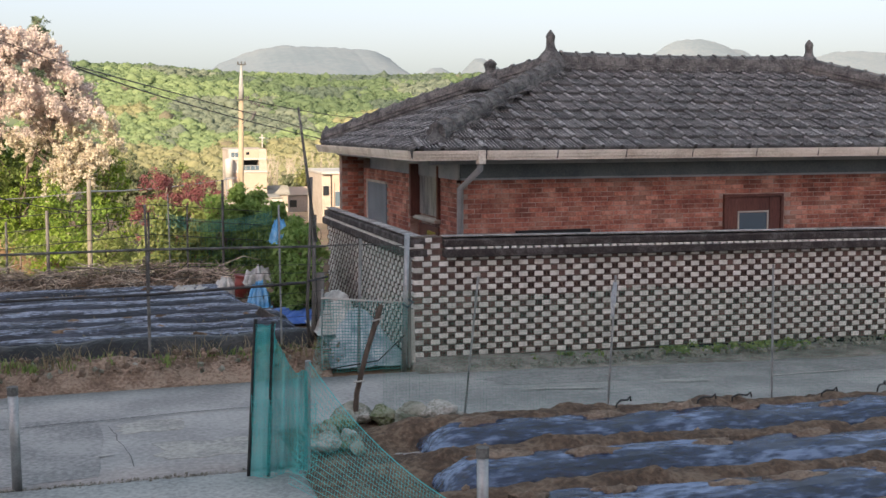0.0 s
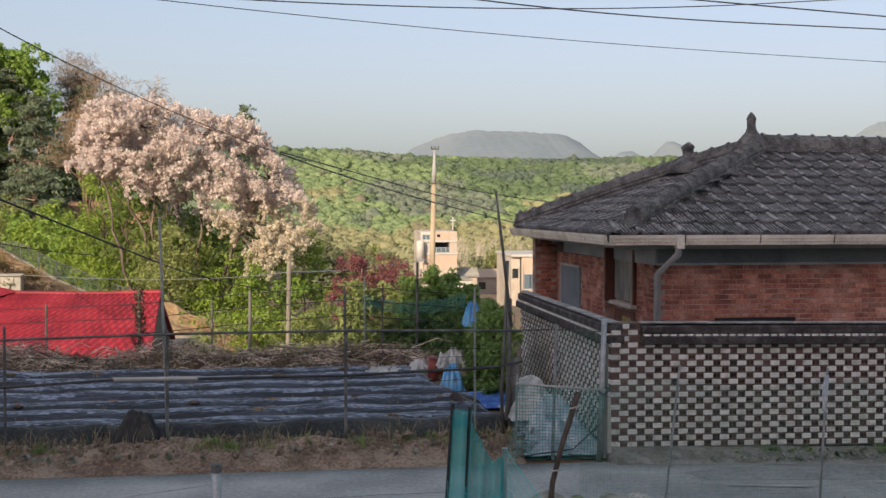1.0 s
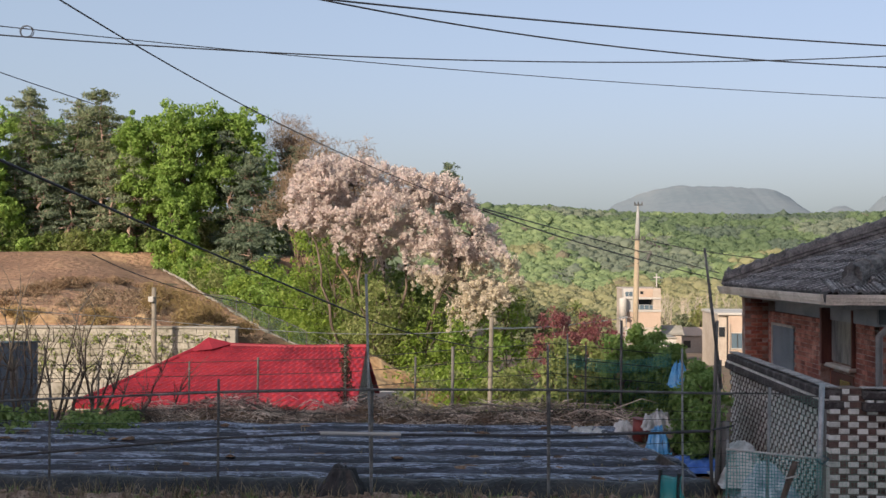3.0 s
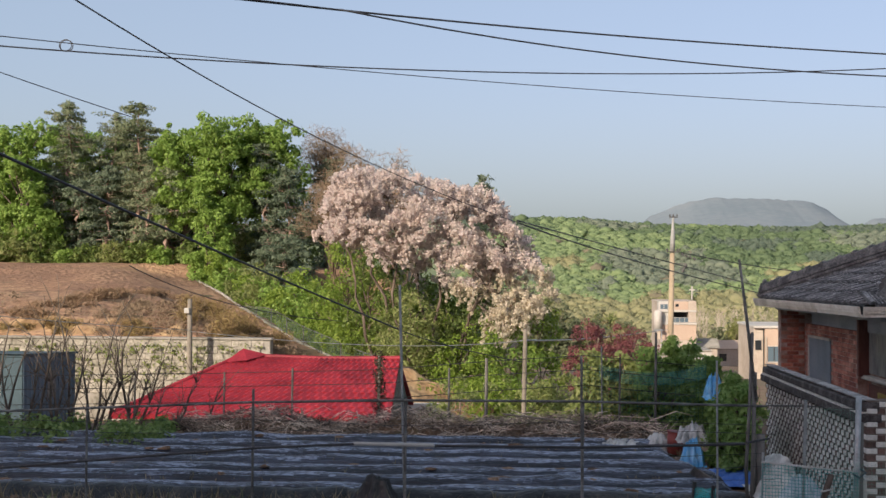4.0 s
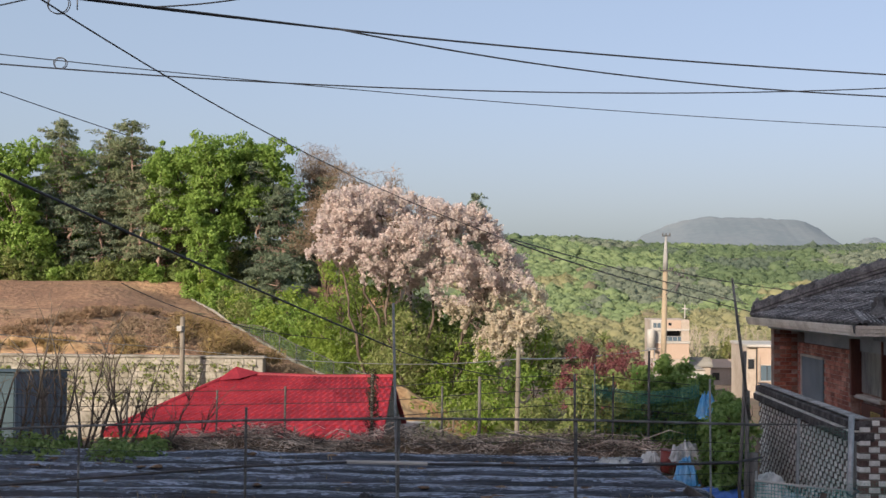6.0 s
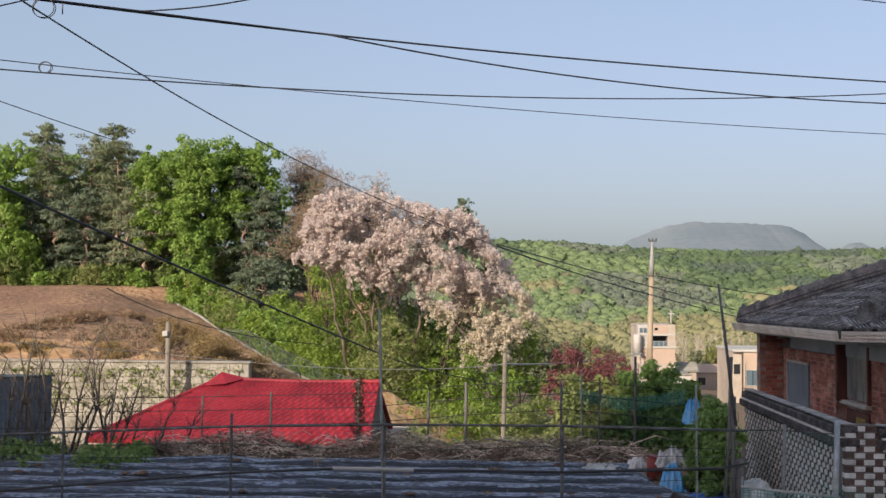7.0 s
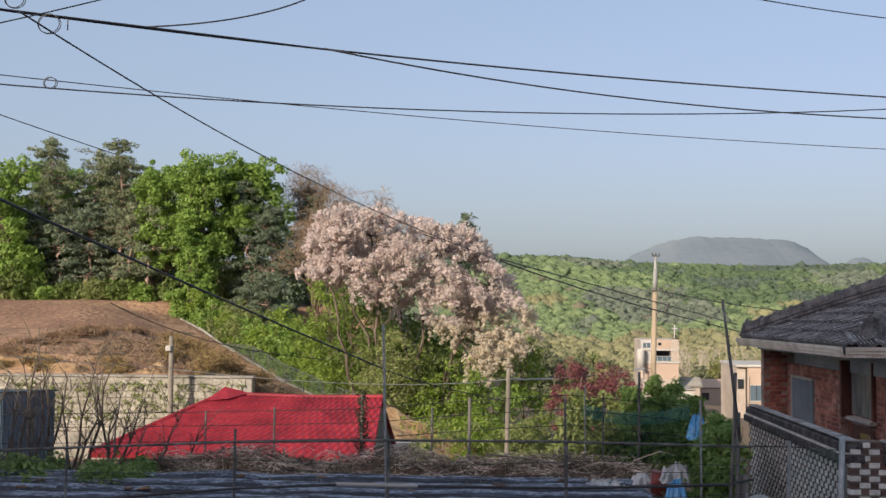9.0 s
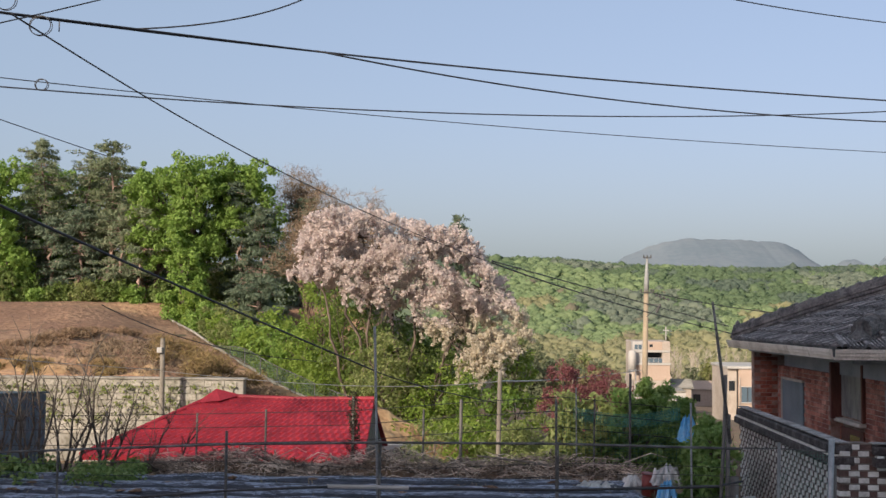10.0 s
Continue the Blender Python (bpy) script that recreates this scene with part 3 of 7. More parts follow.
coping("coping", 5.1, sw, Matrix.Translation((WX, 17.3, 0.02)) @ pose(0, 0, 0, 0, 0, -90))
tagged(sheet("kerb_strip", WX - 0.1, 17, 11.6, WY + 0.2, 50, 4, lambda x, y: lane(x) + 0.05 * step(11.62, 12.1, y) + 0.02 * fbm(x, y, 3, 3), M_rubble), "rubbly dirt strip at the foot of the wall", "verge", kind="structure")

# ---- brick house ----
EX, EY, EB, ER, EZ = 4.15, 14.66, 21.0, 15.2, 2.22
RY = (EY + EB) / 2
RX0, RX1, RZ = 7.45, 11.95, 3.48
HX, HY = 4.9, 15.18
# darker frieze colour for the front wall, with the eave shade put in
M_frieze_d = surf("slate_frieze_painted_shade", [(0.085, 0.11, 0.125), (0.125, 0.155, 0.17), (0.16, 0.19, 0.2)], 2, 0.7, 0.15, 40)
house = thing("brick_house", "single-storey red brick house with a hipped grey tiled roof", "house")
# the plot falls gently to the rear
house.matrix_world = Matrix.Translation((0, EY, 0)) @ pose(0, 0, 0, -0.55, 0, 0) @ Matrix.Translation((0, -EY, 0))


M_joint = surf("pale_mortar", [(0.22, 0.14, 0.115), (0.34, 0.25, 0.21), (0.45, 0.37, 0.33)], 5, 0.95, 0.4, 60)


def brick_run(length, z0, z1, holes, course=0.068):
    """Poses of running-bond bricks along +x at y = 0; holes: (x0, x1, z0, z1)."""
    out = []
    r = 0
    z = z0 + course / 2
    while z < z1:
        x = 0.1 + 0.1 * (r % 2)
        while x < length - 0.09:
            if not any(a - 0.045 < x < b + 0.045 and c < z < d for a, b, c, d in holes):
                out.append((x, z))
            x += 0.2
        r += 1
        z += course
    return out


bv, bf = brick_shape(0.19, 0.058, 0.03)
me_b = piece_mesh("brick", bv, bf, M_red_brick)
front = part("wall", boxed(HX, ER - 0.6, HY + 0.006, HY + 0.2, 0, EZ - 0.05), M_joint, house, "red brick front wall")
WIN = (9.0 - HX, 9.98 - HX, 0.6, 1.545)
run = brick_run(ER - 0.8 - HX, 0.55, 1.82, [WIN])
near_b = [pose(HX + x, HY + random.uniform(-0.002, 0.002), z) for x, z in run if z > 0.95 and x < 4.6]
scatter_mesh("far_brick", bv, bf, [pose(HX + x, HY, z) for x, z in run if not (z > 0.95 and x < 4.6)] , M_red_brick_j, front, stuff=True)
part("frieze", boxed(HX - 0.01, ER - 0.6, HY - 0.03, HY + 0.1, 1.86, 2.05), M_frieze_d, house, "slate-blue frieze with the eave shade painted into its colour")
part("frieze_edge", boxed(HX - 0.01, ER - 0.6, HY - 0.04, HY + 0.1, 1.83, 1.858, 0.004), M_frieze, house)
side = part("wall", boxed(HX + 0.006, HX + 0.2, HY + 0.2, 20.5, 0, EZ - 0.05), M_joint, house, "red brick side wall")
srun = brick_run(20.3 - HY, 0.55, 1.82, [(1.05, 2.05, 0.3, 2.2), (3.9, 5.3, 0.0, 1.66)])
scatter_mesh("brick", bv, bf, [pose(HX, HY + x, z, 0, 0, -90) for x, z in srun], M_red_brick_j, side, stuff=True)
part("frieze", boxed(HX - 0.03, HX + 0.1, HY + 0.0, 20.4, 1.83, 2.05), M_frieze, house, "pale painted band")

M_door = surf("blue_grey_door", [(0.1, 0.14, 0.175), (0.145, 0.195, 0.235), (0.18, 0.23, 0.265)], 1.5, 0.5, 0.1, 30)
M_wood = surf("brown_painted_wood", [(0.07, 0.025, 0.02), (0.12, 0.045, 0.035), (0.16, 0.07, 0.05)], 3, 0.6, 0.3, 40, stretch=(1, 1, 0.2))
M_pale = surf("pale_worn_paint", [(0.4, 0.38, 0.33), (0.55, 0.52, 0.46)], 4, 0.7, 0.2, 40)
M_dark = surf("dark_interior", [(0.008, 0.008, 0.009), (0.015, 0.015, 0.016)], 3, 0.7, 0.0, 20)


def glass_mat(name, tint, rough=0.08):
    m, n, l = node_mat(name)
    b = n["Principled BSDF"]
    b.inputs["Base Color"].default_value = (*tint, 1)
    b.inputs["Roughness"].default_value = rough
    b.inputs["Specular IOR Level"].default_value = 0.6
    return m


M_pane = glass_mat("dark_window_glass", (0.02, 0.025, 0.03))
# blue-grey base colour paints a sky reflection into these panes
M_pane_b = glass_mat("bluish_glass_painted_sky", (0.09, 0.13, 0.16), 0.25)
M_plastic_sheet = surf("cloudy_plastic_sheet", [(0.1, 0.11, 0.11), (0.2, 0.21, 0.21), (0.3, 0.3, 0.29)], 5, 0.3, 0.8, 12, stretch=(1, 1, 0.4), dist=0.05)
# front window, partly boarded
fw = part("window", boxed(8.97, 9.95, HY - 0.02, HY + 0.03, 0.62, 1.545, 0.004), M_wood, house, "boarded brown wooden window")
part("frame", boxed(8.96, 9.96, HY - 0.05, HY + 0.02, 1.515, 1.56, 0.006), M_wood, fw)
part("frame", boxed(8.96, 9.01, HY - 0.05, HY + 0.02, 0.62, 1.513, 0.006), M_wood, fw)
part("frame", boxed(9.91, 9.96, HY - 0.05, HY + 0.02, 0.62, 1.513, 0.006), M_wood, fw)
part("board", boxed(9.02, 9.17, HY - 0.035, HY - 0.022, 0.62, 1.51, 0.004), M_wood, fw)
part("board", boxed(9.72, 9.9, HY - 0.035, HY - 0.022, 0.62, 1.51, 0.004), M_wood, fw)
for a, c, d, e in ((9.19, 9.71, 1.285, 1.31), (9.19, 9.215, 0.7, 1.283), (9.685, 9.71, 0.7, 1.283)):
    part("inner_frame", boxed(a, c, HY - 0.04, HY - 0.022, d, e, 0.003), M_pale, fw, "pale inner frame")
part("pane", boxed(9.22, 9.68, HY - 0.03, HY - 0.022, 0.7, 1.28), M_pane_b, fw)
# low window: a near-black panel paints its unlit inside, under a near-black lintel
lw = part("window", boxed(5.72, 6.79, HY - 0.012, HY + 0.02, 0.5, 1.05), M_dark, house, "low dark window opening")
part("lintel", boxed(5.7, 6.82, HY - 0.06, HY + 0.02, 1.052, 1.12, 0.008), M_dark, lw)
# side window with a plastic sheet, and the small one below it
zw = part("window", boxed(HX - 0.012, HX + 0.02, 16.2, 17.2, 1.25, 1.98), M_plastic_sheet, house, "side window behind cloudy plastic sheet")
part("frame", boxed(HX - 0.05, HX + 0.02, 16.14, 16.2, 1.2, 2.0, 0.006), M_wood, zw)
part("frame", boxed(HX - 0.16, HX + 0.02, 17.2, 17.28, 1.2, 2.0, 0.006), M_wood, zw)
part("sill", boxed(HX - 0.1, HX + 0.02, 16.12, 17.3, 1.16, 1.22, 0.01), M_pale, zw)
sw2 = part("window", boxed(HX - 0.02, HX + 0.02, 16.2, 17.2, 0.6, 1.1), M_wood, house, "small brown window below the sill")
part("pane", boxed(HX - 0.03, HX - 0.022, 16.3, 16.75, 0.65, 1.02), M_pane, sw2)
# stepped-out wall with the blue-grey door, and the wing wall that ends it
step_w = part("wall", boxed(HX - 0.14, HX - 0.004, 17.3, 20.4, 0, 1.83), M_joint, house, "red brick wall beside the door")
scatter_mesh("brick", bv, bf, [pose(HX - 0.152, 17.3 + x, z, 0, 0, -90) for x, z in brick_run(3.1, 0.55, 1.82, [(1.36, 2.74, 0.0, 1.66)])], M_red_brick_j, step_w, stuff=True)
door = part("door", boxed(HX - 0.17, HX - 0.145, 18.7, 19.98, 0.05, 1.62, 0.006), M_door, house, "blue-grey sheet metal door")
part("frame", boxed(HX - 0.19, HX - 0.145, 19.98, 20.02, 0.05, 1.66, 0.004), M_pale, door)
part("frame", boxed(HX - 0.19, HX - 0.145, 18.68, 19.98, 1.622, 1.66, 0.004), M_pale, door)
wing = part("wall", boxed(4.36, HX, 20.412, 20.62, 0, EZ - 0.1), M_joint, house, "brick wing wall")
scatter_mesh("brick", bv, bf, [pose(4.36 + x, 20.402, z) for x, z in brick_run(0.42, 0.55, 2.06, [])], M_red_brick_j, wing, stuff=True)

# roof decks
def deck(name, pts, parent, th=0.08):
    n = (Vector(pts[1]) - Vector(pts[0])).cross(Vector(pts[-1]) - Vector(pts[0])).normalized() * th
    k = len(pts)
    v = [tuple(p) for p in pts] + [tuple(Vector(p) - n) for p in pts]
    f = [tuple(range(k)), tuple(range(2 * k - 1, k - 1, -1))] + [(i, i + k, (i + 1) % k + k, (i + 1) % k) for i in range(k)]
    return mesh_from(name, v, f, M_tile_j, parent)


A0, A1, A2, A3 = Vector((EX, EY, EZ)), Vector((ER, EY, EZ)), Vector((ER, EB, EZ)), Vector((EX - 0.02, EB, EZ))
R0, R1 = Vector((RX0, RY, RZ)), Vector((RX1, RY, RZ))
roof = part("roof", boxed(EX + 0.2, ER - 0.2, EY + 0.2, EB - 0.2, EZ - 0.16, EZ - 0.1), M_frieze, house, "hipped roof of weathered grey cement tiles")
deck("deck", [A0, A1, R1, R0], roof)
deck("deck", [A3, A0, R0], roof)
deck("deck", [A1, A2, R1], roof)
deck("deck", [A2, A3, R0, R1], roof)

TW, TL = 0.285, 0.36


def tile_shape():
    """A ribbed cement tile: a broad roll, then a pan with four narrow ribs, and a thick lower nose; the paler tops of
    roll and ribs are listed apart.
    """
    prof = [(0, 0.0), (0.01, 0.04), (0.03, 0.056), (0.062, 0.05), (0.078, 0.006)]
    for k in range(4):
        x = 0.092 + 0.05 * k
        prof += [(x, 0.004), (x + 0.006, 0.026), (x + 0.024, 0.026), (x + 0.03, 0.004)]
    prof.append((TW, 0.006))
    k = len(prof)
    v = [(x, -0.02, z + 0.044) for x, z in prof] + [(x, TL + 0.03, z) for x, z in prof] + [(x, -0.02, z + 0.004) for x, z in prof]
    f = [(i, i + 1, k + i + 1, k + i) for i in range(k - 1)] + [(2 * k + i, 2 * k + i + 1, i + 1, i) for i in range(k - 1)]
    # faces on top of the roll and ribs, which get the paler colour
    worn = [i for i in range(k - 1) if min(prof[i][1], prof[i + 1][1]) > 0.02]
    return v, f, worn


tv, tf, t_pale = tile_shape()
me_t = piece_mesh("tile", tv, tf, M_tile)
me_t.materials.append(M_tile_rib)
for i in t_pale:
    me_t.polygons[i].material_index = 1


def tile_field(name, mats):
    """Tiles joined into one mesh, with their paler tops."""
    ob = scatter_mesh(name, tv, tf, mats, M_tile_j, roof, stuff=True)
    ob.data.materials.append(M_tile_rib_j)
    for j in range(len(mats)):
        for i in t_pale:
            ob.data.polygons[j * len(tf) + i].material_index = 1
    return ob


def tile_poses(p0, p1, top0, top1):
    """Poses of tiles on a roof slope with eave p0-p1 and top edge top0-top1."""
    u = (p1 - p0).normalized()
    L = (p1 - p0).length
    s = top0 - p0
    v = (s - u * s.dot(u))
    H = v.length
    v.normalize()
    w = u.cross(v)
    a0, a1 = (top0 - p0).dot(u), (top1 - p0).dot(u)
    out = []
    rows = int(H / TL)
    for r in range(rows + 1):
        q = r * TL
        lo, hi = a0 * q / H, L + (a1 - L) * q / H
        x = -TW + (0.0)
        while x < L:
            if x + TW * 0.6 > lo and x + TW * 0.4 < hi and q < H - 0.08:
                m = Matrix((u, v, w)).transposed().to_4x4()
                m.translation = p0 + u * x + v * q + w * (0.004 + random.uniform(0, 0.014))
                out.append((r, x, m @ pose(0, 0, 0, random.uniform(-0.5, 0.8), random.uniform(-1, 1), random.uniform(-1.2, 1.2))))
            x += TW
    return out


front_t = tile_poses(A0, A1, R0, R1)
near_t = [m for r, x, m in front_t if x < 9.0][:300]
tile_field("far_tile", [m for r, x, m in front_t if x < 9.0][300:] + [m for r, x, m in front_t if x >= 9.0])
tile_field("side_tile", [m for r, x, m in tile_poses(A3, A0, R0, R0)])


HALF = [(-0.56, -0.5), (-0.5, 0.0), (-0.42, 0.02), (-0.5, 0.06), (-0.5, 0.26), (-0.42, 0.28), (-0.5, 0.32), (-0.48, 0.52), (-0.4, 0.56), (-0.34, 0.84)]
PROF = HALF + [(0, 1.0)] + [(-x, z) for x, z in HALF[::-1]]


def ridge(name, a, b, w, h, seed, bow=-0.03):
    """A mortared ridge: a wavy body with a row of half-round cap tiles."""
    a, b = Vector(a), Vector(b)
    L = (b - a).length
    bm = bmesh.new()
    n = max(3, int(L / 0.28))
    d = (b - a).normalized()
    s = d.cross(Vector((0, 0, 1))).normalized()
    rings = []
    for i in range(n):
        for f, lip in ((0.0, 0.03), (0.16, 0.026), (0.2, 0.0), (0.99, 0.006)):
            t = (i + f) / n
            c = a.lerp(b, t) + Vector((0, 0, bow * math.sin(t * math.pi)))
            k = 1 + 0.04 * noise.noise((t * 20, seed, 0))
            rings.append([bm.verts.new(c + s * x * w * (k + (lip if z > 0.5 else 0)) + Vector((0, 0, z * h * k + (lip if z > 0.5 else 0)))) for x, z in PROF])
    for p, q in zip(rings, rings[1:]):
        for k in range(len(PROF) - 1):
            bm.faces.new((p[k], p[k + 1], q[k + 1], q[k]))
    bm.faces.new(rings[0][::-1])
    bm.faces.new(rings[-1])
    return part(name, bm, M_ridge, roof)


up = Vector((0, 0, 0.06))
low_ = Vector((0, 0, -0.12))
ridge("ridge_cap", R0 + low_, R1 + low_, 0.34, 0.41, 1)
top_ = Vector((0, 0, 0.04))
ridge("hip_cap", A0.lerp(R0, 0.105) + Vector((0, 0, 0.04)), R0 + top_, 0.28, 0.2, 2, 0.02)
ridge("hip_cap", A3 + Vector((0.05, -0.05, 0.04)), R0 + top_, 0.32, 0.25, 3, 0.06)
ridge("hip_cap", A1 + up, R1 + top_, 0.32, 0.25, 4, 0.03)
ridge("hip_cap", A2 + up, R1 + up, 0.2, 0.15, 5)


def finial(at, s=1.0, fat=1.15):
    bm = bmesh.new()
    tube(bm, [at + Vector((0, 0, z * s)) for z in (-0.2, -0.02, 0.06, 0.12, 0.18, 0.27, 0.31, 0.36, 0.41)], [r * s * fat for r in (0.24, 0.19, 0.12, 0.075, 0.06, 0.062, 0.074, 0.052, 0.012)], 10)
    for v in bm.verts:
        v.co += Vector((noise.noise(v.co * 6), noise.noise(v.co * 6 + Vector((5, 0, 0))), noise.noise(v.co * 6 + Vector((0, 5, 0))))) * 0.018 * s
    return part("finial", bm, M_ridge, roof, "weathered mortar finial", True)


finial(R0 + Vector((-0.16, 0, 0.22)))
finial(R1 + Vector((0.2, 0, 0.2)), 0.9)
finial(R0.lerp(A3, 0.27) + Vector((0, 0, 0.2)), 0.85, 1.9)
finial(A3.lerp(R0, 0.02) + Vector((0, 0, 0.14)), 0.5)
finial(A0.lerp(R0, 0.1) + Vector((0, 0, 0.07)), 0.58, 1.2)

# gutter along the eaves, in lengths
def gutter_run(a, b, n):
    a, b = Vector(a), Vector(b)
    d = (b - a).normalized()
    s = Vector((d.y, -d.x, 0))
    for i in range(n):
        p, q = a.lerp(b, i / n) + d * 0.012, a.lerp(b, (i + 1) / n) - d * 0.012
        bm = bmesh.new()
        prof = [(0.0, -0.1), (0.09, -0.1), (0.098, -0.06), (0.112, -0.055), (0.114, -0.02), (0.126, -0.015), (0.13, 0.03), (0.105, 0.03), (0.085, -0.085), (0.0, -0.085)]
        r0 = [bm.verts.new(p + s * x + Vector((0, 0, z))) for x, z in prof]
        r1 = [bm.verts.new(q + s * x + Vector((0, 0, z))) for x, z in prof]
        for k in range(10):
            bm.faces.new((r0[k], r0[(k + 1) % 10], r1[(k + 1) % 10], r1[k]))
        bm.faces.new(r0[::-1])
        bm.faces.new(r1)
        part("gutter", bm, M_gutter, house, "cream metal gutter")


gutter_run((EX - 0.11, EY, EZ), (ER, EY, EZ), 11)
gutter_run((EX - 0.02, EB, EZ), (EX, EY - 0.0, EZ), 6)
M_spout = surf("grey_painted_pipe", [(0.3, 0.32, 0.33), (0.42, 0.44, 0.45)], 4, 0.5, 0.1, 40)
spout = tubed([(4.98, EY - 0.06, EZ - 0.05), (4.98, EY - 0.06, EZ - 0.22), (4.86, HY - 0.1, EZ - 0.5), (4.86, HY - 0.1, 0.1)], 0.045, 10)
part("downspout", spout, M_spout, house, "grey metal downspout", True)
part("outlet_box", boxed(4.93, 5.03, EY - 0.165, EY - 0.03, EZ - 0.15, EZ + 0.033, 0.008), M_gutter, house, "cream metal outlet box")
pieces("tile", me_t, near_t, roof)
pieces("brick", me_b, near_b[:300], front)
if near_b[300:]:
    scatter_mesh("brick_remainder", bv, bf, near_b[300:], M_red_brick_j, front, stuff=True)

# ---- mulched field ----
# pale third colour paints the sky's sheen on the bed tops, along with dust
M_film_old = surf("dusty_film_painted_sheen", [(0.014, 0.018, 0.03), (0.08, 0.1, 0.152), (0.36, 0.41, 0.53)], 4.5, 0.3, 1.0, 26, spec=0.8, dist=0.04, stretch=(0.5, 2.0, 2.0), grain=0.75)
# darker film colour that paints the bed flanks as turned from the sky
M_film_side = surf("dark_flank_film", [(0.006, 0.008, 0.014), (0.016, 0.02, 0.034), (0.06, 0.07, 0.1)], 2.4, 0.3, 0.8, 22, spec=0.5, dist=0.03, stretch=(0.4, 2.0, 2.0), grain=0.4)
M_film_dull = surf("dusty_black_film", [(0.008, 0.008, 0.009), (0.016, 0.016, 0.017), (0.05, 0.044, 0.038)], 3, 0.5, 0.8, 20, dist=0.04, grain=0.3)
def bed(name, x0, x1, yc, width, height, z, mat, seed, label, group, flat=3.0, wild=1.0, flank=None):
    """A rounded bed under wrinkled black film."""
    nx, ny = (int((x1 - x0) / 0.1), 34) if flank else (max(8, int((x1 - x0) / 0.06)), 18)
    v = []
    for j in range(ny + 1):
        for i in range(nx + 1):
            x = x0 + (x1 - x0) * i / nx
            t = -1 + 2 * j / ny
            end = min(1, (x - x0) / 0.25, (x1 - x) / 0.25)
            prof = max(0, 1 - abs(t) ** flat) * math.sqrt(max(0.0, end))
            w = 0.5 * width * (1 + 0.1 * noise.noise((x * 0.7, seed, 0)))
            v.append((x, yc + t * w + 0.05 * wild * noise.noise((x * 0.4, seed, 3)), z + lane(x) + height * prof * (1 + 0.25 * wild * noise.noise((x * 1.1, seed, 5))) + wild * (0.03 * noise.noise((x * 2.2, t * 5 + seed, 9)) + 0.014 * noise.noise((x * 7, t * 9 + seed, 2))) * prof - 0.02))
    f = [(j * (nx + 1) + i, j * (nx + 1) + i + 1, (j + 1) * (nx + 1) + i + 1, (j + 1) * (nx + 1) + i) for j in range(ny) for i in range(nx)]
    ob = mesh_from(name, v, f, mat, smooth=True)
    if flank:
        # tops keep the dusty film with painted sky sheen, flanks take the film painted darker
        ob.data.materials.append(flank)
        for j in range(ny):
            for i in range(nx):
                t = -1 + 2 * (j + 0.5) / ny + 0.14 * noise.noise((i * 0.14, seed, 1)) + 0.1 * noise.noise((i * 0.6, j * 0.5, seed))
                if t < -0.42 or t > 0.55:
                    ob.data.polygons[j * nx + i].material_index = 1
    return tagged(ob, label, "garden bed", group)


FAR_BEDS = []
for k in range(7):
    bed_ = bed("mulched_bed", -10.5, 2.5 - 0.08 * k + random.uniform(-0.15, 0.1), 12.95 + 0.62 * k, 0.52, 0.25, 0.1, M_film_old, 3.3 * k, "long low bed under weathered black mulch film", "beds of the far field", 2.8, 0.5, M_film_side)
    FAR_BEDS.append(bed_)
tagged(sheet("soil_field", -14, 2.4, 11.78, 18.6, 240, 110, lambda x, y: 0.14 * step(11.8, 12.3, y) + 0.07 * step(11.78, 12.0, y) * step(12.7, 12.2, y) * (1 + fbm(x, y, 1.5, 3)) + 0.03 * fbm(x, y, 3, 4), M_field_soil), "brown soil of the field", "soil", kind="structure")

for k in range(6):
    x0_ = -10.5 + 2.14 * k
    strip = sheet("film_strip", x0_, x0_ + 2.17, 12.3 + 0.02 * (k % 2), 12.72, 27, 8, lambda x, y: 0.13 + 0.2 * step(12.32, 12.66, y) + 0.04 * fbm(x, y, 1.9, 4) + 0.003 * (k % 2), M_film_dull)
    tagged(strip, "dusty black film down the front of the field", "mulch film", "film strips along the field front")

tagged(sheet("soil_garden", 1.5, 12, 4.5, 9.8, 180, 100, lambda x, y: lane(x) + 0.012 + 0.02 * step(1.5, 1.8, x) + (0.05 + 0.07 * fbm(x, y, 2.5, 5) + 0.095 * math.cos((y - 8.27) / 0.95 * 2 * math.pi)) * step(1.75, 2.75, x) * step(9.8, 9.45, y) + 0.02 * fbm(x, y, 9, 3), M_garden), "loose brown garden soil", "soil", kind="structure")


M_mound_soil = surf("loose_bed_soil", [(0.14, 0.1, 0.073), (0.22, 0.163, 0.12), (0.3, 0.23, 0.175)], 6.0, 0.95, 0.9, 40, dist=0.03, grain=0.45)


def mound(x, y, z, r, h, seed, parent, mat=None):
    """A loose heap of soil lying on the film."""
    bm = bmesh.new()
    bmesh.ops.create_icosphere(bm, subdivisions=3 if r > 0.08 else 2, radius=1)
    for v in bm.verts:
        d = 1 + 0.6 * noise.noise((v.co.x * 2.8 + seed, v.co.y * 2.8, v.co.z)) + 0.3 * noise.noise((v.co.x * 6 + seed, v.co.y * 6, v.co.z * 6))
        v.co = Vector((x + v.co.x * r * d * 1.7, y + v.co.y * r * d * 0.8, z + (max(v.co.z, -0.1) * h) * d - 0.17 * min(1, abs(v.co.y * r * d * 0.8) / 0.28) ** 2.2))
    return part("soil_mound", bm, mat or M_dry_soil, parent, "heap of dry brown soil", True)


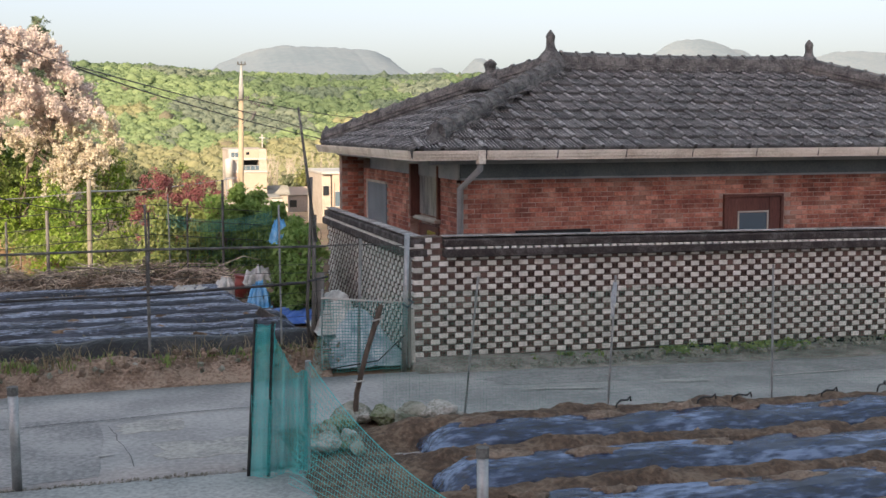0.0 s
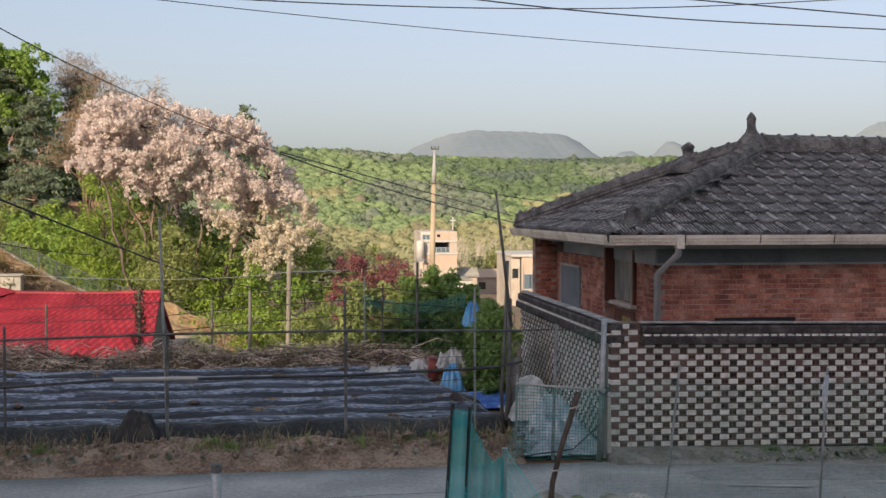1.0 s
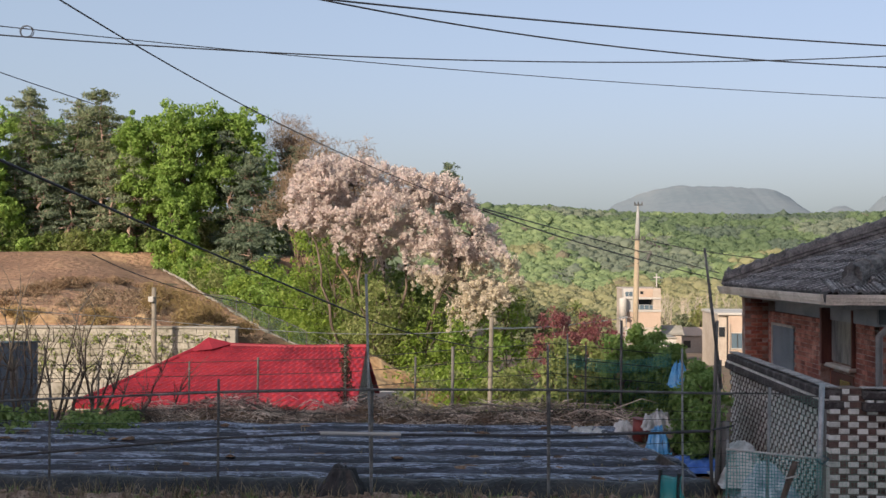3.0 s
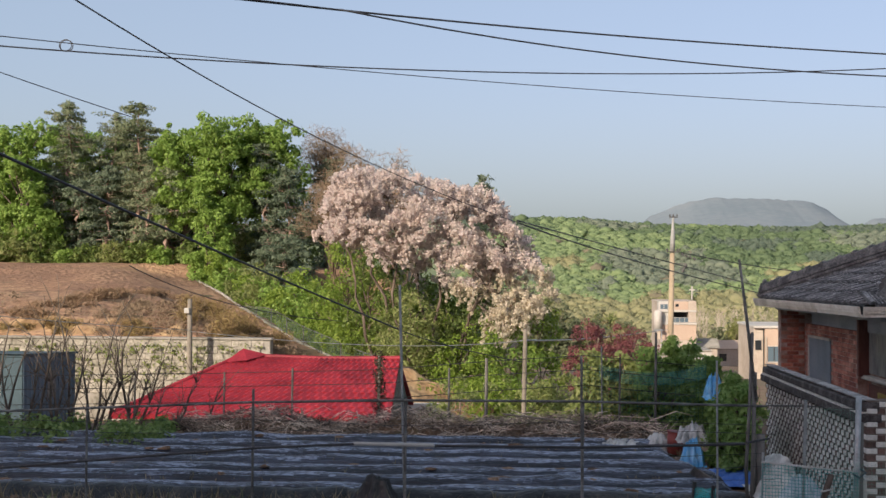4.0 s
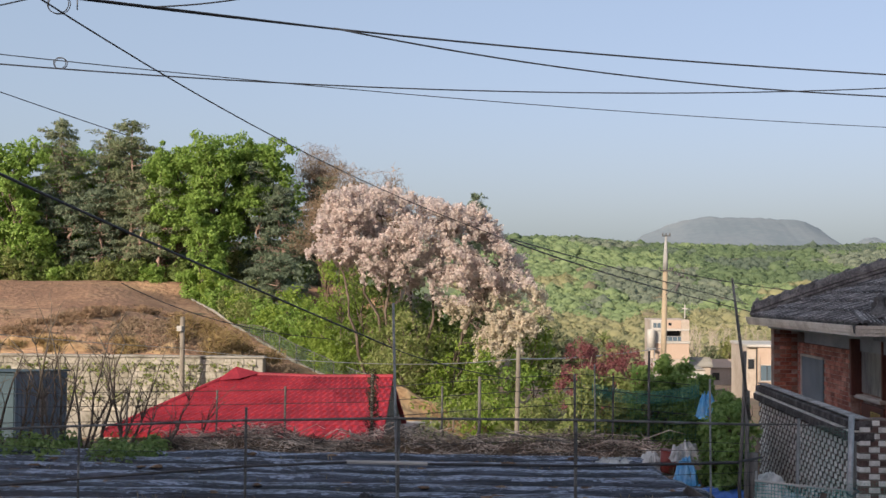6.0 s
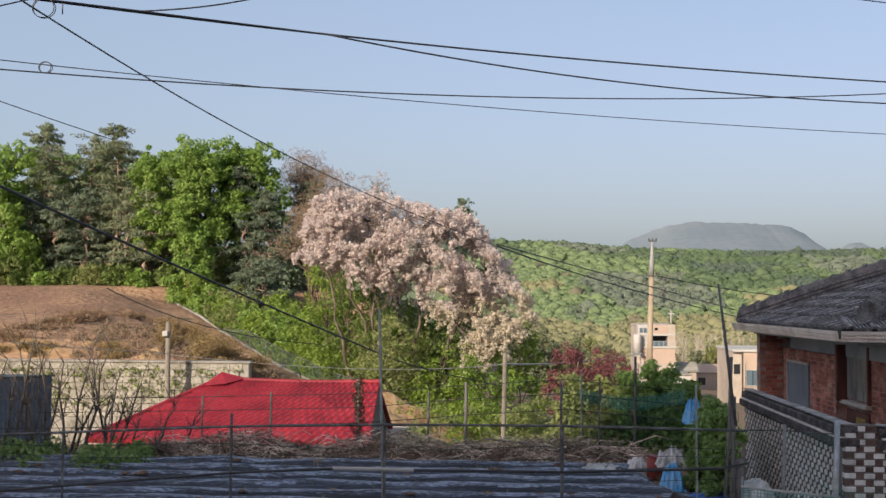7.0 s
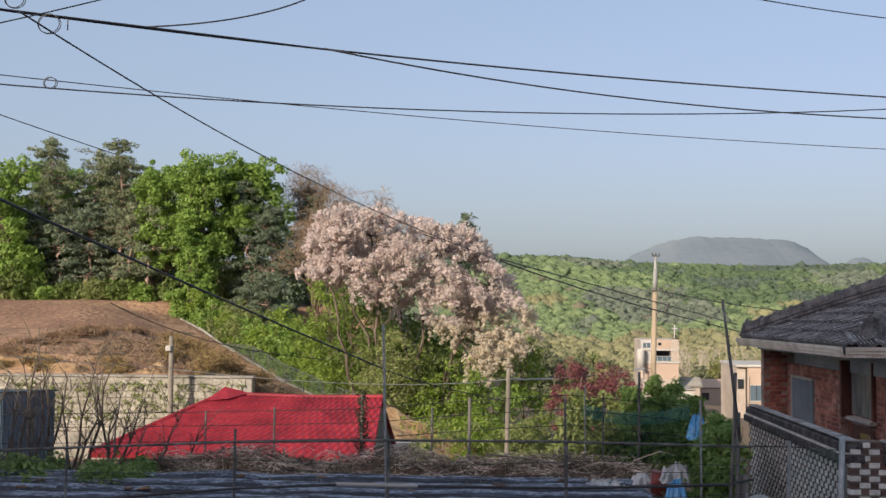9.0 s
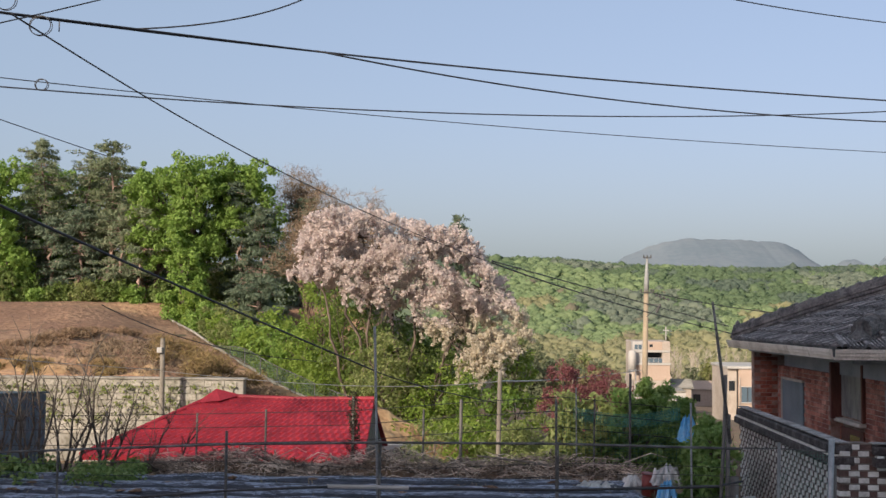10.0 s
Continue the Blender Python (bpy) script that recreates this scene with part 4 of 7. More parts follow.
for k, bed_ in enumerate(FAR_BEDS):
    rb = random.Random(k + 40)
    for q in range(9):
        mound(rb.uniform(-7, 2.2), 12.95 + 0.62 * k + rb.uniform(-0.12, 0.05), 0.305, rb.uniform(0.03, 0.06), rb.uniform(0.02, 0.04), 7 * k + q, bed_, M_soil)
for k in range(4):
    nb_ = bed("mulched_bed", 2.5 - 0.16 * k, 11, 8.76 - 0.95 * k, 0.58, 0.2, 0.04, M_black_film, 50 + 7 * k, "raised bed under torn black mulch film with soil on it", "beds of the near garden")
    rb = random.Random(k + 5)
    xm = 3.0 - 0.15 * k
    while xm < 10.5:
        mound(xm, 8.78 - 0.95 * k + rb.uniform(-0.04, 0.08), 0.2 + lane(xm), rb.uniform(0.08, 0.15), rb.uniform(0.04, 0.075), 9 * k + xm, nb_, M_mound_soil)
        xm += rb.uniform(0.55, 1.1)

# ---- red-roofed house below the field ----
rh = thing("red_roof_house", "low house with a bright red sheet roof", "house")
def slab(name, pts, mat, parent, th=0.08, label=""):
    o = deck(name, pts, parent, th)
    o.data.materials.clear()
    o.data.materials.append(mat)
    if label:
        o["label"] = label
    return o
p = [Vector(q) for q in ((-10.6, 29.7, -1.15), (-3.35, 29.7, -1.15), (-3.44, 33, 0.08), (-8.0, 33, 0.12), (-3.35, 36.3, -1.5), (-10.6, 36.3, -1.5))]
rr0 = slab("roof", [p[0], p[1], p[2], p[3]], M_red_roof, rh, 0.1, "bright red tile-pattern sheet roof")
up_n = (p[1] - p[0]).cross(p[3] - p[0]).normalized()
for k in range(13):
    u0, u1 = k / 13, (k + 1.08) / 13
    a_, b_, c_, d_ = p[0].lerp(p[3], u0), p[1].lerp(p[2], u0), p[1].lerp(p[2], min(1, u1)), p[0].lerp(p[3], min(1, u1))
    v, f = [], []
    n = 60
    for q in range(n + 1):
        wav = 0.016 * math.sin(q * math.pi)
        lift = 0.075 if (q + k) % 2 else 0.035
        v += [a_.lerp(b_, q / n) + up_n * lift, d_.lerp(c_, q / n) + up_n * (lift - 0.022), a_.lerp(b_, q / n) + up_n * 0.002]
    for q in range(n):
        i3 = 3 * q
        f += [(i3, i3 + 3, i3 + 4, i3 + 1), (i3 + 2, i3 + 5, i3 + 3, i3)]
    mesh_from("roof_course", v, f, M_red_roof, rr0)
gl = [Vector((-7.92, 33.0, 0.37)), p[0].lerp(p[3], 0.86) + Vector((0, 0, 0.06)), Vector((-7.7, 32.55, 0.07)), Vector((-7.2, 33.0, 0.2)), Vector((-8.3, 34.2, -0.2))]
mesh_from("gablet", gl, [(0, 1, 2), (0, 2, 3), (0, 3, 4), (0, 4, 1), (1, 4, 3, 2)], M_red_roof, rh, "small red hip peak")
part("ridge_cap", tubed([p[3] + Vector((0, 0, 0.05)), p[3].lerp(p[2], 0.5) + Vector((0, 0, 0.0)), p[2] + Vector((0, 0, 0.05))], 0.07, 8), M_red_roof, rh)
part("hip_cap", tubed([p[0] + Vector((0, 0, 0.05)), p[3] + Vector((0, 0, 0.05))], 0.06, 8), M_red_roof, rh)
slab("roof", [p[4], p[5], p[3], p[2]], M_red_roof, rh)
slab("roof", [p[5], p[0], p[3]], M_red_roof, rh)
part("wall", boxed(-10.0, -3.6, 30.2, 35.8, -3.6, -1.2), M_retain, rh)
mesh_from("gable", [(-3.47, 29.95, -1.25), (-3.47, 36.0, -1.58), (-3.47, 33, -0.04), (-3.62, 29.95, -1.25), (-3.62, 36.0, -1.58), (-3.62, 33, -0.04)], [(0, 1, 2), (5, 4, 3), (0, 3, 4, 1), (1, 4, 5, 2), (2, 5, 3, 0)], M_rust, rh, "weathered grey gable")

# retaining wall and the bank
rw = thing("wall_retaining", "weathered pale concrete retaining wall under the bank", "wall", kind="structure")
part("core", boxed(-60, -9.5, 43.93, 44.4, -3.6, -0.1, 0.03), M_retain, rw)
part("cap", boxed(-60, -9.45, 43.86, 44.42, -0.1, -0.02, 0.02), M_retain, rw, "pale concrete cap strip")
rk = random.Random(77)
shapes_ = []
for w_k in (0.28, 0.34, 0.4, 0.46):
    v_, f_ = brick_shape(w_k, 0.245, 0.12, 0.02)
    shapes_.append((w_k, piece_mesh("block", [(x + rk.uniform(-0.02, 0.02), y + rk.uniform(-0.015, 0.015), z + rk.uniform(-0.02, 0.02)) for x, y, z in v_], f_, M_block)))
for row in range(8):
    xb = -21.5 - rk.uniform(0, 0.4)
    while xb < -9.9:
        w_k, me_k = shapes_[rk.randrange(4)]
        pieces("block", me_k, [pose(xb + w_k / 2, 43.88 + rk.uniform(-0.03, 0.02), -0.24 - row * 0.255 + rk.uniform(-0.005, 0.005), 0, rk.uniform(-2, 2), 0)], rw)
        xb += w_k + 0.01

part("concrete", boxed(-9.5, -5.2, 43.9, 44.4, -4.2, -2.15, 0.03), M_concrete, rw)
tagged(sheet("bank_earth", -70, -4.0, 44.42, 78, 90, 50, lambda x, y: ground_z(x, y) + 0.04 + 0.12 * fbm(x, y, 0.5, 4, 2), M_dirt_bank, depth=0.5), "bare reddish-brown earth bank", "bank", kind="structure")
M_cut = surf("tan_cut_earth", [(0.22, 0.13, 0.066), (0.36, 0.23, 0.118), (0.5, 0.35, 0.19)], 0.35, 0.95, 1.0, 2.5, dist=0.2, grain=0.35)
tagged(sheet("bank_cut", -60, -13.2, 44.46, 46.6, 110, 12, lambda x, y: ground_z(x, y) + 0.07 + 0.3 * fbm(x, y, 0.6, 4, 6) * step(44.4, 45.0, y) * step(47.0, 46.0, y), M_cut, depth=0.3), "tan earth face cut into the foot of the bank", "bank", kind="structure")

# ---- trees ----
def limbed(bm, a, b, r0, r1, seed, n=6, bow=0.15):
    """A crooked limb from a to b."""
    rr = random.Random(seed)
    a, b = Vector(a), Vector(b)
    L = (b - a).length
    pts = [a.lerp(b, i / n) + Vector((rr.uniform(-1, 1), rr.uniform(-1, 1), rr.uniform(-0.5, 0.5) + 4 * (i / n) * (1 - i / n) * bow * 4)) * L * 0.035 * (0 < i < n) for i in range(n + 1)]
    tube(bm, pts, [r0 + (r1 - r0) * i / n for i in range(n + 1)], 6)
    return pts


def broadleaf(x, y, height, spread, mat, label, seed, name="broadleaf_tree", trunk=0.22, leaf=0.3, tufts=260, per=46, low=0.12, group="", tuft=0.8, zoff=0.0, category="tree", fill=1.0, bark=None, lobed=11):
    rr = random.Random(seed)
    z0 = ground_z(x, y) - 0.1 + zoff
    t = thing(name, label, category, group, at=(x, y, z0))
    bm = bmesh.new()
    stem = limbed(bm, (0, 0, 0), (rr.uniform(-0.3, 0.3), rr.uniform(-0.3, 0.3), height * 0.86), trunk, trunk * 0.15, seed, 8)
    C, R = [], []
    # crown in lobes, each with its own limb and uneven outline
    lobes = []
    for k in range(lobed):
        h = low + (0.97 - low) * (k + rr.random()) / lobed
        wid = spread * (1 - abs((h - 0.5) / 0.62) ** 2.4) ** 0.5 if abs(h - 0.5) < 0.62 else spread * 0.3
        a = k * 2.4 + rr.uniform(-0.5, 0.5)
        r = wid * rr.uniform(0.35, 0.8)
        c = Vector((r * math.cos(a), r * math.sin(a), h * height))
        lobes.append((c, spread * rr.uniform(0.36, 0.55) * (11 / lobed) ** 0.4))
        s = stem[min(8, max(1, int(h * 8 * 0.8)))]
        limbed(bm, s, c, trunk * 0.35, 0.02, seed + k, 4)
    for k in range(tufts):
        c, s = lobes[k % lobed]
        d = Vector((rr.gauss(0, 1), rr.gauss(0, 1), rr.gauss(0, 1))).normalized()
        q = c + d * s * rr.uniform(0.55, 1.05) ** fill
        q.z = max(q.z, tuft * 0.4)
        C.append(q)
        R.append(tuft * rr.uniform(0.4, 1.0))
    part("trunk", bm, bark or M_bark, t, "rough bark trunk and limbs", True)
    leaf_cloud("crown", C, R, per, leaf, mat, t, seed, aspect=2.1)
    return t


def pine(x, y, height, spread, seed, low=0.3, label="tall grey-green pine with a bare reddish trunk", mat=None, per=22, bark=None):
    """A pine: a slim trunk, uneven tiers of level boughs with upturned ends, flat sprays of needles on them."""
    rr = random.Random(seed)
    t = thing("pine_tree", label, "tree", "pines on the bank", at=(x, y, ground_z(x, y) - 0.1))
    bm = bmesh.new()
    stem = limbed(bm, (0, 0, 0), (rr.uniform(-0.4, 0.4), rr.uniform(-0.3, 0.3), height * 0.97), 0.17, 0.03, seed, 9, 0.05)
    C, R = [], []
    tiers = max(12, int(height * (1 - low) * 2.8))
    for k in range(tiers):
        h = low + (0.985 - low) * (k + 0.6 * rr.random()) / tiers
        s = stem[min(9, int(h * 9))]
        d = (1 - h) / (1 - low)
        env = spread * (0.2 + 0.85 * math.sin(math.pi * min(0.88, 0.1 + d * 0.75))) * rr.uniform(0.7, 1.1)
        for q in range(5):
            a = k * 1.1 + q * 1.26 + rr.uniform(-0.35, 0.35)
            if h < 0.8 and math.sin(a) < -0.35 and rr.random() < 0.45:
                continue
            reach_ = env * rr.uniform(0.5, 1.2)
            root = Vector((s.x, s.y, h * height - 0.1 + rr.uniform(-0.3, 0.3)))
            tip = root + Vector((reach_ * math.cos(a), reach_ * math.sin(a), reach_ * rr.uniform(-0.3, 0.12)))
            limbed(bm, root, tip, 0.03, 0.01, seed + k * 7 + q, 3)
            m = 3 + int(reach_ * 1.5)
            for f in range(m):
                g = 0.38 + 0.67 * (f + rr.random()) / m
                C.append(root.lerp(tip, g) + Vector((rr.uniform(-0.22, 0.22), rr.uniform(-0.22, 0.22), 0.1 * g + rr.uniform(-0.05, 0.08))))
                R.append(rr.uniform(0.2, 0.46))
    for k in range(18):
        d = rr.random()
        w = 0.42 * spread * d
        C.append(Vector((stem[-1].x + rr.uniform(-w, w), stem[-1].y + rr.uniform(-w, w), height * (1.0 - 0.13 * d))))
        R.append(rr.uniform(0.12, 0.2) * (0.6 + 0.5 * spread))
    part("trunk", bm, bark or M_pinebark, t, "reddish-brown trunk with thin branches", True)
    leaf_cloud("crown", C, R, per, 0.26, mat or M_pine, t, seed, flat=0.9, aspect=4.0, squash=0.48)
    return t


M_pinebark = surf("pine_bark", [(0.17, 0.11, 0.085), (0.31, 0.22, 0.175), (0.4, 0.3, 0.24)], 3, 0.95, 0.8, 25, stretch=(1, 1, 0.3), dist=0.04)
M_pine_dark = leaf_mat("dark_conifer_needles", [(0.125, 0.17, 0.115), (0.155, 0.2, 0.13), (0.185, 0.23, 0.145)], 0.35, 0.7)
M_pine_y = leaf_mat("yellowish_pine_needles", [(0.16, 0.2, 0.11), (0.19, 0.23, 0.125), (0.22, 0.25, 0.14)], 0.4)

M_fresh = leaf_mat("airy_fresh_leaves", [(0.17, 0.26, 0.04), (0.23, 0.33, 0.055), (0.28, 0.36, 0.08)], 0.5)
# the wood on the bank
rnd = random.Random(11)
for k, (x, y, h, s, low) in enumerate(((-41, 78, 10.2, 2.2, 0.3), (-36.6, 76, 10.6, 2.2, 0.3), (-29.4, 75.0, 10.9, 1.7, 0.42), (-27.4, 76.5, 10.2, 1.7, 0.3), (-25.2, 74.5, 10.6, 1.8, 0.45),
                                   (-23.6, 77, 9.0, 2.0, 0.1), (-28.2, 81, 9.5, 2.2, 0.05), (-31.5, 80, 9.6, 2.3, 0.05), (-21, 80, 9.0, 2.3, 0.05), (-12.6, 76, 7.2, 1.7, 0.05), (-26.6, 77.5, 9.9, 1.9, 0.2), (-22.3, 72.5, 6.6, 1.9, 0.3), (-23.9, 73.5, 6.4, 1.6, 0.2), (-15.9, 72.2, 7.9, 1.7, 0.03), (-14.4, 71.6, 8.9, 1.5, 0.03), (-14.3, 69, 7.6, 1.6, 0.05), (-15.6, 69.6, 7.0, 1.5, 0.05), (-44.5, 80, 10.6, 2.4, 0.3), (-28.5, 73.6, 5.6, 1.5, 0.12), (-26.9, 74.0, 6.4, 1.5, 0.12), (-30.2, 74.0, 6.2, 1.4, 0.12))):
    pine(x, y, h, s, 100 + k, low, mat=M_pine_y if k in (4,) else M_pine_dark if low < 0.15 else M_pine, per=(26 if low < 0.15 else 20) if y < 76.2 else 14)
for k, (x, y, h, s, low) in enumerate(((-32.2, 73.2, 8.8, 2.3, 0.05), (-21.3, 73, 8.7, 2.7, 0.3), (-18.6, 72, 9.2, 2.6, 0.34), (-16.2, 73.6, 9.1, 2.4, 0.45), (-18.9, 70.2, 6.2, 1.6, 0.02), (-38.2, 73.5, 8.6, 3.0, 0.1), (-43, 75, 9, 3.2, 0.1), (-30.6, 72.6, 3.6, 1.4, 0.0), (-29.0, 79.5, 9.0, 2.8, 0.1), (-24.6, 79.5, 8.6, 2.8, 0.1), (-34.6, 76, 9.6, 2.8, 0.05), (-31.0, 78.5, 9.2, 2.6, 0.05))):
    broadleaf(x, y, h, s, M_green, "broadleaf tree in bright fresh green leaf", 140 + k, tufts=420 if k < 4 else 280 if s > 2 else 200, per=48 if k < 5 else 36, low=low, leaf=0.22 if k < 5 else 0.28, tuft=0.5 if k < 5 else 0.62, group="broadleaves on the bank", lobed=22 if k < 4 else 13)
pine(-1.98, 60, 10.9, 0.32, 131, 0.1, "slender dark conifer rising behind the cherry", M_pine_dark, 26)
for k in range(11):
    x = -36 + 2.3 * k + rnd.uniform(-0.5, 0.5)
    broadleaf(x, 80.5 + rnd.uniform(-0.5, 1.0), 5.0 + rnd.uniform(-0.6, 0.8), 2.0, M_shade_green, "deep green thicket, darkened to stand for shade behind the trunks", 560 + k, "thicket_shrub", 0.07, 0.3, 70, 26, 0.0, "thicket behind the wood", 0.6, category="shrub")
for k in range(12):
    y = 56 + 1.3 * k
    broadleaf(-0.186 * y + rnd.uniform(-0.7, 0.9), y, 2.7 + rnd.uniform(-0.5, 0.6), 1.4, (M_green, M_fresh, M_green, M_shade_green)[k % 4], "bushy undergrowth shrub in spring leaf", 580 + k, "undergrowth_shrub", 0.06, 0.2, 90, 30, 0.0, "undergrowth along the bank", 0.5, category="shrub")
# understorey along the top of the bank and down its far side
for k in range(26):
    x = -46 + k * 1.45 + rnd.uniform(-0.4, 0.4)
    if x < -20.5:
        y = 71.5 + rnd.uniform(0, 1.2)
    else:
        y = float(np.interp(-x, [-v for v in EDGE_X[:8]], EDGE_Y[:8])) + 0.4 + rnd.uniform(0, 1.5)
    h = rnd.uniform(0.7, 1.9) + (0.5 if x > -19 else 0)
    broadleaf(x + (2.6 if x > -20.5 else 0), y + (1.5 if x > -20.5 else 0), h, h * (0.62 if x > -20.5 else 0.85), (M_green, M_shade_green, M_olive, M_shade_green)[k % 4], "bushy undergrowth shrub in spring leaf", 300 + k, "undergrowth_shrub", 0.06, 0.21, 80, 28, 0.0, "undergrowth along the bank", 0.42, category="shrub")

M_valley = leaf_mat("valley_leaves", [(0.12, 0.17, 0.06), (0.17, 0.22, 0.07), (0.22, 0.24, 0.1), (0.19, 0.17, 0.09)])

# weeping cherry: an arching mantle of hanging blossom over several bare stems
def cherry():
    rr = random.Random(171)
    cx, cy = -4.2, 46.5
    z0 = ground_z(cx, cy) - 0.1
    t = thing("cherry_tree", "large weeping cherry tree covered in pale pink blossom", "tree", at=(cx, cy, z0))
    top = [(-8.4, 5.0), (-7.6, 6.3), (-6.6, 6.75), (-5.2, 6.6), (-4.0, 6.35), (-3.0, 6.2), (-1.6, 5.95), (-0.6, 5.35), (0.2, 4.4), (0.8, 3.3), (1.15, 2.4)]
    low = [(-8.4, 4.2), (-7.6, 3.7), (-6.6, 3.5), (-5.2, 2.8), (-4.0, 1.9), (-3.0, 1.5), (-1.6, 1.3), (-0.6, -0.5), (0.2, -1.0), (0.8, 0.6), (1.15, 1.8)]
    xs = [-3.65 + (a + 3.65) * (0.88 if a < 1 else 0.98) for a, b in top]
    tz, lz = [b for a, b in top], [b for a, b in low]
    bm = bmesh.new()
    stems = []
    for k, (a, b) in enumerate((((-6.9, 47.0), (-7.3, 46.6, 4.6)), ((-5.9, 46.6), (-6.5, 46.2, 5.2)), ((-4.6, 46.8), (-5.3, 46.0, 5.4)), ((-4.0, 46.4), (-2.6, 46.0, 5.2)), ((-3.6, 46.5), (-0.6, 45.6, 3.4)), ((-3.9, 46.9), (-4.2, 47.2, 5.4)), ((-3.4, 46.3), (-1.4, 45.4, 2.0)))):
        a = (a[0] + 1.0 * (a[0] < -5), a[1] + 1.6)
        p0 = (a[0] - cx, a[1] - cy, ground_z(*a) - z0 - 0.2)
        pts = limbed(bm, p0, (b[0] - cx, b[1] - cy, b[2] - z0), 0.08, 0.03, 40 + k, 8, 0.12)
        stems += pts[3:]
    C, R = [], []
    sprays = 0
    while sprays < 400:
        x = rr.uniform(-7.75, 0.95)
        hi, lo = float(np.interp(x, xs, tz)), float(np.interp(x, xs, lz))
        u = rr.random() ** 1.1
        z = hi - 0.12 - (hi - lo) * u * 0.86
        w = 2.4 * math.sqrt(max(0.05, 1 - ((x + 3.4) / 5.4) ** 2))
        y = rr.uniform(-w, w * 0.7)
        # hollows in the lower middle
        if u > 0.12 and noise.noise((x * 1.1, z * 1.7, 4.0)) > 0.05:
            continue
        sprays += 1
        p = Vector((x - cx, 46.3 + y - cy, z - z0))
        s = min(stems, key=lambda v: (v - p).length)
        if sprays % 2 == 0 and (s - p).length < 2.8:
            limbed(bm, s, p, 0.022, 0.008, sprays, 4, 0.4)
        # a bough: a level, uneven mass of tufts, its outer end drooping
        a = rr.uniform(-0.5, 0.5) + (0.0 if rr.random() < 0.7 + 0.04 * x else math.pi)
        d = Vector((math.cos(a), -abs(math.sin(a)) - 0.2, 0))
        L = rr.uniform(0.35, 0.95)
        n = rr.randint(7, 13)
        for q in range(n):
            f = rr.random()
            c = p + d * L * (f - 0.4) + Vector((rr.gauss(0, 0.13), rr.gauss(0, 0.13), rr.gauss(0, 0.09) - 0.55 * L * f * f))
            C.append(c)
            R.append(rr.uniform(0.08, 0.2))
        if rr.random() < 0.55:
            tip = p + d * L * 0.6 + Vector((0, 0, -0.25 * L))
            hang = rr.uniform(0.2, 0.85) * min(1.0, z - lo + 0.3)
            m = rr.randint(3, 6)
            for q in range(m):
                C.append(tip + Vector((rr.gauss(0, 0.06), rr.gauss(0, 0.06), -hang * (q + 1) / m)))
                R.append(rr.uniform(0.06, 0.14) * (1.1 - 0.5 * q / m))
    part("trunk", bm, M_bark, t, "grey-brown crooked stems", True)
    # lower right tufts take a cream colour that paints the warm light there
    cream = [c.z + z0 < 2.6 + 0.25 * (c.x + cx) + 0.5 * noise.noise(c * 0.9) for c in C]
    for pale, m, lab in ((False, M_cherry, "pale pink blossom in hanging tufts"), (True, M_cherry_cream, "creamy blossom in hanging tufts, warm light painted into its colour")):
        leaf_cloud("crown", [c for c, p in zip(C, cream) if p == pale], [r for r, p in zip(R, cream) if p == pale], 34, 0.08, m, t, 9 + pale, flat=0.8, aspect=1.4, droop=0.3, squash=0.85, label=lab)
    return t


cherry()

# leafless twiggy tree behind the cherry
def bare_tree(x, y, height, spread, seed):
    rr = random.Random(seed)
    t = thing("bare_tree", "leafless brown tree with fine twigs", "tree", at=(x, y, ground_z(x, y) - 0.1))
    bm = bmesh.new()
    stem = limbed(bm, (0, 0, 0), (0, 0, height * 0.7), 0.16, 0.05, seed, 6)
    C, R = [], []
    for k in range(60):
        s = stem[rr.randint(3, 6)]
        a = rr.uniform(0, 6.28)
        q = rr.uniform(0.1, 1)
        tip = Vector((spread * q * math.cos(a), spread * q * math.sin(a), height * (0.62 + 0.38 * rr.uniform(0.4, 1) * math.sqrt(1 - 0.8 * q * q))))
        limbed(bm, s, tip, 0.03, 0.008, seed + k, 5)
        C += [tip, s.lerp(tip, 0.75)]
        R += [0.55, 0.5]
    leaf_cloud("crown", C, R, 34, 0.5, M_twig, t, seed, flat=1.6, aspect=22, label="fine bare twigs")
    part("trunk", bm, M_twigbark, t, "brown trunk and fine twigs", True)


M_twigbark = surf("twig_bark", [(0.13, 0.09, 0.06), (0.2, 0.14, 0.1)], 3, 0.95, 0.2, 20)
bare_tree(-8.0, 57, 11.9, 2.6, 61)
bare_tree(-6.2, 57, 11.6, 2.5, 62)
bare_tree(-9.8, 61, 11.2, 2.4, 63)
bare_tree(-13.0, 77, 9.5, 2.4, 64)
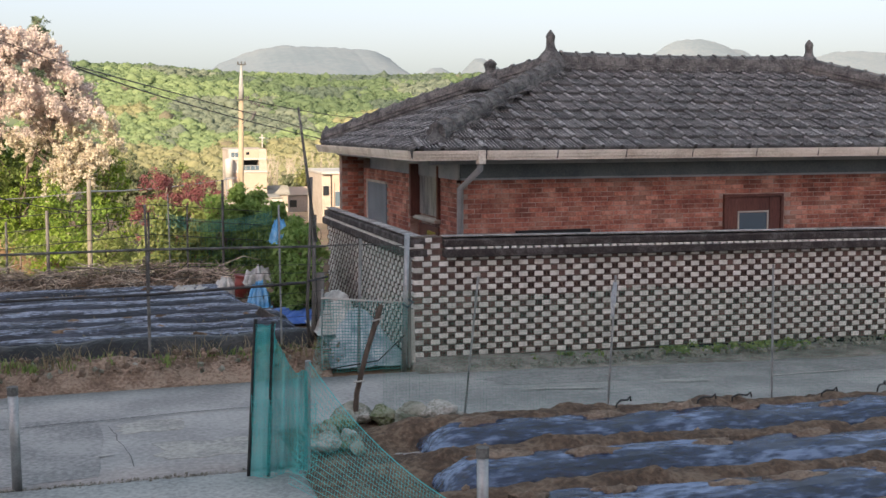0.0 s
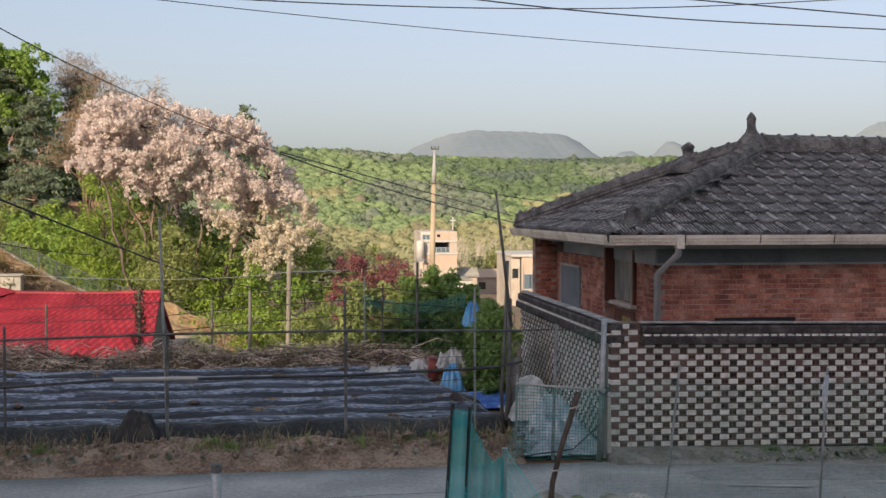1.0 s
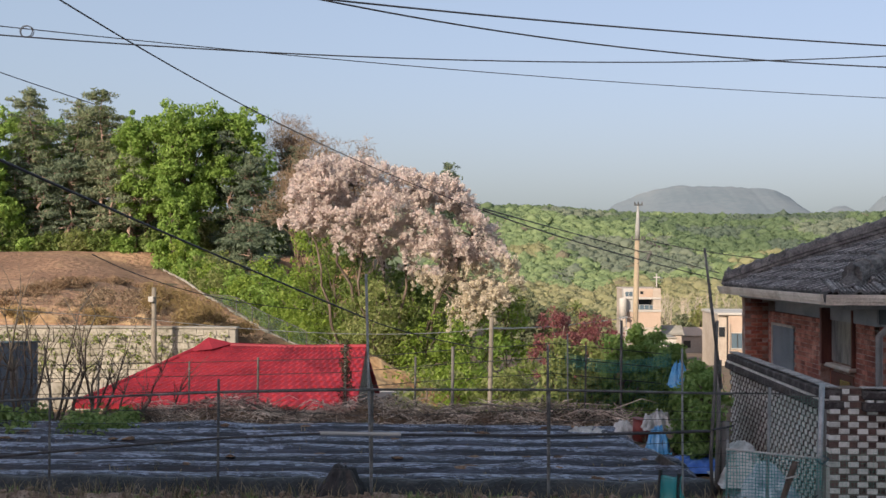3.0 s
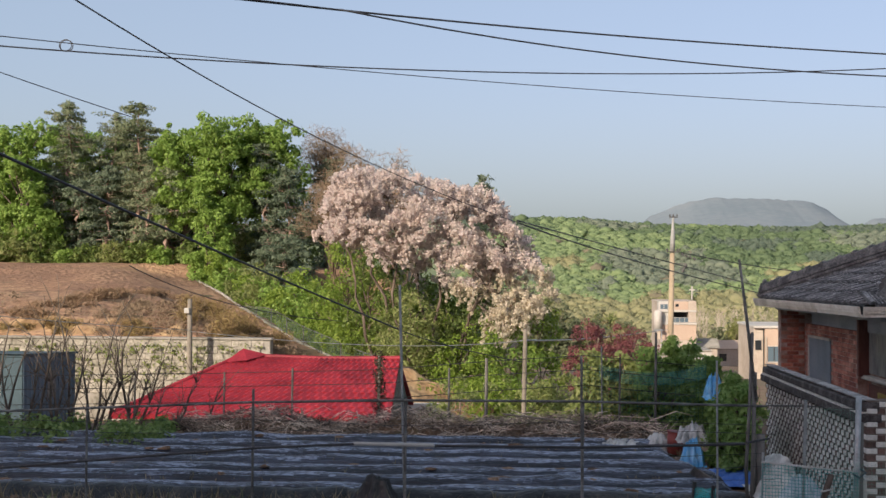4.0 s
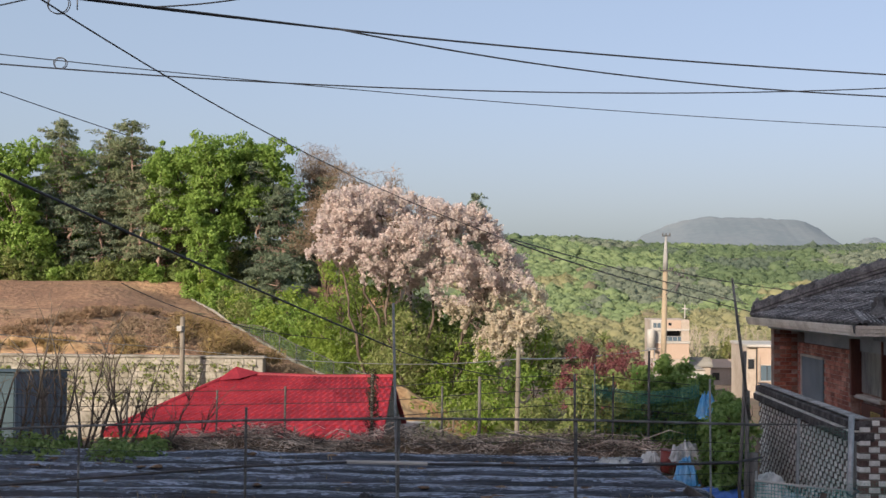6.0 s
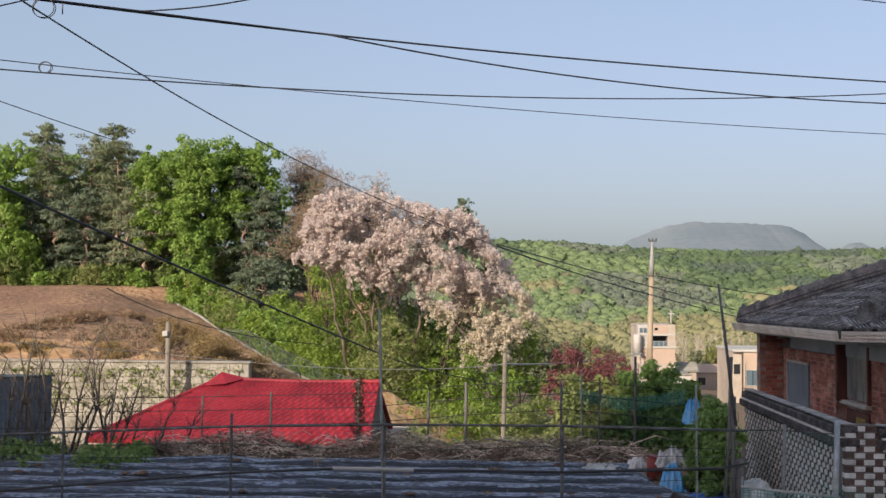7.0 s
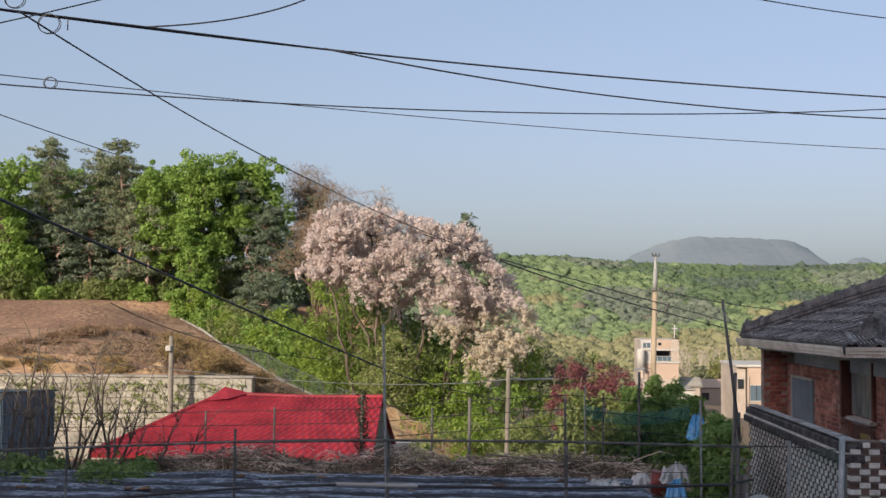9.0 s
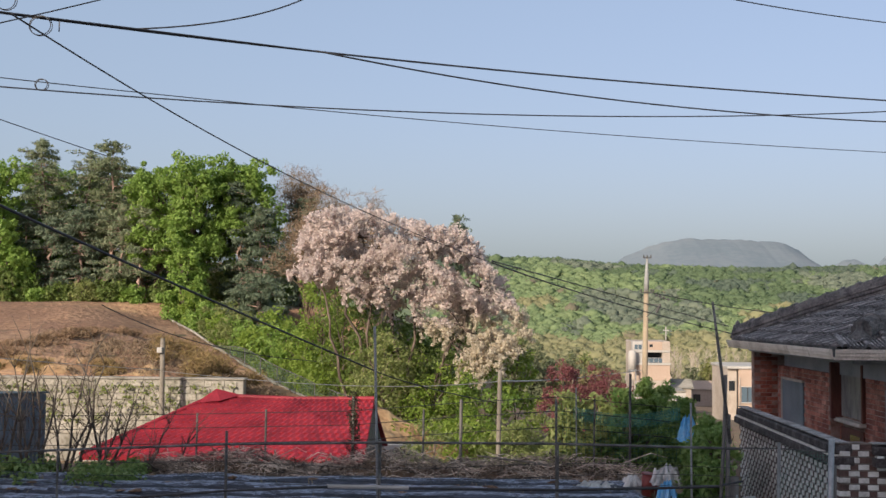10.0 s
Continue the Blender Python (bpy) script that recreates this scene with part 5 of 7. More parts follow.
# young green below and beside the cherry
for k, (x, y, h, s, m) in enumerate(((-5.4, 49.5, 3.4, 1.6, 1), (-4.6, 47.5, 3.6, 1.6, 0), (-4.4, 45.2, 3.2, 1.7, 0), (-2.4, 45.4, 2.8, 1.8, 1), (-0.6, 45.6, 3.3, 1.6, 2), (0.7, 46.8, 4.4, 1.2, 2), (-7.2, 51.5, 3.3, 1.6, 1), (-3.2, 42.6, 1.7, 1.4, 1), (-1.2, 41.5, 1.8, 1.5, 1),
                                  (0.6, 41, 1.9, 1.4, 0), (-2.0, 48.5, 5.0, 2.0, 1), (-5.0, 49, 4.8, 2.0, 2), (-9.0, 55.0, 3.4, 1.7, 1), (2.6, 44, 2.6, 1.5, 0), (-10.6, 59, 4.2, 1.7, 2), (-7.2, 52, 5.2, 1.8, 2), (-2.6, 49.5, 4.6, 1.7, 2), (-1.2, 50, 2.8, 1.4, 0), (-3.8, 51, 5.0, 1.8, 2),
                                  (-6.4, 49.5, 6.0, 1.5, 1), (-5.0, 50.5, 6.2, 1.7, 2), (-7.6, 50.5, 5.6, 1.5, 1), (-3.4, 50.0, 5.8, 1.6, 0), (-1.8, 49.5, 5.2, 1.6, 2))):
    broadleaf(x, y, h, s, M_shade_green if h > 4.4 and k % 3 else (M_olive, M_fresh, M_fresh if k % 2 else M_green)[m], "bushy young tree in spring leaf below the cherry", 190 + k, "young_tree", 0.05, 0.15, 105, 34, 0.03, "bushes under the cherry", 0.45)

# scrub behind the field fence and the shrubs at its corner
M_scrub = leaf_mat("dry_scrub_leaves", [(0.19, 0.2, 0.075), (0.28, 0.275, 0.12), (0.23, 0.275, 0.07)], 0.45)
for k in range(16):
    x, y = -4.0 + k * 0.5 + rnd.uniform(-0.3, 0.3), 24.5 + rnd.uniform(-1.2, 6.0)
    h = rnd.uniform(1.5, 2.5) + max(0, x + 1) * 0.1
    if x / y < -0.06 or x / y > 0.09:
        continue
    broadleaf(x, y, h, h * 0.4, (M_olive, M_scrub, M_fresh)[k % 3], "loose yellow-green scrub beyond the field fence", 400 + k, "scrub_bush", 0.02, 0.075, 80, 44, 0.0, "scrub beyond the field", 0.24, category="shrub")
for k, (x, y, h, s, m, lab) in enumerate(((2.2, 34.5, 4.3, 1.05, M_maple, "dark red maple behind the green shrubs"), (3.2, 35.5, 4.15, 0.8, M_maple, "dark red maple behind the green shrubs"), (1.3, 20.6, 1.6, 0.5, M_olive, "loose light green shrub at the field corner"),
                                      (1.85, 20.9, 1.7, 0.45, M_olive, "leafy green shrub at the field corner"), (2.35, 20.6, 1.8, 0.5, M_shrub, "dense dark green shrub at the field corner"), (2.72, 20.8, 2.1, 0.45, M_shrub, "dense dark green shrub at the field corner"), (3.0, 20.2, 1.3, 0.4, M_shrub, "dense dark green shrub at the field corner"))):
    broadleaf(x, y, h, s, m, lab, 210 + k, "maple_tree" if m is M_maple else "corner_shrub", 0.03, 0.075 if m is M_maple else 0.1, 150, 60 if m is M_maple else 34, 0.42 if m is M_maple else 0.02, "", 0.24 if m is M_maple else 0.2, category="tree" if m is M_maple else "shrub", lobed=18)
# climber over the wall end
for k, (x, y, h, s) in enumerate(((2.56, 15.6, 1.0, 0.24), (2.74, 15.2, 1.2, 0.25), (2.64, 14.7, 0.8, 0.22), (2.9, 16.4, 1.2, 0.26), (2.76, 15.9, 1.25, 0.2))):
    broadleaf(x, y, h, s, M_shrub, "leafy dark green climber heaped against the posts", 240 + k, "climbing_plant", 0.02, 0.085, 90, 26, 0.0, "climbers by the wall end", 0.15, category="climber", lobed=20)

M_greygreen = leaf_mat("grey_green_leaves", [(0.12, 0.145, 0.08), (0.155, 0.18, 0.1), (0.19, 0.2, 0.12)], 0.3, 0.8)
# trees of the valley floor between the post and the hill
rv = random.Random(90)
for k in range(52):
    y = rv.uniform(105, 190)
    x = y * rv.uniform(-0.02, 0.34)
    if 140 < y < 175 and 14 < x < 26 or 100 < y < 130 and 16 < x < 30 or (y < 150 and 0.085 < x / y < 0.24):
        continue
    h = rv.uniform(3.6, 6.5)
    broadleaf(x, y, h, h * 0.36, (M_valley, M_olive, M_greygreen, M_valley, M_scrub)[k % 5], "broad valley tree in young yellow-green leaf", 600 + k, "valley_tree", 0.16, 0.52, 70, 22, 0.05, "trees in the valley", 0.8)


# grey and tan trees on the slope beyond the maple, with pale bare trees behind the buildings
M_bud = leaf_mat("tan_budding_leaves", [(0.22, 0.19, 0.1), (0.27, 0.22, 0.12), (0.24, 0.23, 0.1)], 0.3, 0.8)
for k in range(20):
    y = 118 + 3.4 * k + rv.uniform(-2, 2)
    x = y * rv.uniform(0.012, 0.1)
    h = rv.uniform(3.8, 6.2)
    broadleaf(x, y, h, h * 0.42, (M_bud, M_greygreen, M_valley, M_greygreen)[k % 4], "budding grey-tan tree on the valley slope", 800 + k, "valley_tree", 0.12, 0.36, 90, 24, 0.02, "trees in the valley", 0.6)
M_palebark = surf("pale_bark", [(0.3, 0.26, 0.2), (0.4, 0.36, 0.29)], 1, 0.95, 0.1, 8)
for k in range(40):
    x, y = rv.uniform(24, 42), rv.uniform(182, 206)
    z = ground_z(x, y) - 0.2
    t_ = thing("pale_tree", "slender bare tree with a pale trunk", "tree", "bare pale trees behind the houses", at=(x, y, z))
    bm = bmesh.new()
    hh = rv.uniform(5.5, 8)
    st_ = limbed(bm, (0, 0, 0), (rv.uniform(-0.4, 0.4), 0, hh), 0.11, 0.03, 850 + k, 6)
    for q in range(9):
        a = st_[rv.randint(2, 5)]
        limbed(bm, a, a + Vector((rv.uniform(-1.1, 1.1), rv.uniform(-0.6, 0.6), rv.uniform(0.7, 1.7))), 0.045, 0.02, 870 + k + q, 3)
    part("trunk", bm, M_palebark, t_)

# bright bushes down the outer side of the bank's rim
for k in range(15):
    y = 69.5 - 1.25 * k
    x = float(np.interp(y, EDGE_Y, EDGE_X)) + rv.uniform(0.9, 1.8)
    h = rv.uniform(1.5, 2.5) if k < 9 else rv.uniform(1.0, 1.6)
    broadleaf(x, y + 0.6, h + 0.5, h * 0.6, (M_green, M_fresh, M_green, M_olive)[k % 4], "bushy undergrowth shrub in spring leaf", 930 + k, "undergrowth_shrub", 0.05, 0.19, 80, 28, 0.0, "undergrowth along the bank", 0.4, category="shrub")

# ---- buildings and poles in the valley ----
M_cream = surf("cream_render", [(0.33, 0.28, 0.23), (0.4, 0.345, 0.285), (0.44, 0.385, 0.33)], 0.3, 0.85, 0.1, 4)
M_peach = surf("peach_render", [(0.39, 0.295, 0.225), (0.44, 0.34, 0.265)], 0.4, 0.85, 0.1, 4)
M_offwhite = surf("off_white_render", [(0.36, 0.345, 0.315), (0.46, 0.445, 0.41)], 0.4, 0.8, 0.1, 5)
M_hose_dark = surf("dark_metal", [(0.02, 0.02, 0.022), (0.05, 0.05, 0.052)], 5, 0.6, 0.1, 30)
tb = thing("tall_building", "narrow cream and peach building with open balconies", "building")
part("wall", boxed(17.5, 22.2, 151.6, 158, -14, -1.75), M_cream, tb)
part("wall", boxed(17.5, 22.2, 150.0, 151.58, -14, -6.45), M_cream, tb, "cream lower storey")
part("wall", boxed(17.9, 22.2, 150.02, 151.58, -6.43, -4.5), M_peach, tb, "peach rendered storey")
part("floor_slab", boxed(17.7, 22.3, 149.9, 151.58, -4.48, -4.2, 0.03), M_offwhite, tb)
part("floor_slab", boxed(17.9, 22.2, 149.9, 151.58, -2.88, -2.62, 0.03), M_offwhite, tb)
part("wall", boxed(18.75, 21.2, 150.05, 151.58, -2.6, -1.55), M_peach, tb, "peach parapet storey")
part("wall", boxed(21.22, 22.2, 150.0, 151.58, -4.18, -1.45), M_cream, tb, "cream corner column")
part("wall", boxed(17.9, 18.98, 150.1, 151.58, -4.18, -2.9), M_offwhite, tb)
part("wall", boxed(17.45, 18.72, 149.95, 151.58, -2.85, -1.5, 0.03), M_offwhite, tb, "white upper box with a window")
w_ = part("window", boxed(17.7, 18.6, 149.9, 149.94, -2.5, -1.9), M_pane_b, tb)
part("window_frame", boxed(17.6, 18.7, 149.86, 149.93, -1.89, -1.81), M_offwhite, w_)
part("window_frame", boxed(18.12, 18.18, 149.87, 149.895, -2.5, -1.9), M_offwhite, w_)
w_ = part("window", boxed(19.0, 21.2, 151.4, 151.57, -4.18, -2.9), M_pane, tb, "dark balcony opening")
part("railing", boxed(19.0, 21.2, 149.96, 150.02, -3.62, -3.54), M_galv, tb)
part("railing", boxed(19.0, 21.2, 149.97, 150.01, -4.15, -3.64), M_pane_b, tb, "bluish glass balcony panel")
for q in (19.5, 20.1, 20.7):
    part("railing_post", boxed(q, q + 0.05, 149.94, 149.97, -4.18, -3.55), M_offwhite, tb)
part("window", boxed(19.6, 20.0, 150.0, 150.045, -2.2, -1.85), M_pane, tb)
part("antenna_mast", tubed([(21.74, 150.5, -1.3), (21.74, 150.5, 0.4)], 0.075, 6), M_offwhite, tb, "white roof mast with a crossbar")
part("mast_crossbar", boxed(21.36, 22.12, 150.45, 150.55, -0.14, 0.0), M_offwhite, tb)
part("parapet", boxed(17.45, 22.25, 151.6, 158.1, -1.73, -1.48, 0.05), M_cream, tb)
tank = thing("water_tank", "pale upright plastic water tank on the building side", "tank")
part("body", tubed([(17.35, 149.4, -5.0), (17.35, 149.4, -2.9), (17.35, 149.4, -2.7), (17.35, 149.4, -2.62)], [0.52, 0.52, 0.44, 0.12], 16), M_offwhite, tank, smooth=True)
part("stand", boxed(16.85, 17.85, 148.9, 149.88, -5.25, -5.02), M_galv, tank)
for q in (16.9, 17.7):
    part("leg", boxed(q, q + 0.1, 149.0, 149.1, -14, -5.26), M_galv, tank)

fb = thing("flat_roof_building", "flat-roofed cream building with dark windows", "building")
part("wall", boxed(22.55, 30, 110, 118, -12, -2.85), M_peach, fb, "peach rendered front")
part("side_wing", boxed(21.6, 22.54, 110.3, 118, -12, -2.85), M_cream, fb)
part("roof", boxed(21.5, 30.2, 109.85, 118.2, -2.83, -2.58, 0.04), M_offwhite, fb)
for a, c, d, e in ((22.8, 23.9, -5.9, -4.5), (26.6, 28.0, -5.8, -4.3)):
    w_ = part("window", boxed(a, c, 109.9, 109.99, d, e), M_pane_b, fb, "dark blue sliding window")
    part("window_frame", boxed(a - 0.06, c + 0.06, 109.84, 109.92, e, e + 0.06), M_offwhite, w_)
    part("window_frame", boxed(a - 0.06, c + 0.06, 109.84, 109.92, d - 0.08, d), M_offwhite, w_)
    part("window_frame", boxed((a + c) / 2 - 0.03, (a + c) / 2 + 0.03, 109.84, 109.92, d, e), M_hose_dark, w_)
for a in (21.7,):
    w_ = part("window", boxed(a, a + 0.55, 110.22, 110.29, -4.85, -3.95), M_pane, fb)
    part("window_frame", boxed(a - 0.05, a + 0.6, 110.16, 110.24, -3.95, -3.89), M_offwhite, w_)
part("pillar", boxed(22.58, 22.68, 109.85, 109.99, -12, -3.6), M_cream, fb)
part("air_pipe", tubed([(22.46, 110.2, -9), (22.46, 110.2, -2.9)], 0.05, 6), M_hose_dark, fb)
sb = thing("low_building", "small white building with an air conditioner", "building")
part("wall", boxed(17.6, 19.3, 120, 125, -13, -5.75), M_offwhite, sb)
part("roof", boxed(17.5, 19.4, 119.8, 125.2, -5.73, -5.6, 0.03), M_retain, sb)
ac_ = part("air_conditioner", boxed(18.1, 18.9, 119.5, 119.98, -6.8, -6.15, 0.04), M_offwhite, sb)
part("grille", tubed([(18.5, 119.49, -6.48), (18.5, 119.47, -6.48)], 0.24, 14), M_hose_dark, ac_)
part("window", boxed(17.8, 18.3, 119.92, 119.99, -8.2, -7.4), M_pane, sb)
for k, (x, y, w, c) in enumerate(((22.8, 152, 2.4, M_retain), (27, 165, 4, M_peach), (20.5, 180, 4, M_cream), (33, 175, 5, M_retain))):
    h = thing("valley_house", "small distant valley house with a pitched roof", "house", "houses in the valley")
    z = ground_z(x, y)
    part("wall", boxed(x, x + w, y, y + 4, z - 0.5, z + 2.4), M_cream, h)
    mesh_from("roof", [(x - 0.3, y - 0.3, z + 2.4), (x + w + 0.3, y - 0.3, z + 2.4), (x + w + 0.3, y + 4.3, z + 2.4), (x - 0.3, y + 4.3, z + 2.4), (x - 0.3, y + 2, z + 3.5), (x + w + 0.3, y + 2, z + 3.5)], [(0, 1, 5, 4), (2, 3, 4, 5), (1, 2, 5), (3, 0, 4), (3, 2, 1, 0)], c, h)
    part("window", boxed(x + 0.6, x + 1.6, y - 0.05, y - 0.003, z + 0.7, z + 1.7), M_pane, h)


def van(x, y, mat, label):
    z = ground_z(x, y)
    v = thing("parked_van", label, "van", "parked vans in the valley", at=(x, y, z))
    bm = boxed(0, 3.6, 0, 1.6, 0.45, 1.0, 0.12)
    box(bm, 0.7, 3.5, 0.06, 1.54, 0.95, 1.75, 0.2)
    part("body", bm, mat, v)
    part("window", boxed(0.95, 3.2, 0.03, 0.055, 1.15, 1.6), M_pane, v)
    for q in (0.75, 2.85):
        part("wheel", tubed([(q, -0.02, 0.32), (q, 0.2, 0.32)], 0.32, 12), M_dark, v)


van(26.5, 176, M_offwhite, "white parked van by the valley houses")
van(31.5, 178, M_retain, "pale parked van by the valley houses")


def pole(label, base, tip, r0, r1, mat, arms=()):
    p = thing("utility_pole", label, "utility pole")
    part("shaft", tubed([base, tip], [r0, r1], 12), mat, p, smooth=True)
    for z, w, y in arms:
        part("crossarm", boxed(tip[0] - w, tip[0] + w, y - 0.06, y + 0.06, z - 0.05, z + 0.05, 0.01), M_galv, p)
        for k in (-0.85, 0.0, 0.85):
            part("insulator", tubed([(tip[0] + k * w, y, z + 0.05), (tip[0] + k * w, y, z + 0.13), (tip[0] + k * w, y, z + 0.22)], [0.05, 0.08, 0.04], 8), M_offwhite, p)
    return p


M_oldsteel = surf("dull_dark_fittings", [(0.045, 0.045, 0.045), (0.09, 0.088, 0.082)], 6, 0.6, 0.1, 30)
M_zinc = surf("dull_zinc", [(0.24, 0.245, 0.235), (0.32, 0.325, 0.31)], 5, 0.75, 0.1, 30)
M_tanpole = surf("tan_concrete", [(0.26, 0.21, 0.145), (0.34, 0.275, 0.19), (0.38, 0.32, 0.23)], 1.2, 0.9, 0.2, 20, stretch=(1, 1, 0.3))
mp_ = pole("tall concrete utility pole with crossarms and fittings", (9.22, 74, -6.6), (9.42, 74, 3.8), 0.2, 0.15, M_tanpole)
part("pole_extension", tubed([(9.42, 74, 3.78), (9.44, 74, 4.5), (9.47, 74, 5.95)], [0.165, 0.145, 0.06], 12), M_zinc, mp_, "slim grey tapered steel top", smooth=True)
part("crossarm", boxed(9.22, 9.74, 73.9, 73.98, 5.86, 5.93, 0.01), M_oldsteel, mp_)
for k in (9.26, 9.47, 9.7):
    part("insulator", tubed([(k, 73.94, 5.93), (k, 73.94, 6.0), (k, 73.94, 6.08)], [0.03, 0.05, 0.03], 8), M_oldsteel, mp_)
part("crossarm", boxed(9.05, 9.85, 73.78, 73.86, 3.68, 3.76, 0.01), M_oldsteel, mp_)
for k in (9.08, 9.7, 9.85):
    part("insulator", tubed([(k, 73.82, 3.76), (k, 73.82, 3.84), (k, 73.82, 3.93)], [0.04, 0.075, 0.04], 8), M_oldsteel, mp_)
for k in range(4):
    part("clamp", tubed([(9.95 + 0.24 * k, 73.8, 3.62 - 0.09 * k), (10.1 + 0.24 * k, 73.8, 3.5 - 0.09 * k)], 0.07, 8), M_oldsteel, mp_)
part("cut_out_switch", tubed([(10.0, 73.7, 2.45), (10.25, 73.7, 2.95)], 0.09, 8), M_oldsteel, mp_)
part("bracket", boxed(9.42, 10.3, 73.7, 73.77, 2.94, 3.0), M_oldsteel, mp_)
part("bracket", tubed([(9.42, 73.75, 2.2), (10.2, 73.75, 2.95)], 0.025, 6), M_oldsteel, mp_)
M_oldpost = surf("weathered_post", [(0.13, 0.115, 0.09), (0.2, 0.175, 0.14), (0.26, 0.235, 0.19)], 4, 0.9, 0.4, 40, stretch=(1, 1, 0.3))
pole("short weathered concrete post beyond the field", (-0.02, 26, -2.9), (0.05, 26, 1.35), 0.065, 0.045, M_oldpost)
q_ = pole("concrete pole in front of the retaining wall", (-12.33, 43, -3.6), (-12.35, 43, 1.48), 0.12, 0.085, M_oldpost)
part("lamp_box", boxed(-12.5, -12.3, 42.75, 42.9, 0.95, 1.15, 0.02), M_offwhite, q_)
pole("thin galvanised pole at the field corner", (-0.8, 69, -3), (-0.8, 69, 0.5), 0.06, 0.05, M_galv)

# grey-blue shed beside the red-roofed house
sd = thing("metal_shed", "weathered blue-grey metal shed with a pale louvred side", "shed")
M_shed = surf("blue_grey_steel", [(0.05, 0.09, 0.13), (0.075, 0.12, 0.165), (0.105, 0.155, 0.2)], 1.2, 0.6, 0.1, 20, stretch=(1, 1, 0.3))
M_shed_l = surf("pale_blue_steel", [(0.03, 0.058, 0.075), (0.047, 0.085, 0.105)], 1.2, 0.6, 0.1, 20)
ang = Matrix.Translation((-13.02, 30.0, 0))
def shed_box(name, x0, x1, y0, y1, z0, z1, mat, label=""):
    bm = boxed(x0, x1, y0, y1, z0, z1, 0.01)
    bmesh.ops.transform(bm, matrix=ang, verts=bm.verts)
    return part(name, bm, mat, sd, label)
bm = bmesh.new()
hx = [(-3.4, 0), (0, 0), (0, 3.55), (-3.4, 3.55)]
top_z = [0.33, 0.33, 0.13, 0.13]
vb = [bm.verts.new((x, y, -3.6)) for x, y in hx]
vt = [bm.verts.new((x, y, z)) for (x, y), z in zip(hx, top_z)]
for k in range(4):
    bm.faces.new((vb[k], vb[(k + 1) % 4], vt[(k + 1) % 4], vt[k]))
bm.faces.new(vt)
bmesh.ops.transform(bm, matrix=ang, verts=bm.verts)
part("body", bm, M_shed, sd)
for k in range(13):
    shed_box("side_rib", 0.004, 0.022, 0.12 + 0.27 * k, 0.15 + 0.27 * k, -3.5, 0.12, M_shed)
shed_box("front_panel", -3.38, -0.02, -0.03, -0.004, -3.5, 0.3, M_shed_l, "pale teal sheet front")
shed_box("eave_strip", -3.45, 0.03, -0.06, -0.005, 0.302, 0.39, M_shed_l)
mesh_from("roof", [tuple(ang @ Vector(q)) for q in ((-3.45, -0.06, 0.345), (0.06, -0.06, 0.345), (0.06, 3.65, 0.135), (-3.45, 3.65, 0.135), (-3.45, -0.06, 0.395), (0.06, -0.06, 0.395), (0.06, 3.65, 0.185), (-3.45, 3.65, 0.185))], [(4, 5, 6, 7), (3, 2, 1, 0), (0, 1, 5, 4), (1, 2, 6, 5), (2, 3, 7, 6), (3, 0, 4, 7)], M_shed_l, sd)
lv_ = shed_box("louvre_frame", -1.5, -0.55, -0.05, -0.032, -0.75, 0.15, M_shed_l, "pale louvred shutter")
for k in range(8):
    bm = boxed(-1.46, -0.59, -0.075, -0.052, -0.7 + k * 0.1, -0.64 + k * 0.1, 0.004)
    bmesh.ops.transform(bm, matrix=ang, verts=bm.verts)
    part("louvre", bm, M_offwhite, lv_)
shed_box("window_frame", 0.004, 0.02, 1.5, 2.1, -0.95, -0.2, M_rust, "rusty framed side vent")

# kerb and see-through fence along the edge of the bank


def net_mat(name, colour, cell, thick, veil=0.0, rough=0.6):
    """Knotted netting: threads along both ways of the sheet, holes between; veil: how much of each hole its fine weave closes."""
    m, n, l = node_mat(name)
    b = n["Principled BSDF"]
    b.inputs["Base Color"].default_value = (*colour, 1)
    b.inputs["Roughness"].default_value = rough
    uv = n.new("ShaderNodeTexCoord")
    sep = n.new("ShaderNodeSeparateXYZ")
    l.new(uv.outputs["UV"], sep.inputs[0])
    lines = []
    for k in (0, 1):
        d = n.new("ShaderNodeMath")
        d.operation = "DIVIDE"
        d.inputs[1].default_value = cell
        fr = n.new("ShaderNodeMath")
        fr.operation = "FRACT"
        lt = n.new("ShaderNodeMath")
        lt.operation = "LESS_THAN"
        lt.inputs[1].default_value = thick / cell
        l.new(sep.outputs[k], d.inputs[0])
        l.new(d.outputs[0], fr.inputs[0])
        l.new(fr.outputs[0], lt.inputs[0])
        lines.append(lt)
    mx = n.new("ShaderNodeMath")
    mx.operation = "MAXIMUM"
    l.new(lines[0].outputs[0], mx.inputs[0])
    l.new(lines[1].outputs[0], mx.inputs[1])
    v = n.new("ShaderNodeMath")
    v.operation = "MAXIMUM"
    v.inputs[1].default_value = veil
    l.new(mx.outputs[0], v.inputs[0])
    tr = n.new("ShaderNodeBsdfTransparent")
    ms = n.new("ShaderNodeMixShader")
    l.new(v.outputs[0], ms.inputs[0])
    l.new(tr.outputs[0], ms.inputs[1])
    l.new(b.outputs[0], ms.inputs[2])
    l.new(ms.outputs[0], n["Material Output"].inputs[0])
    return m


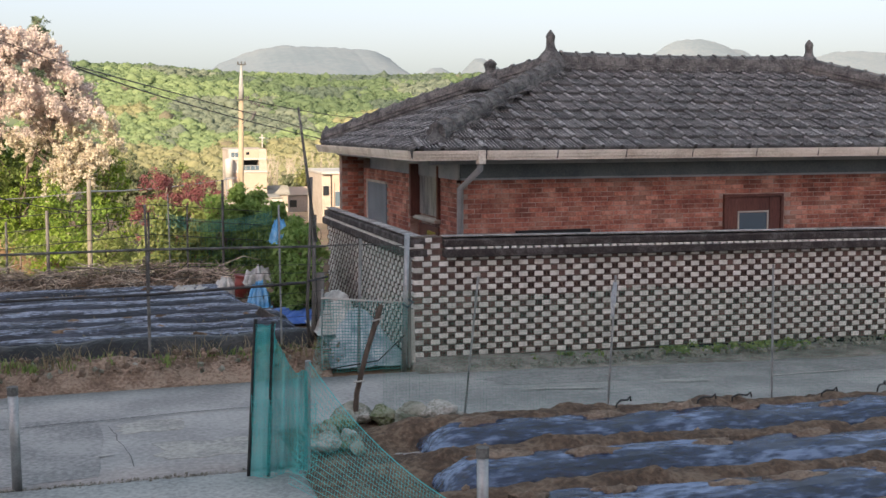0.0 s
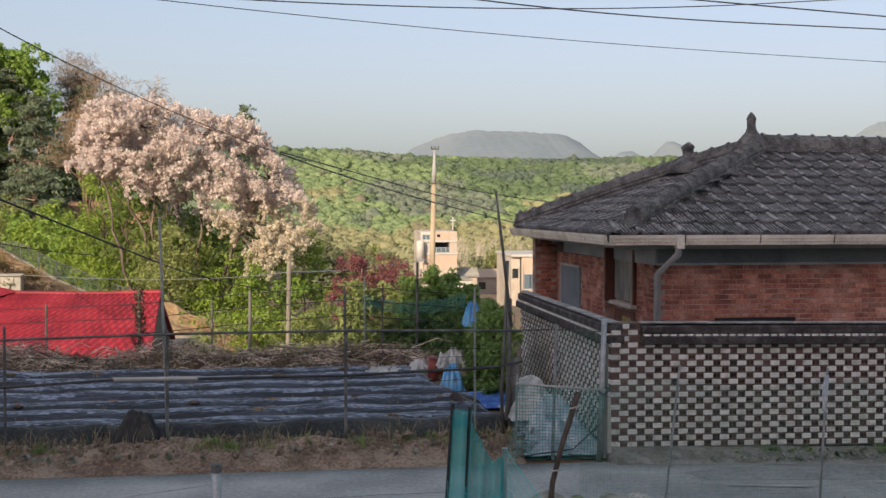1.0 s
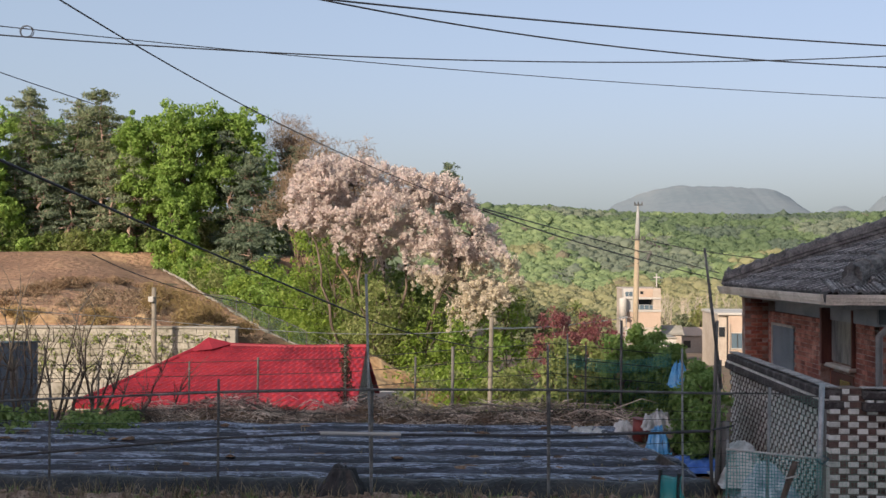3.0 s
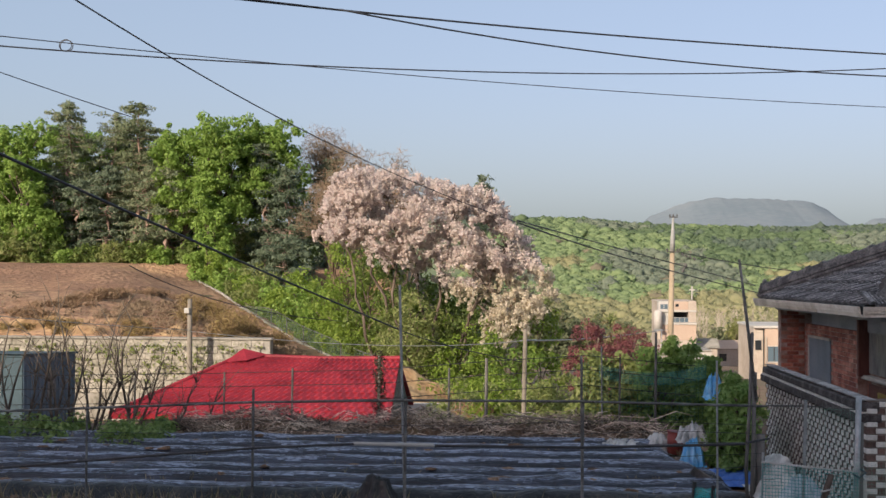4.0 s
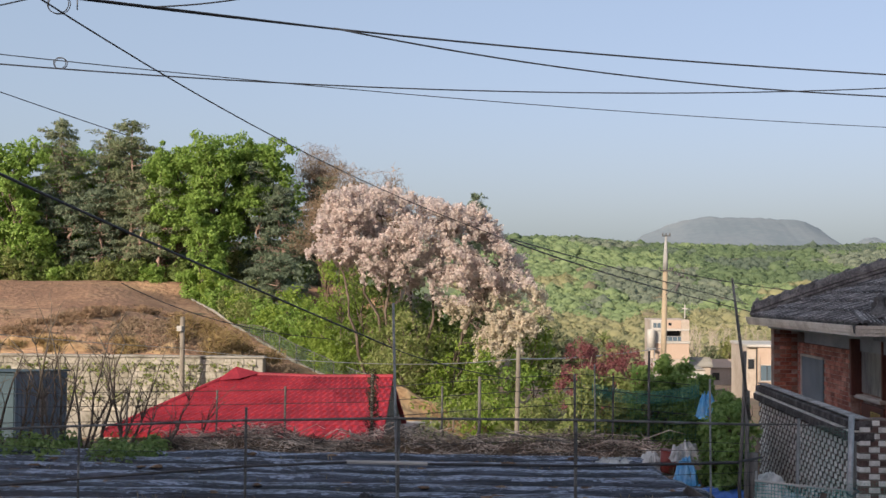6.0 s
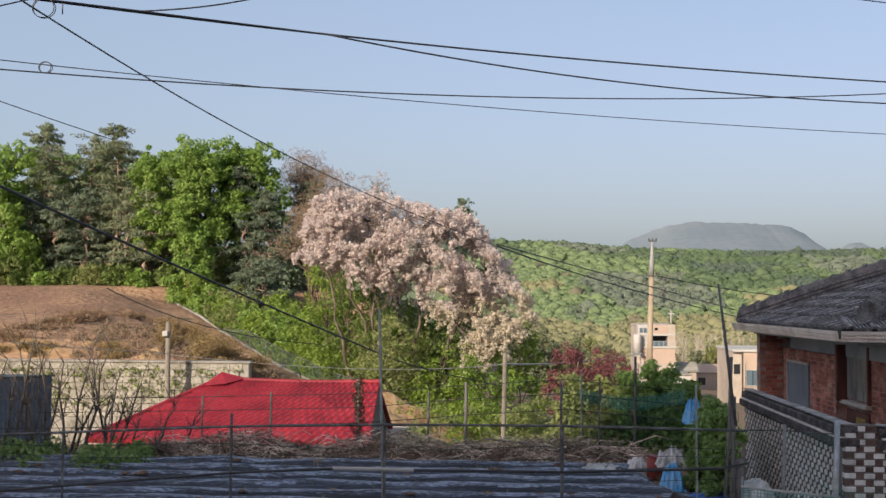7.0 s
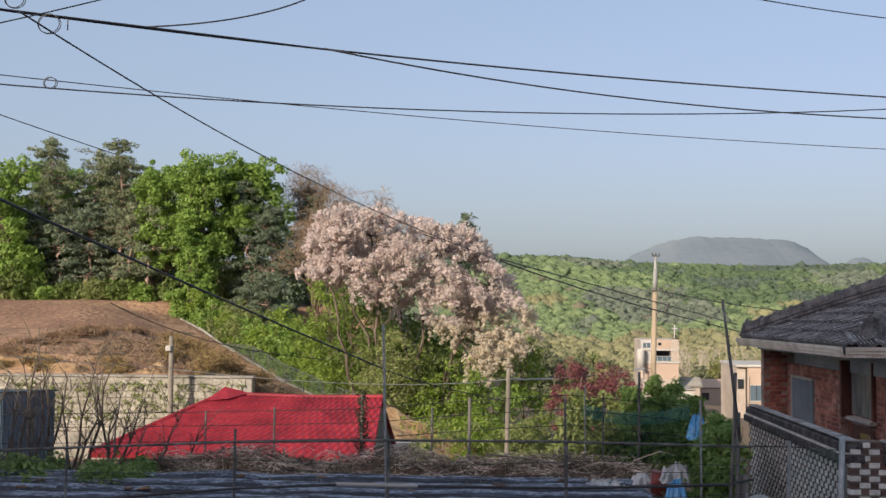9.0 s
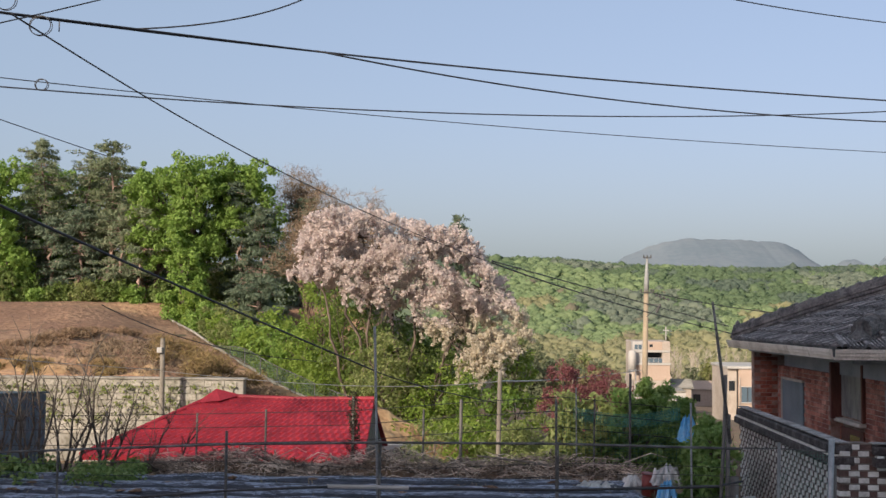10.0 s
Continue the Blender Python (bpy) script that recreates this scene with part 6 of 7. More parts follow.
def net(name, f, nu, nv, lu, lv, mat, parent, label=""):
    """A hanging net: f(u, v) gives its places, u and v from 0 to 1; lu and lv are its lengths in metres."""
    ob = mesh_from(name, [f(i / nu, j / nv) for j in range(nv + 1) for i in range(nu + 1)], [(j * (nu + 1) + i, j * (nu + 1) + i + 1, (j + 1) * (nu + 1) + i + 1, (j + 1) * (nu + 1) + i) for j in range(nv) for i in range(nu)], mat, parent, label, True)
    layer = ob.data.uv_layers.new(name="net")
    for lp in ob.data.loops:
        k = lp.vertex_index
        layer.data[lp.index].uv = ((k % (nu + 1)) / nu * lu, (k // (nu + 1)) / nv * lv)
    return ob


M_net_bank = net_mat("bank_fence_net", (0.09, 0.13, 0.12), 0.1, 0.008, 0.07)
be = thing("bank_fence", "low green mesh fence along the edge of the bank", "fence")
def on_edge(u, off=0.0):
    y = 70.2 - 24.2 * u
    x = float(np.interp(y, EDGE_Y, EDGE_X)) + off
    return x, y, ground_z(x, y)


def mesh_height(y):
    return 0.08 + 0.8 * step(61, 56, y)


for k in range(8):
    x, y, z = on_edge(0.5 + k * 0.07)
    part("post", tubed([(x, y, z - 0.2), (x, y, z + mesh_height(y))], 0.022, 6), M_rust, be)
net("mesh", lambda u, v: (on_edge(0.4 + 0.6 * u)[0], on_edge(0.4 + 0.6 * u)[1], on_edge(0.4 + 0.6 * u)[2] + 0.02 + mesh_height(on_edge(0.4 + 0.6 * u)[1]) * v), 40, 3, 18, 0.85, M_net_bank, be)
rail_ = [on_edge(0.4 + 0.03 * k) for k in range(21)]
part("top_rail", tubed([(x, y, z + mesh_height(y)) for x, y, z in rail_], 0.016, 6), M_rust, be, "thin grey top rail", True)
kb = bmesh.new()
for k in range(31):
    a, b2 = on_edge(k / 32, 0.1), on_edge((k + 1) / 32, 0.1)
    tube(kb, [(a[0], a[1], a[2] + 0.05), (b2[0], b2[1], b2[2] + 0.05)], 0.07, 6)
tagged(part("kerb", kb, M_retain), "pale concrete drain edge running down the bank", "kerb", kind="structure")
rs = random.Random(77)
C_, R_ = [], []
for k in range(420):
    x, y = (rs.uniform(-34, -9), rs.uniform(44.6, 52)) if k % 3 == 0 else (rs.uniform(-17, -9), rs.uniform(44.6, 51))
    if x < np.interp(y, EDGE_Y, EDGE_X) - 0.5:
        C_.append((x, y, ground_z(x, y) + 0.15))
        R_.append(rs.uniform(0.15, 0.5))
tagged(leaf_cloud("dry_scrub", C_, R_, 40, 0.16, M_twig, None, 12, flat=1.5, aspect=5), "dry brown scrub over the cut bank", "scrub", kind="stuff")
# vines and moss hanging down the retaining wall
C_, R_ = [], []
for k in range(190):
    x = rs.uniform(-24, -9.6)
    C_.append((x, 43.85, -0.3 - 1.6 * rs.random() ** 1.5))
    R_.append(rs.uniform(0.1, 0.4))
tagged(leaf_cloud("wall_creeper", C_, R_, 16, 0.12, M_olive, None, 13, squash=0.6), "sparse creeper hanging on the retaining wall", "creeper", kind="stuff")

# bare slope beside the red-roofed house
tagged(sheet("bare_slope", -5.2, -1.0, 36.6, 42.5, 22, 30, lambda x, y: -3.1 + 0.32 * (y - 36.6) - 0.42 * (x + 3.6) + 0.16 * fbm(x, y, 1.1, 4, 3), M_cut, depth=0.8), "bare tan earth slope beside the red-roofed house", "slope", kind="structure")
lw = thing("low_block_wall", "low pale concrete wall below the bare slope", "wall")
part("concrete", boxed(-3.6, -2.3, 36.6, 36.8, -3.6, -1.55, 0.03), M_offwhite, lw)
# dry shrubs on the cut bank
M_dry = leaf_mat("dry_brown_leaves", [(0.18, 0.12, 0.06), (0.26, 0.18, 0.085), (0.33, 0.24, 0.11), (0.24, 0.2, 0.075)], 0.2, 0.9)
M_drydark = leaf_mat("dark_dry_twigs", [(0.15, 0.095, 0.06), (0.21, 0.14, 0.085), (0.27, 0.19, 0.115)], 0.0, 0.9)
rd = random.Random(31)


def dry_shrub(x, y, h, s, mat, seed, label):
    z0 = ground_z(x, y)
    t = thing("dry_shrub", label, "shrub", "dry shrubs on the bank", at=(x, y, z0))
    bm = bmesh.new()
    C, R = [], []
    for k in range(14):
        a, r = rd.uniform(0, 6.28), s * rd.uniform(0.2, 1)
        tip = Vector((r * math.cos(a), r * math.sin(a), h * rd.uniform(0.45, 1)))
        limbed(bm, (r * 0.15 * math.cos(a), r * 0.15 * math.sin(a), 0), tip, 0.02, 0.006, seed * 20 + k, 4)
        for f in (0.4, 0.7, 0.95):
            C.append(Vector((0, 0, 0)).lerp(tip, f))
            R.append(rd.uniform(0.15, 0.32))
    part("stem", bm, M_twigbark, t)
    leaf_cloud("crown", C, R, 22, 0.26, mat, t, seed, flat=1.5, aspect=14, label="fine dry twigs and withered leaves")


for k in range(42):
    lean = k % 3
    if lean == 0:
        x = rd.uniform(-20.6, -16.8)
        y = 48.5 + max(0, x + 19.6) * 3.2 + rd.uniform(-2.2, 2.2)
        dry_shrub(x, y, rd.uniform(0.15, 0.4), rd.uniform(0.5, 1.0), M_drydark, 900 + k, "dark brown leafless shrub on the bare bank")
    elif lean == 1:
        x = rd.uniform(-14.2, -9.6)
        y = rd.uniform(45.0, 50.5)
        dry_shrub(x, y, rd.uniform(0.6, 1.4), rd.uniform(0.5, 1.0), M_dry, 900 + k, "dry ochre shrub on the bank above the wall")
    else:
        x = rd.uniform(-23, -10)
        dry_shrub(x, 44.9 + rd.uniform(0, 0.8), rd.uniform(0.2, 0.45), rd.uniform(0.3, 0.6), M_dry, 900 + k, "dry ochre shrub on the bank above the wall")

# ---- field fence ----
M_hose = surf("black_hose", [(0.015, 0.015, 0.016), (0.035, 0.035, 0.035)], 8, 0.5, 0.1, 40)
M_oldwood = surf("old_grey_wood", [(0.08, 0.075, 0.068), (0.15, 0.14, 0.128), (0.22, 0.21, 0.19)], 4, 0.9, 0.6, 40, stretch=(1, 1, 0.15))
ff = thing("field_fence", "makeshift field fence of thin pipes, a rail and a black hose", "fence")
part("rail", tubed([(-8.5, 12.22, 1.0), (-5.6, 12.2, 1.165), (-2.83, 12.2, 1.297), (-1.24, 12.2, 1.335), (0.58, 12.2, 1.345), (2.42, 12.2, 1.32)], 0.013, 8), M_rust, ff, "long weathered top rail", True)
for x, z, r in ((-2.835, 1.43, 0.019), (-1.245, 1.36, 0.02), (0.57, 1.36, 0.02), (-4.6, 1.25, 0.018), (-6.4, 1.2, 0.02)):
    part("post", tubed([(x, 12.22, 0.0), (x + 0.005, 12.22, z)], r * 0.75, 8), M_rust, ff)
part("post", tubed([(-1.24, 12.245, 0.0), (-1.31, 12.245, 2.52)], 0.014, 8), M_galv, ff, "tall galvanised pipe")
part("post", tubed([(0.57, 12.245, 0.0), (0.56, 12.245, 1.8)], 0.012, 8), M_rust, ff)
part("hose", tubed(wobble([(-8.5, 12.18, 0.36), (-5.6, 12.18, 0.57), (-4.2, 12.18, 0.71), (-2.83, 12.18, 0.823), (-1.77, 12.18, 0.886)], 0.01, 1), 0.014, 6), M_hose, ff, "slack black hose")
part("white_pipe", tubed([(-1.78, 12.18, 0.887), (-0.94, 12.18, 0.882)], 0.02, 8), M_offwhite, ff, "white plastic pipe length")
part("hose", tubed(wobble([(-0.94, 12.18, 0.882), (0.59, 12.18, 0.878), (1.59, 12.18, 0.915), (2.2, 12.18, 0.945)], 0.006, 2), 0.015, 6), M_hose, ff)
for k in range(6):
    rr_ = random.Random(k)
    p_ = [(-8.5 + 11 * i / 14, 12.21, 0.6 + 0.11 * k + 0.03 * math.sin(i * 1.3 + k) - 0.06 * math.sin(i / 14 * 3.14)) for i in range(15)]
    part("twine", tubed(p_, 0.003, 3), M_hose, ff)
# the bundle of poles at the field corner
pb = thing("corner_poles", "upright grey poles tied together at the field corner", "pole")
part("pole", tubed([(2.27, 12.4, 0.1), (2.25, 12.4, 0.66), (2.29, 12.4, 1.4), (2.31, 12.4, 2.05)], 0.018, 8), M_oldwood, pb, smooth=True)
part("pole", tubed([(2.35, 12.38, 1.35), (2.26, 12.4, 2.15), (2.18, 12.4, 2.8)], [0.02, 0.018, 0.013], 6), M_rust, pb, "thin dark leaning stick", True)
part("pole", tubed([(2.36, 12.6, 0.1), (2.37, 12.6, 1.55)], [0.026, 0.02], 8), M_oldwood, pb, smooth=True)
part("stump", tubed([(2.43, 12.62, 0.1), (2.44, 12.62, 0.98)], [0.05, 0.045], 8), M_oldwood, pb, "short thick grey post", True)
part("pole", tubed([(2.33, 12.55, 0.1), (2.44, 12.9, 1.6)], 0.02, 6), M_rust, pb)
part("tie", tubed([(2.24, 12.33, 0.93), (2.5, 12.5, 0.95)], 0.012, 6), M_hose, pb)
for k, (x, y, z) in enumerate(((1.98, 12.5, 1.75), (1.2, 18.4, 1.5))):
    th_ = thing("garden_stake", "thin grey stake standing in the field", "stake", "garden stakes")
    part("rod", tubed([(x, y, 0.1), (x - 0.01, y, z)], 0.011, 6), M_galv, th_)

# ---- netted gate beside the wall ----
M_net_teal = net_mat("teal_garden_net", (0.03, 0.24, 0.22), 0.032, 0.005, 0.0)
M_net_bright = net_mat("turquoise_net", (0.03, 0.42, 0.42), 0.014, 0.0045, 0.2)
M_net_dark = net_mat("dark_green_net", (0.1, 0.25, 0.19), 0.03, 0.0012, 0.09)
M_net_strand = net_mat("turquoise_strand_net", (0.06, 0.42, 0.4), 0.042, 0.004, 0.02)
gt = thing("netted_gate", "pipe frame with teal garden netting beside the wall", "gate")
part("post", tubed([(3.19, 11.88, -0.05), (3.235, 11.88, 1.46)], 0.03, 10), M_galv, gt, "galvanised corner pipe", True)
part("post", tubed([(3.27, 11.95, 0.0), (3.28, 11.95, 1.2)], 0.022, 8), M_oldwood, gt)
part("post", tubed([(2.70, 11.9, 0.0), (2.73, 11.9, 1.42)], 0.017, 8), M_galv, gt)
part("post", tubed([(2.305, 11.9, 0.0), (2.318, 11.9, 0.9)], 0.012, 8), M_galv, gt)
part("bar", tubed([(2.3, 11.88, 0.81), (2.75, 11.88, 0.765), (3.25, 11.88, 0.72)], 0.014, 8), M_offwhite, gt, "pale horizontal bar")
part("bar", tubed([(2.3, 11.9, 1.36), (2.75, 11.9, 1.36), (3.24, 11.9, 1.33)], 0.008, 6), M_rust, gt)
net("netting", lambda u, v: (2.3 + 0.93 * u, 11.86 + 0.02 * math.sin(u * 20 + v * 5), 0.02 + v * (0.79 - 0.08 * u)), 20, 10, 0.95, 0.75, M_net_teal, gt, "teal garden net")
net("netting", lambda u, v: (2.74 + 0.5 * u, 11.9, 0.78 + v * 0.56), 8, 6, 0.5, 0.55, M_net_dark, gt)
part("tie", tubed([(3.16, 11.84, 0.72), (3.22, 11.82, 0.68), (3.29, 11.84, 0.73), (3.24, 11.88, 0.76)], 0.01, 6), M_shed_l, gt, "pale blue tie")
part("tie", tubed([(2.35, 11.84, 0.06), (2.9, 11.84, 0.12), (3.2, 11.86, 0.38)], 0.007, 5), M_hose, gt)
bar_post = thing("wooden_post", "yellowish old board leaning at the wall corner", "post")
part("board", tubed([(3.33, 12.0, -0.02), (3.32, 12.02, 0.62)], 0.03, 6), M_pale, bar_post)


def heap(name, x0, x1, y0, y1, z, h, mat, label, category, seed, nx=36, ny=26, folds=0.06, parent=None, power=2.2, lean=0.0):
    """A cloth or film thrown over a heap, with folds and an uneven hem."""
    v = []
    for j in range(ny + 1):
        for i in range(nx + 1):
            u, w = -1 + 2 * i / nx, -1 + 2 * j / ny
            rr = min(1.0, (abs(u) ** power + abs(w) ** power) ** (1 / power))
            a = math.atan2(w, u)
            hh = h * (1 - rr ** 1.7) * (1 + 0.35 * noise.noise((u * 1.5 + seed, w * 1.5, 0)))
            hh *= 1 - lean * (u + 1) / 2
            hh += folds * (1 - (1 - rr) ** 2) * math.sin(a * 9 + seed + 3 * noise.noise((u * 2, w * 2, seed))) * (0.3 + 0.7 * rr) * (1 - rr ** 8)
            hh += folds * 0.5 * noise.noise((u * 6, w * 6, seed))
            s = 1 + 0.12 * noise.noise((math.cos(a) * 2 + seed, math.sin(a) * 2, 1)) * rr
            v.append(((x0 + x1) / 2 + u * s * (x1 - x0) / 2, (y0 + y1) / 2 + w * s * (y1 - y0) / 2, z + max(hh, 0.004)))
    f = [(j * (nx + 1) + i, j * (nx + 1) + i + 1, (j + 1) * (nx + 1) + i + 1, (j + 1) * (nx + 1) + i) for j in range(ny) for i in range(nx)]
    ob = mesh_from(name, v, f, mat, parent, "" if parent is None else label, True)
    return tagged(ob, label, category) if parent is None else ob


M_tarp = surf("silver_blue_tarp", [(0.22, 0.27, 0.31), (0.4, 0.45, 0.49), (0.56, 0.59, 0.6)], 5, 0.45, 1.0, 14, dist=0.06, grain=0.35)
M_blue_tarp = surf("blue_tarp", [(0.03, 0.09, 0.34), (0.05, 0.14, 0.45), (0.1, 0.2, 0.5)], 3, 0.45, 0.7, 12, dist=0.05)
M_blue_bag = surf("light_blue_bag", [(0.06, 0.28, 0.55), (0.12, 0.4, 0.68), (0.25, 0.5, 0.72)], 5, 0.35, 0.9, 14, dist=0.05)
M_white_bag = surf("dirty_white_bag", [(0.3, 0.3, 0.28), (0.48, 0.48, 0.45), (0.6, 0.6, 0.57)], 6, 0.45, 0.9, 14, dist=0.05)
M_red_plastic = surf("red_brown_plastic", [(0.17, 0.03, 0.024), (0.24, 0.045, 0.034)], 4, 0.5, 0.1, 30)
th_ = thing("covered_heap", "heap under a silver-blue tarpaulin beside the wall", "tarp heap")
heap("tarp", 2.34, 3.38, 11.96, 13.6, 0.03, 0.8, M_tarp, "crumpled silver-blue tarpaulin", "", 3.0, 70, 60, 0.05, th_, 3.0, 0.75)
heap("cloth", 2.36, 2.9, 12.3, 13.2, 0.34, 0.42, M_white_bag, "dirty white cloth", "", 8.0, 40, 30, 0.05, th_)
heap("blue_tarp", 2.2, 3.05, 14.0, 15.2, 0.17, 0.09, M_blue_tarp, "flat crumpled blue tarp on the soil", "tarp", 5.0, folds=0.04)
heap("white_bag", 0.95, 1.7, 16.2, 16.8, 0.16, 0.15, M_white_bag, "crumpled dirty white plastic bag", "bag", 6.0, folds=0.09)
heap("white_bag", 1.65, 2.05, 16.35, 16.85, 0.16, 0.24, M_white_bag, "crumpled dirty white plastic bag", "bag", 7.0, folds=0.1)
heap("grey_bag", 2.02, 2.42, 15.75, 16.15, 0.4, 0.22, M_white_bag, "grey plastic bag heaped on top of the rubbish", "bag", 8.5, folds=0.12, power=4.0)
heap("blue_bag", 2.02, 2.32, 15.35, 15.75, 0.16, 0.3, M_blue_bag, "bright blue plastic sack", "bag", 9.5, folds=0.13, power=5.0)
heap("blue_sheet", 2.8, 3.12, 18.55, 18.95, 0.66, 0.4, M_blue_bag, "bright blue plastic sheet caught in the shrubs", "sheet", 4.5, folds=0.1, power=4.0)
bk = thing("red_tub", "red-brown plastic tub among the rubbish", "tub")
part("body", tubed([(2.05, 16.45, 0.16), (2.07, 16.45, 0.3), (2.1, 16.45, 0.44)], [0.1, 0.12, 0.145], 20), M_red_plastic, bk, smooth=True)
part("rim", tubed([(2.1, 16.45, 0.44), (2.103, 16.45, 0.462)], 0.153, 20), M_red_plastic, bk)
bd = thing("brown_board", "brown weathered board lying by the field corner", "board")
bm = boxed(-0.18, 0.18, -0.015, 0.015, -0.05, 0.05, 0.006)
bmesh.ops.transform(bm, matrix=pose(2.02, 13.6, 0.34, 20, 32, 10), verts=bm.verts)
part("plank", bm, M_oldwood, bd)
heap("crumpled_film", -1.85, -1.3, 12.2, 12.6, 0.18, 0.34, M_film_dull, "crumpled heap of black mulch film", "film heap", 2.5, folds=0.08)

# ---- net fence of the near garden ----
nf = thing("garden_net_fence", "turquoise net slung between dark stakes and a grey pipe", "fence")
for a, b_ in (((1.095, 8.6, -0.03), (1.17, 8.6, 1.2)), ((1.235, 8.55, -0.03), (1.297, 8.58, 1.18))):
    part("stake", tubed([a, b_], 0.015, 8), M_hose, nf, "dark stake")
part("pipe", tubed([(1.545, 8.6, -0.05), (1.56, 8.6, 0.86)], 0.024, 10), M_galv, nf, "grey pipe")
net("netting", lambda u, v: (1.1 + 0.07 * v + 0.14 * u, 8.58 - 0.03 * u + 0.03 * math.sin(u * 9) - 0.05 * (1 - v), 0.02 + 1.14 * v), 12, 16, 0.2, 1.15, M_net_bright, nf, "bunched turquoise net")
net("netting", lambda u, v: (1.25 + 0.045 * v + (0.29 - 0.04 * v) * u, 8.56 + 0.05 * math.sin(u * 16), 0.02 + (1.13 - 0.36 * min(1, u * 1.6) ** 0.7) * v), 24, 16, 0.45, 1.1, M_net_bright, nf)
net("netting", lambda u, v: (1.12 + 0.5 * u, 8.5 + 0.05 * math.sin(u * 12 + 2), 0.02 + (0.62 - 0.1 * u) * v), 24, 8, 0.7, 0.6, M_net_strand, nf)


def sling(u):
    """Top edge of the slack net from the grey pipe down to the near post."""
    return Vector((1.56, 8.6, 0.86)).lerp(Vector((2.2, 6.46, 0.3)), u) - Vector((0, 0, 0.6 * u * (1 - u)))


net("netting", lambda u, v: tuple(Vector((sling(u).x - 0.22 * (1 - v) * (1 - u * 0.5), sling(u).y - 0.35 * (1 - v), 0.03 + max(0.02, sling(u).z - 0.03) * v))), 30, 14, 2.6, 0.75, M_net_strand, nf, "slack turquoise net")
part("cord", tubed([sling(i / 16) for i in range(17)], 0.004, 4), M_net_bright, nf)
net("netting", lambda u, v: tuple(Vector((1.56, 8.6, 0.84)).lerp(Vector((2.3, 11.88, 0.8)), u) + Vector((0, 0, -0.7 * u * (1 - u) - (1 - v) * (0.8 - 0.75 * u * (1 - u))))), 24, 12, 3.3, 0.75, M_net_strand, nf)
for k, (x, y, h) in enumerate(((-0.558, 8.76, 0.755), (2.22, 6.45, 0.715))):
    pp = thing("pipe_post", "short galvanised pipe post at the lane edge", "post", "pipe posts")
    part("pipe", tubed([(x + 0.005, y, -0.05), (x, y, h)], 0.036, 14), M_galv, pp, smooth=True)
    part("cap", tubed([(x, y, h - 0.05), (x, y, h + 0.012)], 0.04, 14), M_rust, pp, "dark cap")
wr = thing("slack_wire", "thin slack wire between the pipe posts", "wire")
part("wire", tubed([(-4, 8.8, 0.55), (-2.2, 8.78, 0.42), (-0.56, 8.76, 0.62)], 0.004, 4), M_galv, wr)
st = thing("branch_post", "dark crooked branch used as a fence post", "post")
part("branch", tubed([(2.17, 9.78, -0.05), (2.2, 9.77, 0.3), (2.28, 9.77, 0.62), (2.4, 9.79, 0.98), (2.43, 9.8, 1.06)], [0.027, 0.024, 0.024, 0.027, 0.025], 8), M_bark, st, smooth=True)
part("tie", tubed([(2.33, 9.74, 0.93), (2.43, 9.75, 0.95), (2.44, 9.83, 0.96)], 0.008, 5), M_offwhite, st, "pale twine")
part("tie", tubed([(2.17, 9.74, 0.4), (2.27, 9.74, 0.41)], 0.008, 5), M_offwhite, st)
rods = thing("rod_fence", "row of thin steel rods holding a fine dark green net", "fence")
for k, (a, b_) in enumerate((((3.232, 9.9, -0.02), (3.36, 9.9, 1.26)), ((4.60, 9.77, -0.04), (4.66, 9.77, 1.235)), ((6.34, 9.74, -0.08), (6.31, 9.74, 1.28)), ((8.0, 9.75, -0.13), (8.03, 9.75, 1.2)), ((9.7, 9.75, -0.18), (9.68, 9.75, 1.15)))):
    part("rod", tubed([a, b_], 0.011, 8), M_galv, rods)
part("wrap", tubed([(4.633, 9.77, 0.85), (4.64, 9.77, 1.0), (4.655, 9.77, 1.17)], [0.02, 0.028, 0.02], 8), M_tarp, rods, "pale blue plastic wrapped round a rod")
net("netting", lambda u, v: (2.45 + 7.4 * u, 9.82 - 0.03 * math.sin(u * 9) + 0.01 * math.sin(u * 60), lane(2.45 + 7.4 * u) + 0.03 + (1.1 + 0.03 * math.sin(u * 23)) * v), 60, 10, 7.4, 1.1, M_net_dark, rods, "fine dark green net")

# mossy stones and sandbags at the garden's corner
M_stone = surf("mossy_stone", [(0.12, 0.13, 0.09), (0.25, 0.25, 0.2), (0.36, 0.35, 0.3)], 4, 0.9, 0.8, 25, dist=0.03)
M_mossy = surf("moss_on_stone", [(0.09, 0.12, 0.055), (0.16, 0.19, 0.1), (0.27, 0.28, 0.2)], 9, 0.95, 0.9, 40, dist=0.03, grain=0.5)
M_pale_stone = surf("pale_broken_stone", [(0.24, 0.24, 0.2), (0.38, 0.37, 0.33), (0.48, 0.46, 0.42)], 9, 0.92, 0.8, 40, dist=0.02, grain=0.5)
rs = random.Random(5)
STONES = [(2.2, 9.84, 0.12), (2.42, 9.72, 0.11), (2.66, 9.66, 0.12), (2.9, 9.6, 0.13), (2.55, 9.5, 0.09), (1.95, 9.45, 0.11), (1.8, 9.2, 0.12), (1.72, 8.95, 0.11), (2.05, 9.65, 0.1)]
STONES += [(2.1 + 0.09 * k + rs.uniform(-0.05, 0.05), 9.86 - 0.03 * k + rs.uniform(-0.1, 0.06), rs.uniform(0.04, 0.085)) for k in range(11)] + [(1.66 + rs.uniform(0, 0.35), 8.85 + 0.1 * k, rs.uniform(0.04, 0.08)) for k in range(7)]
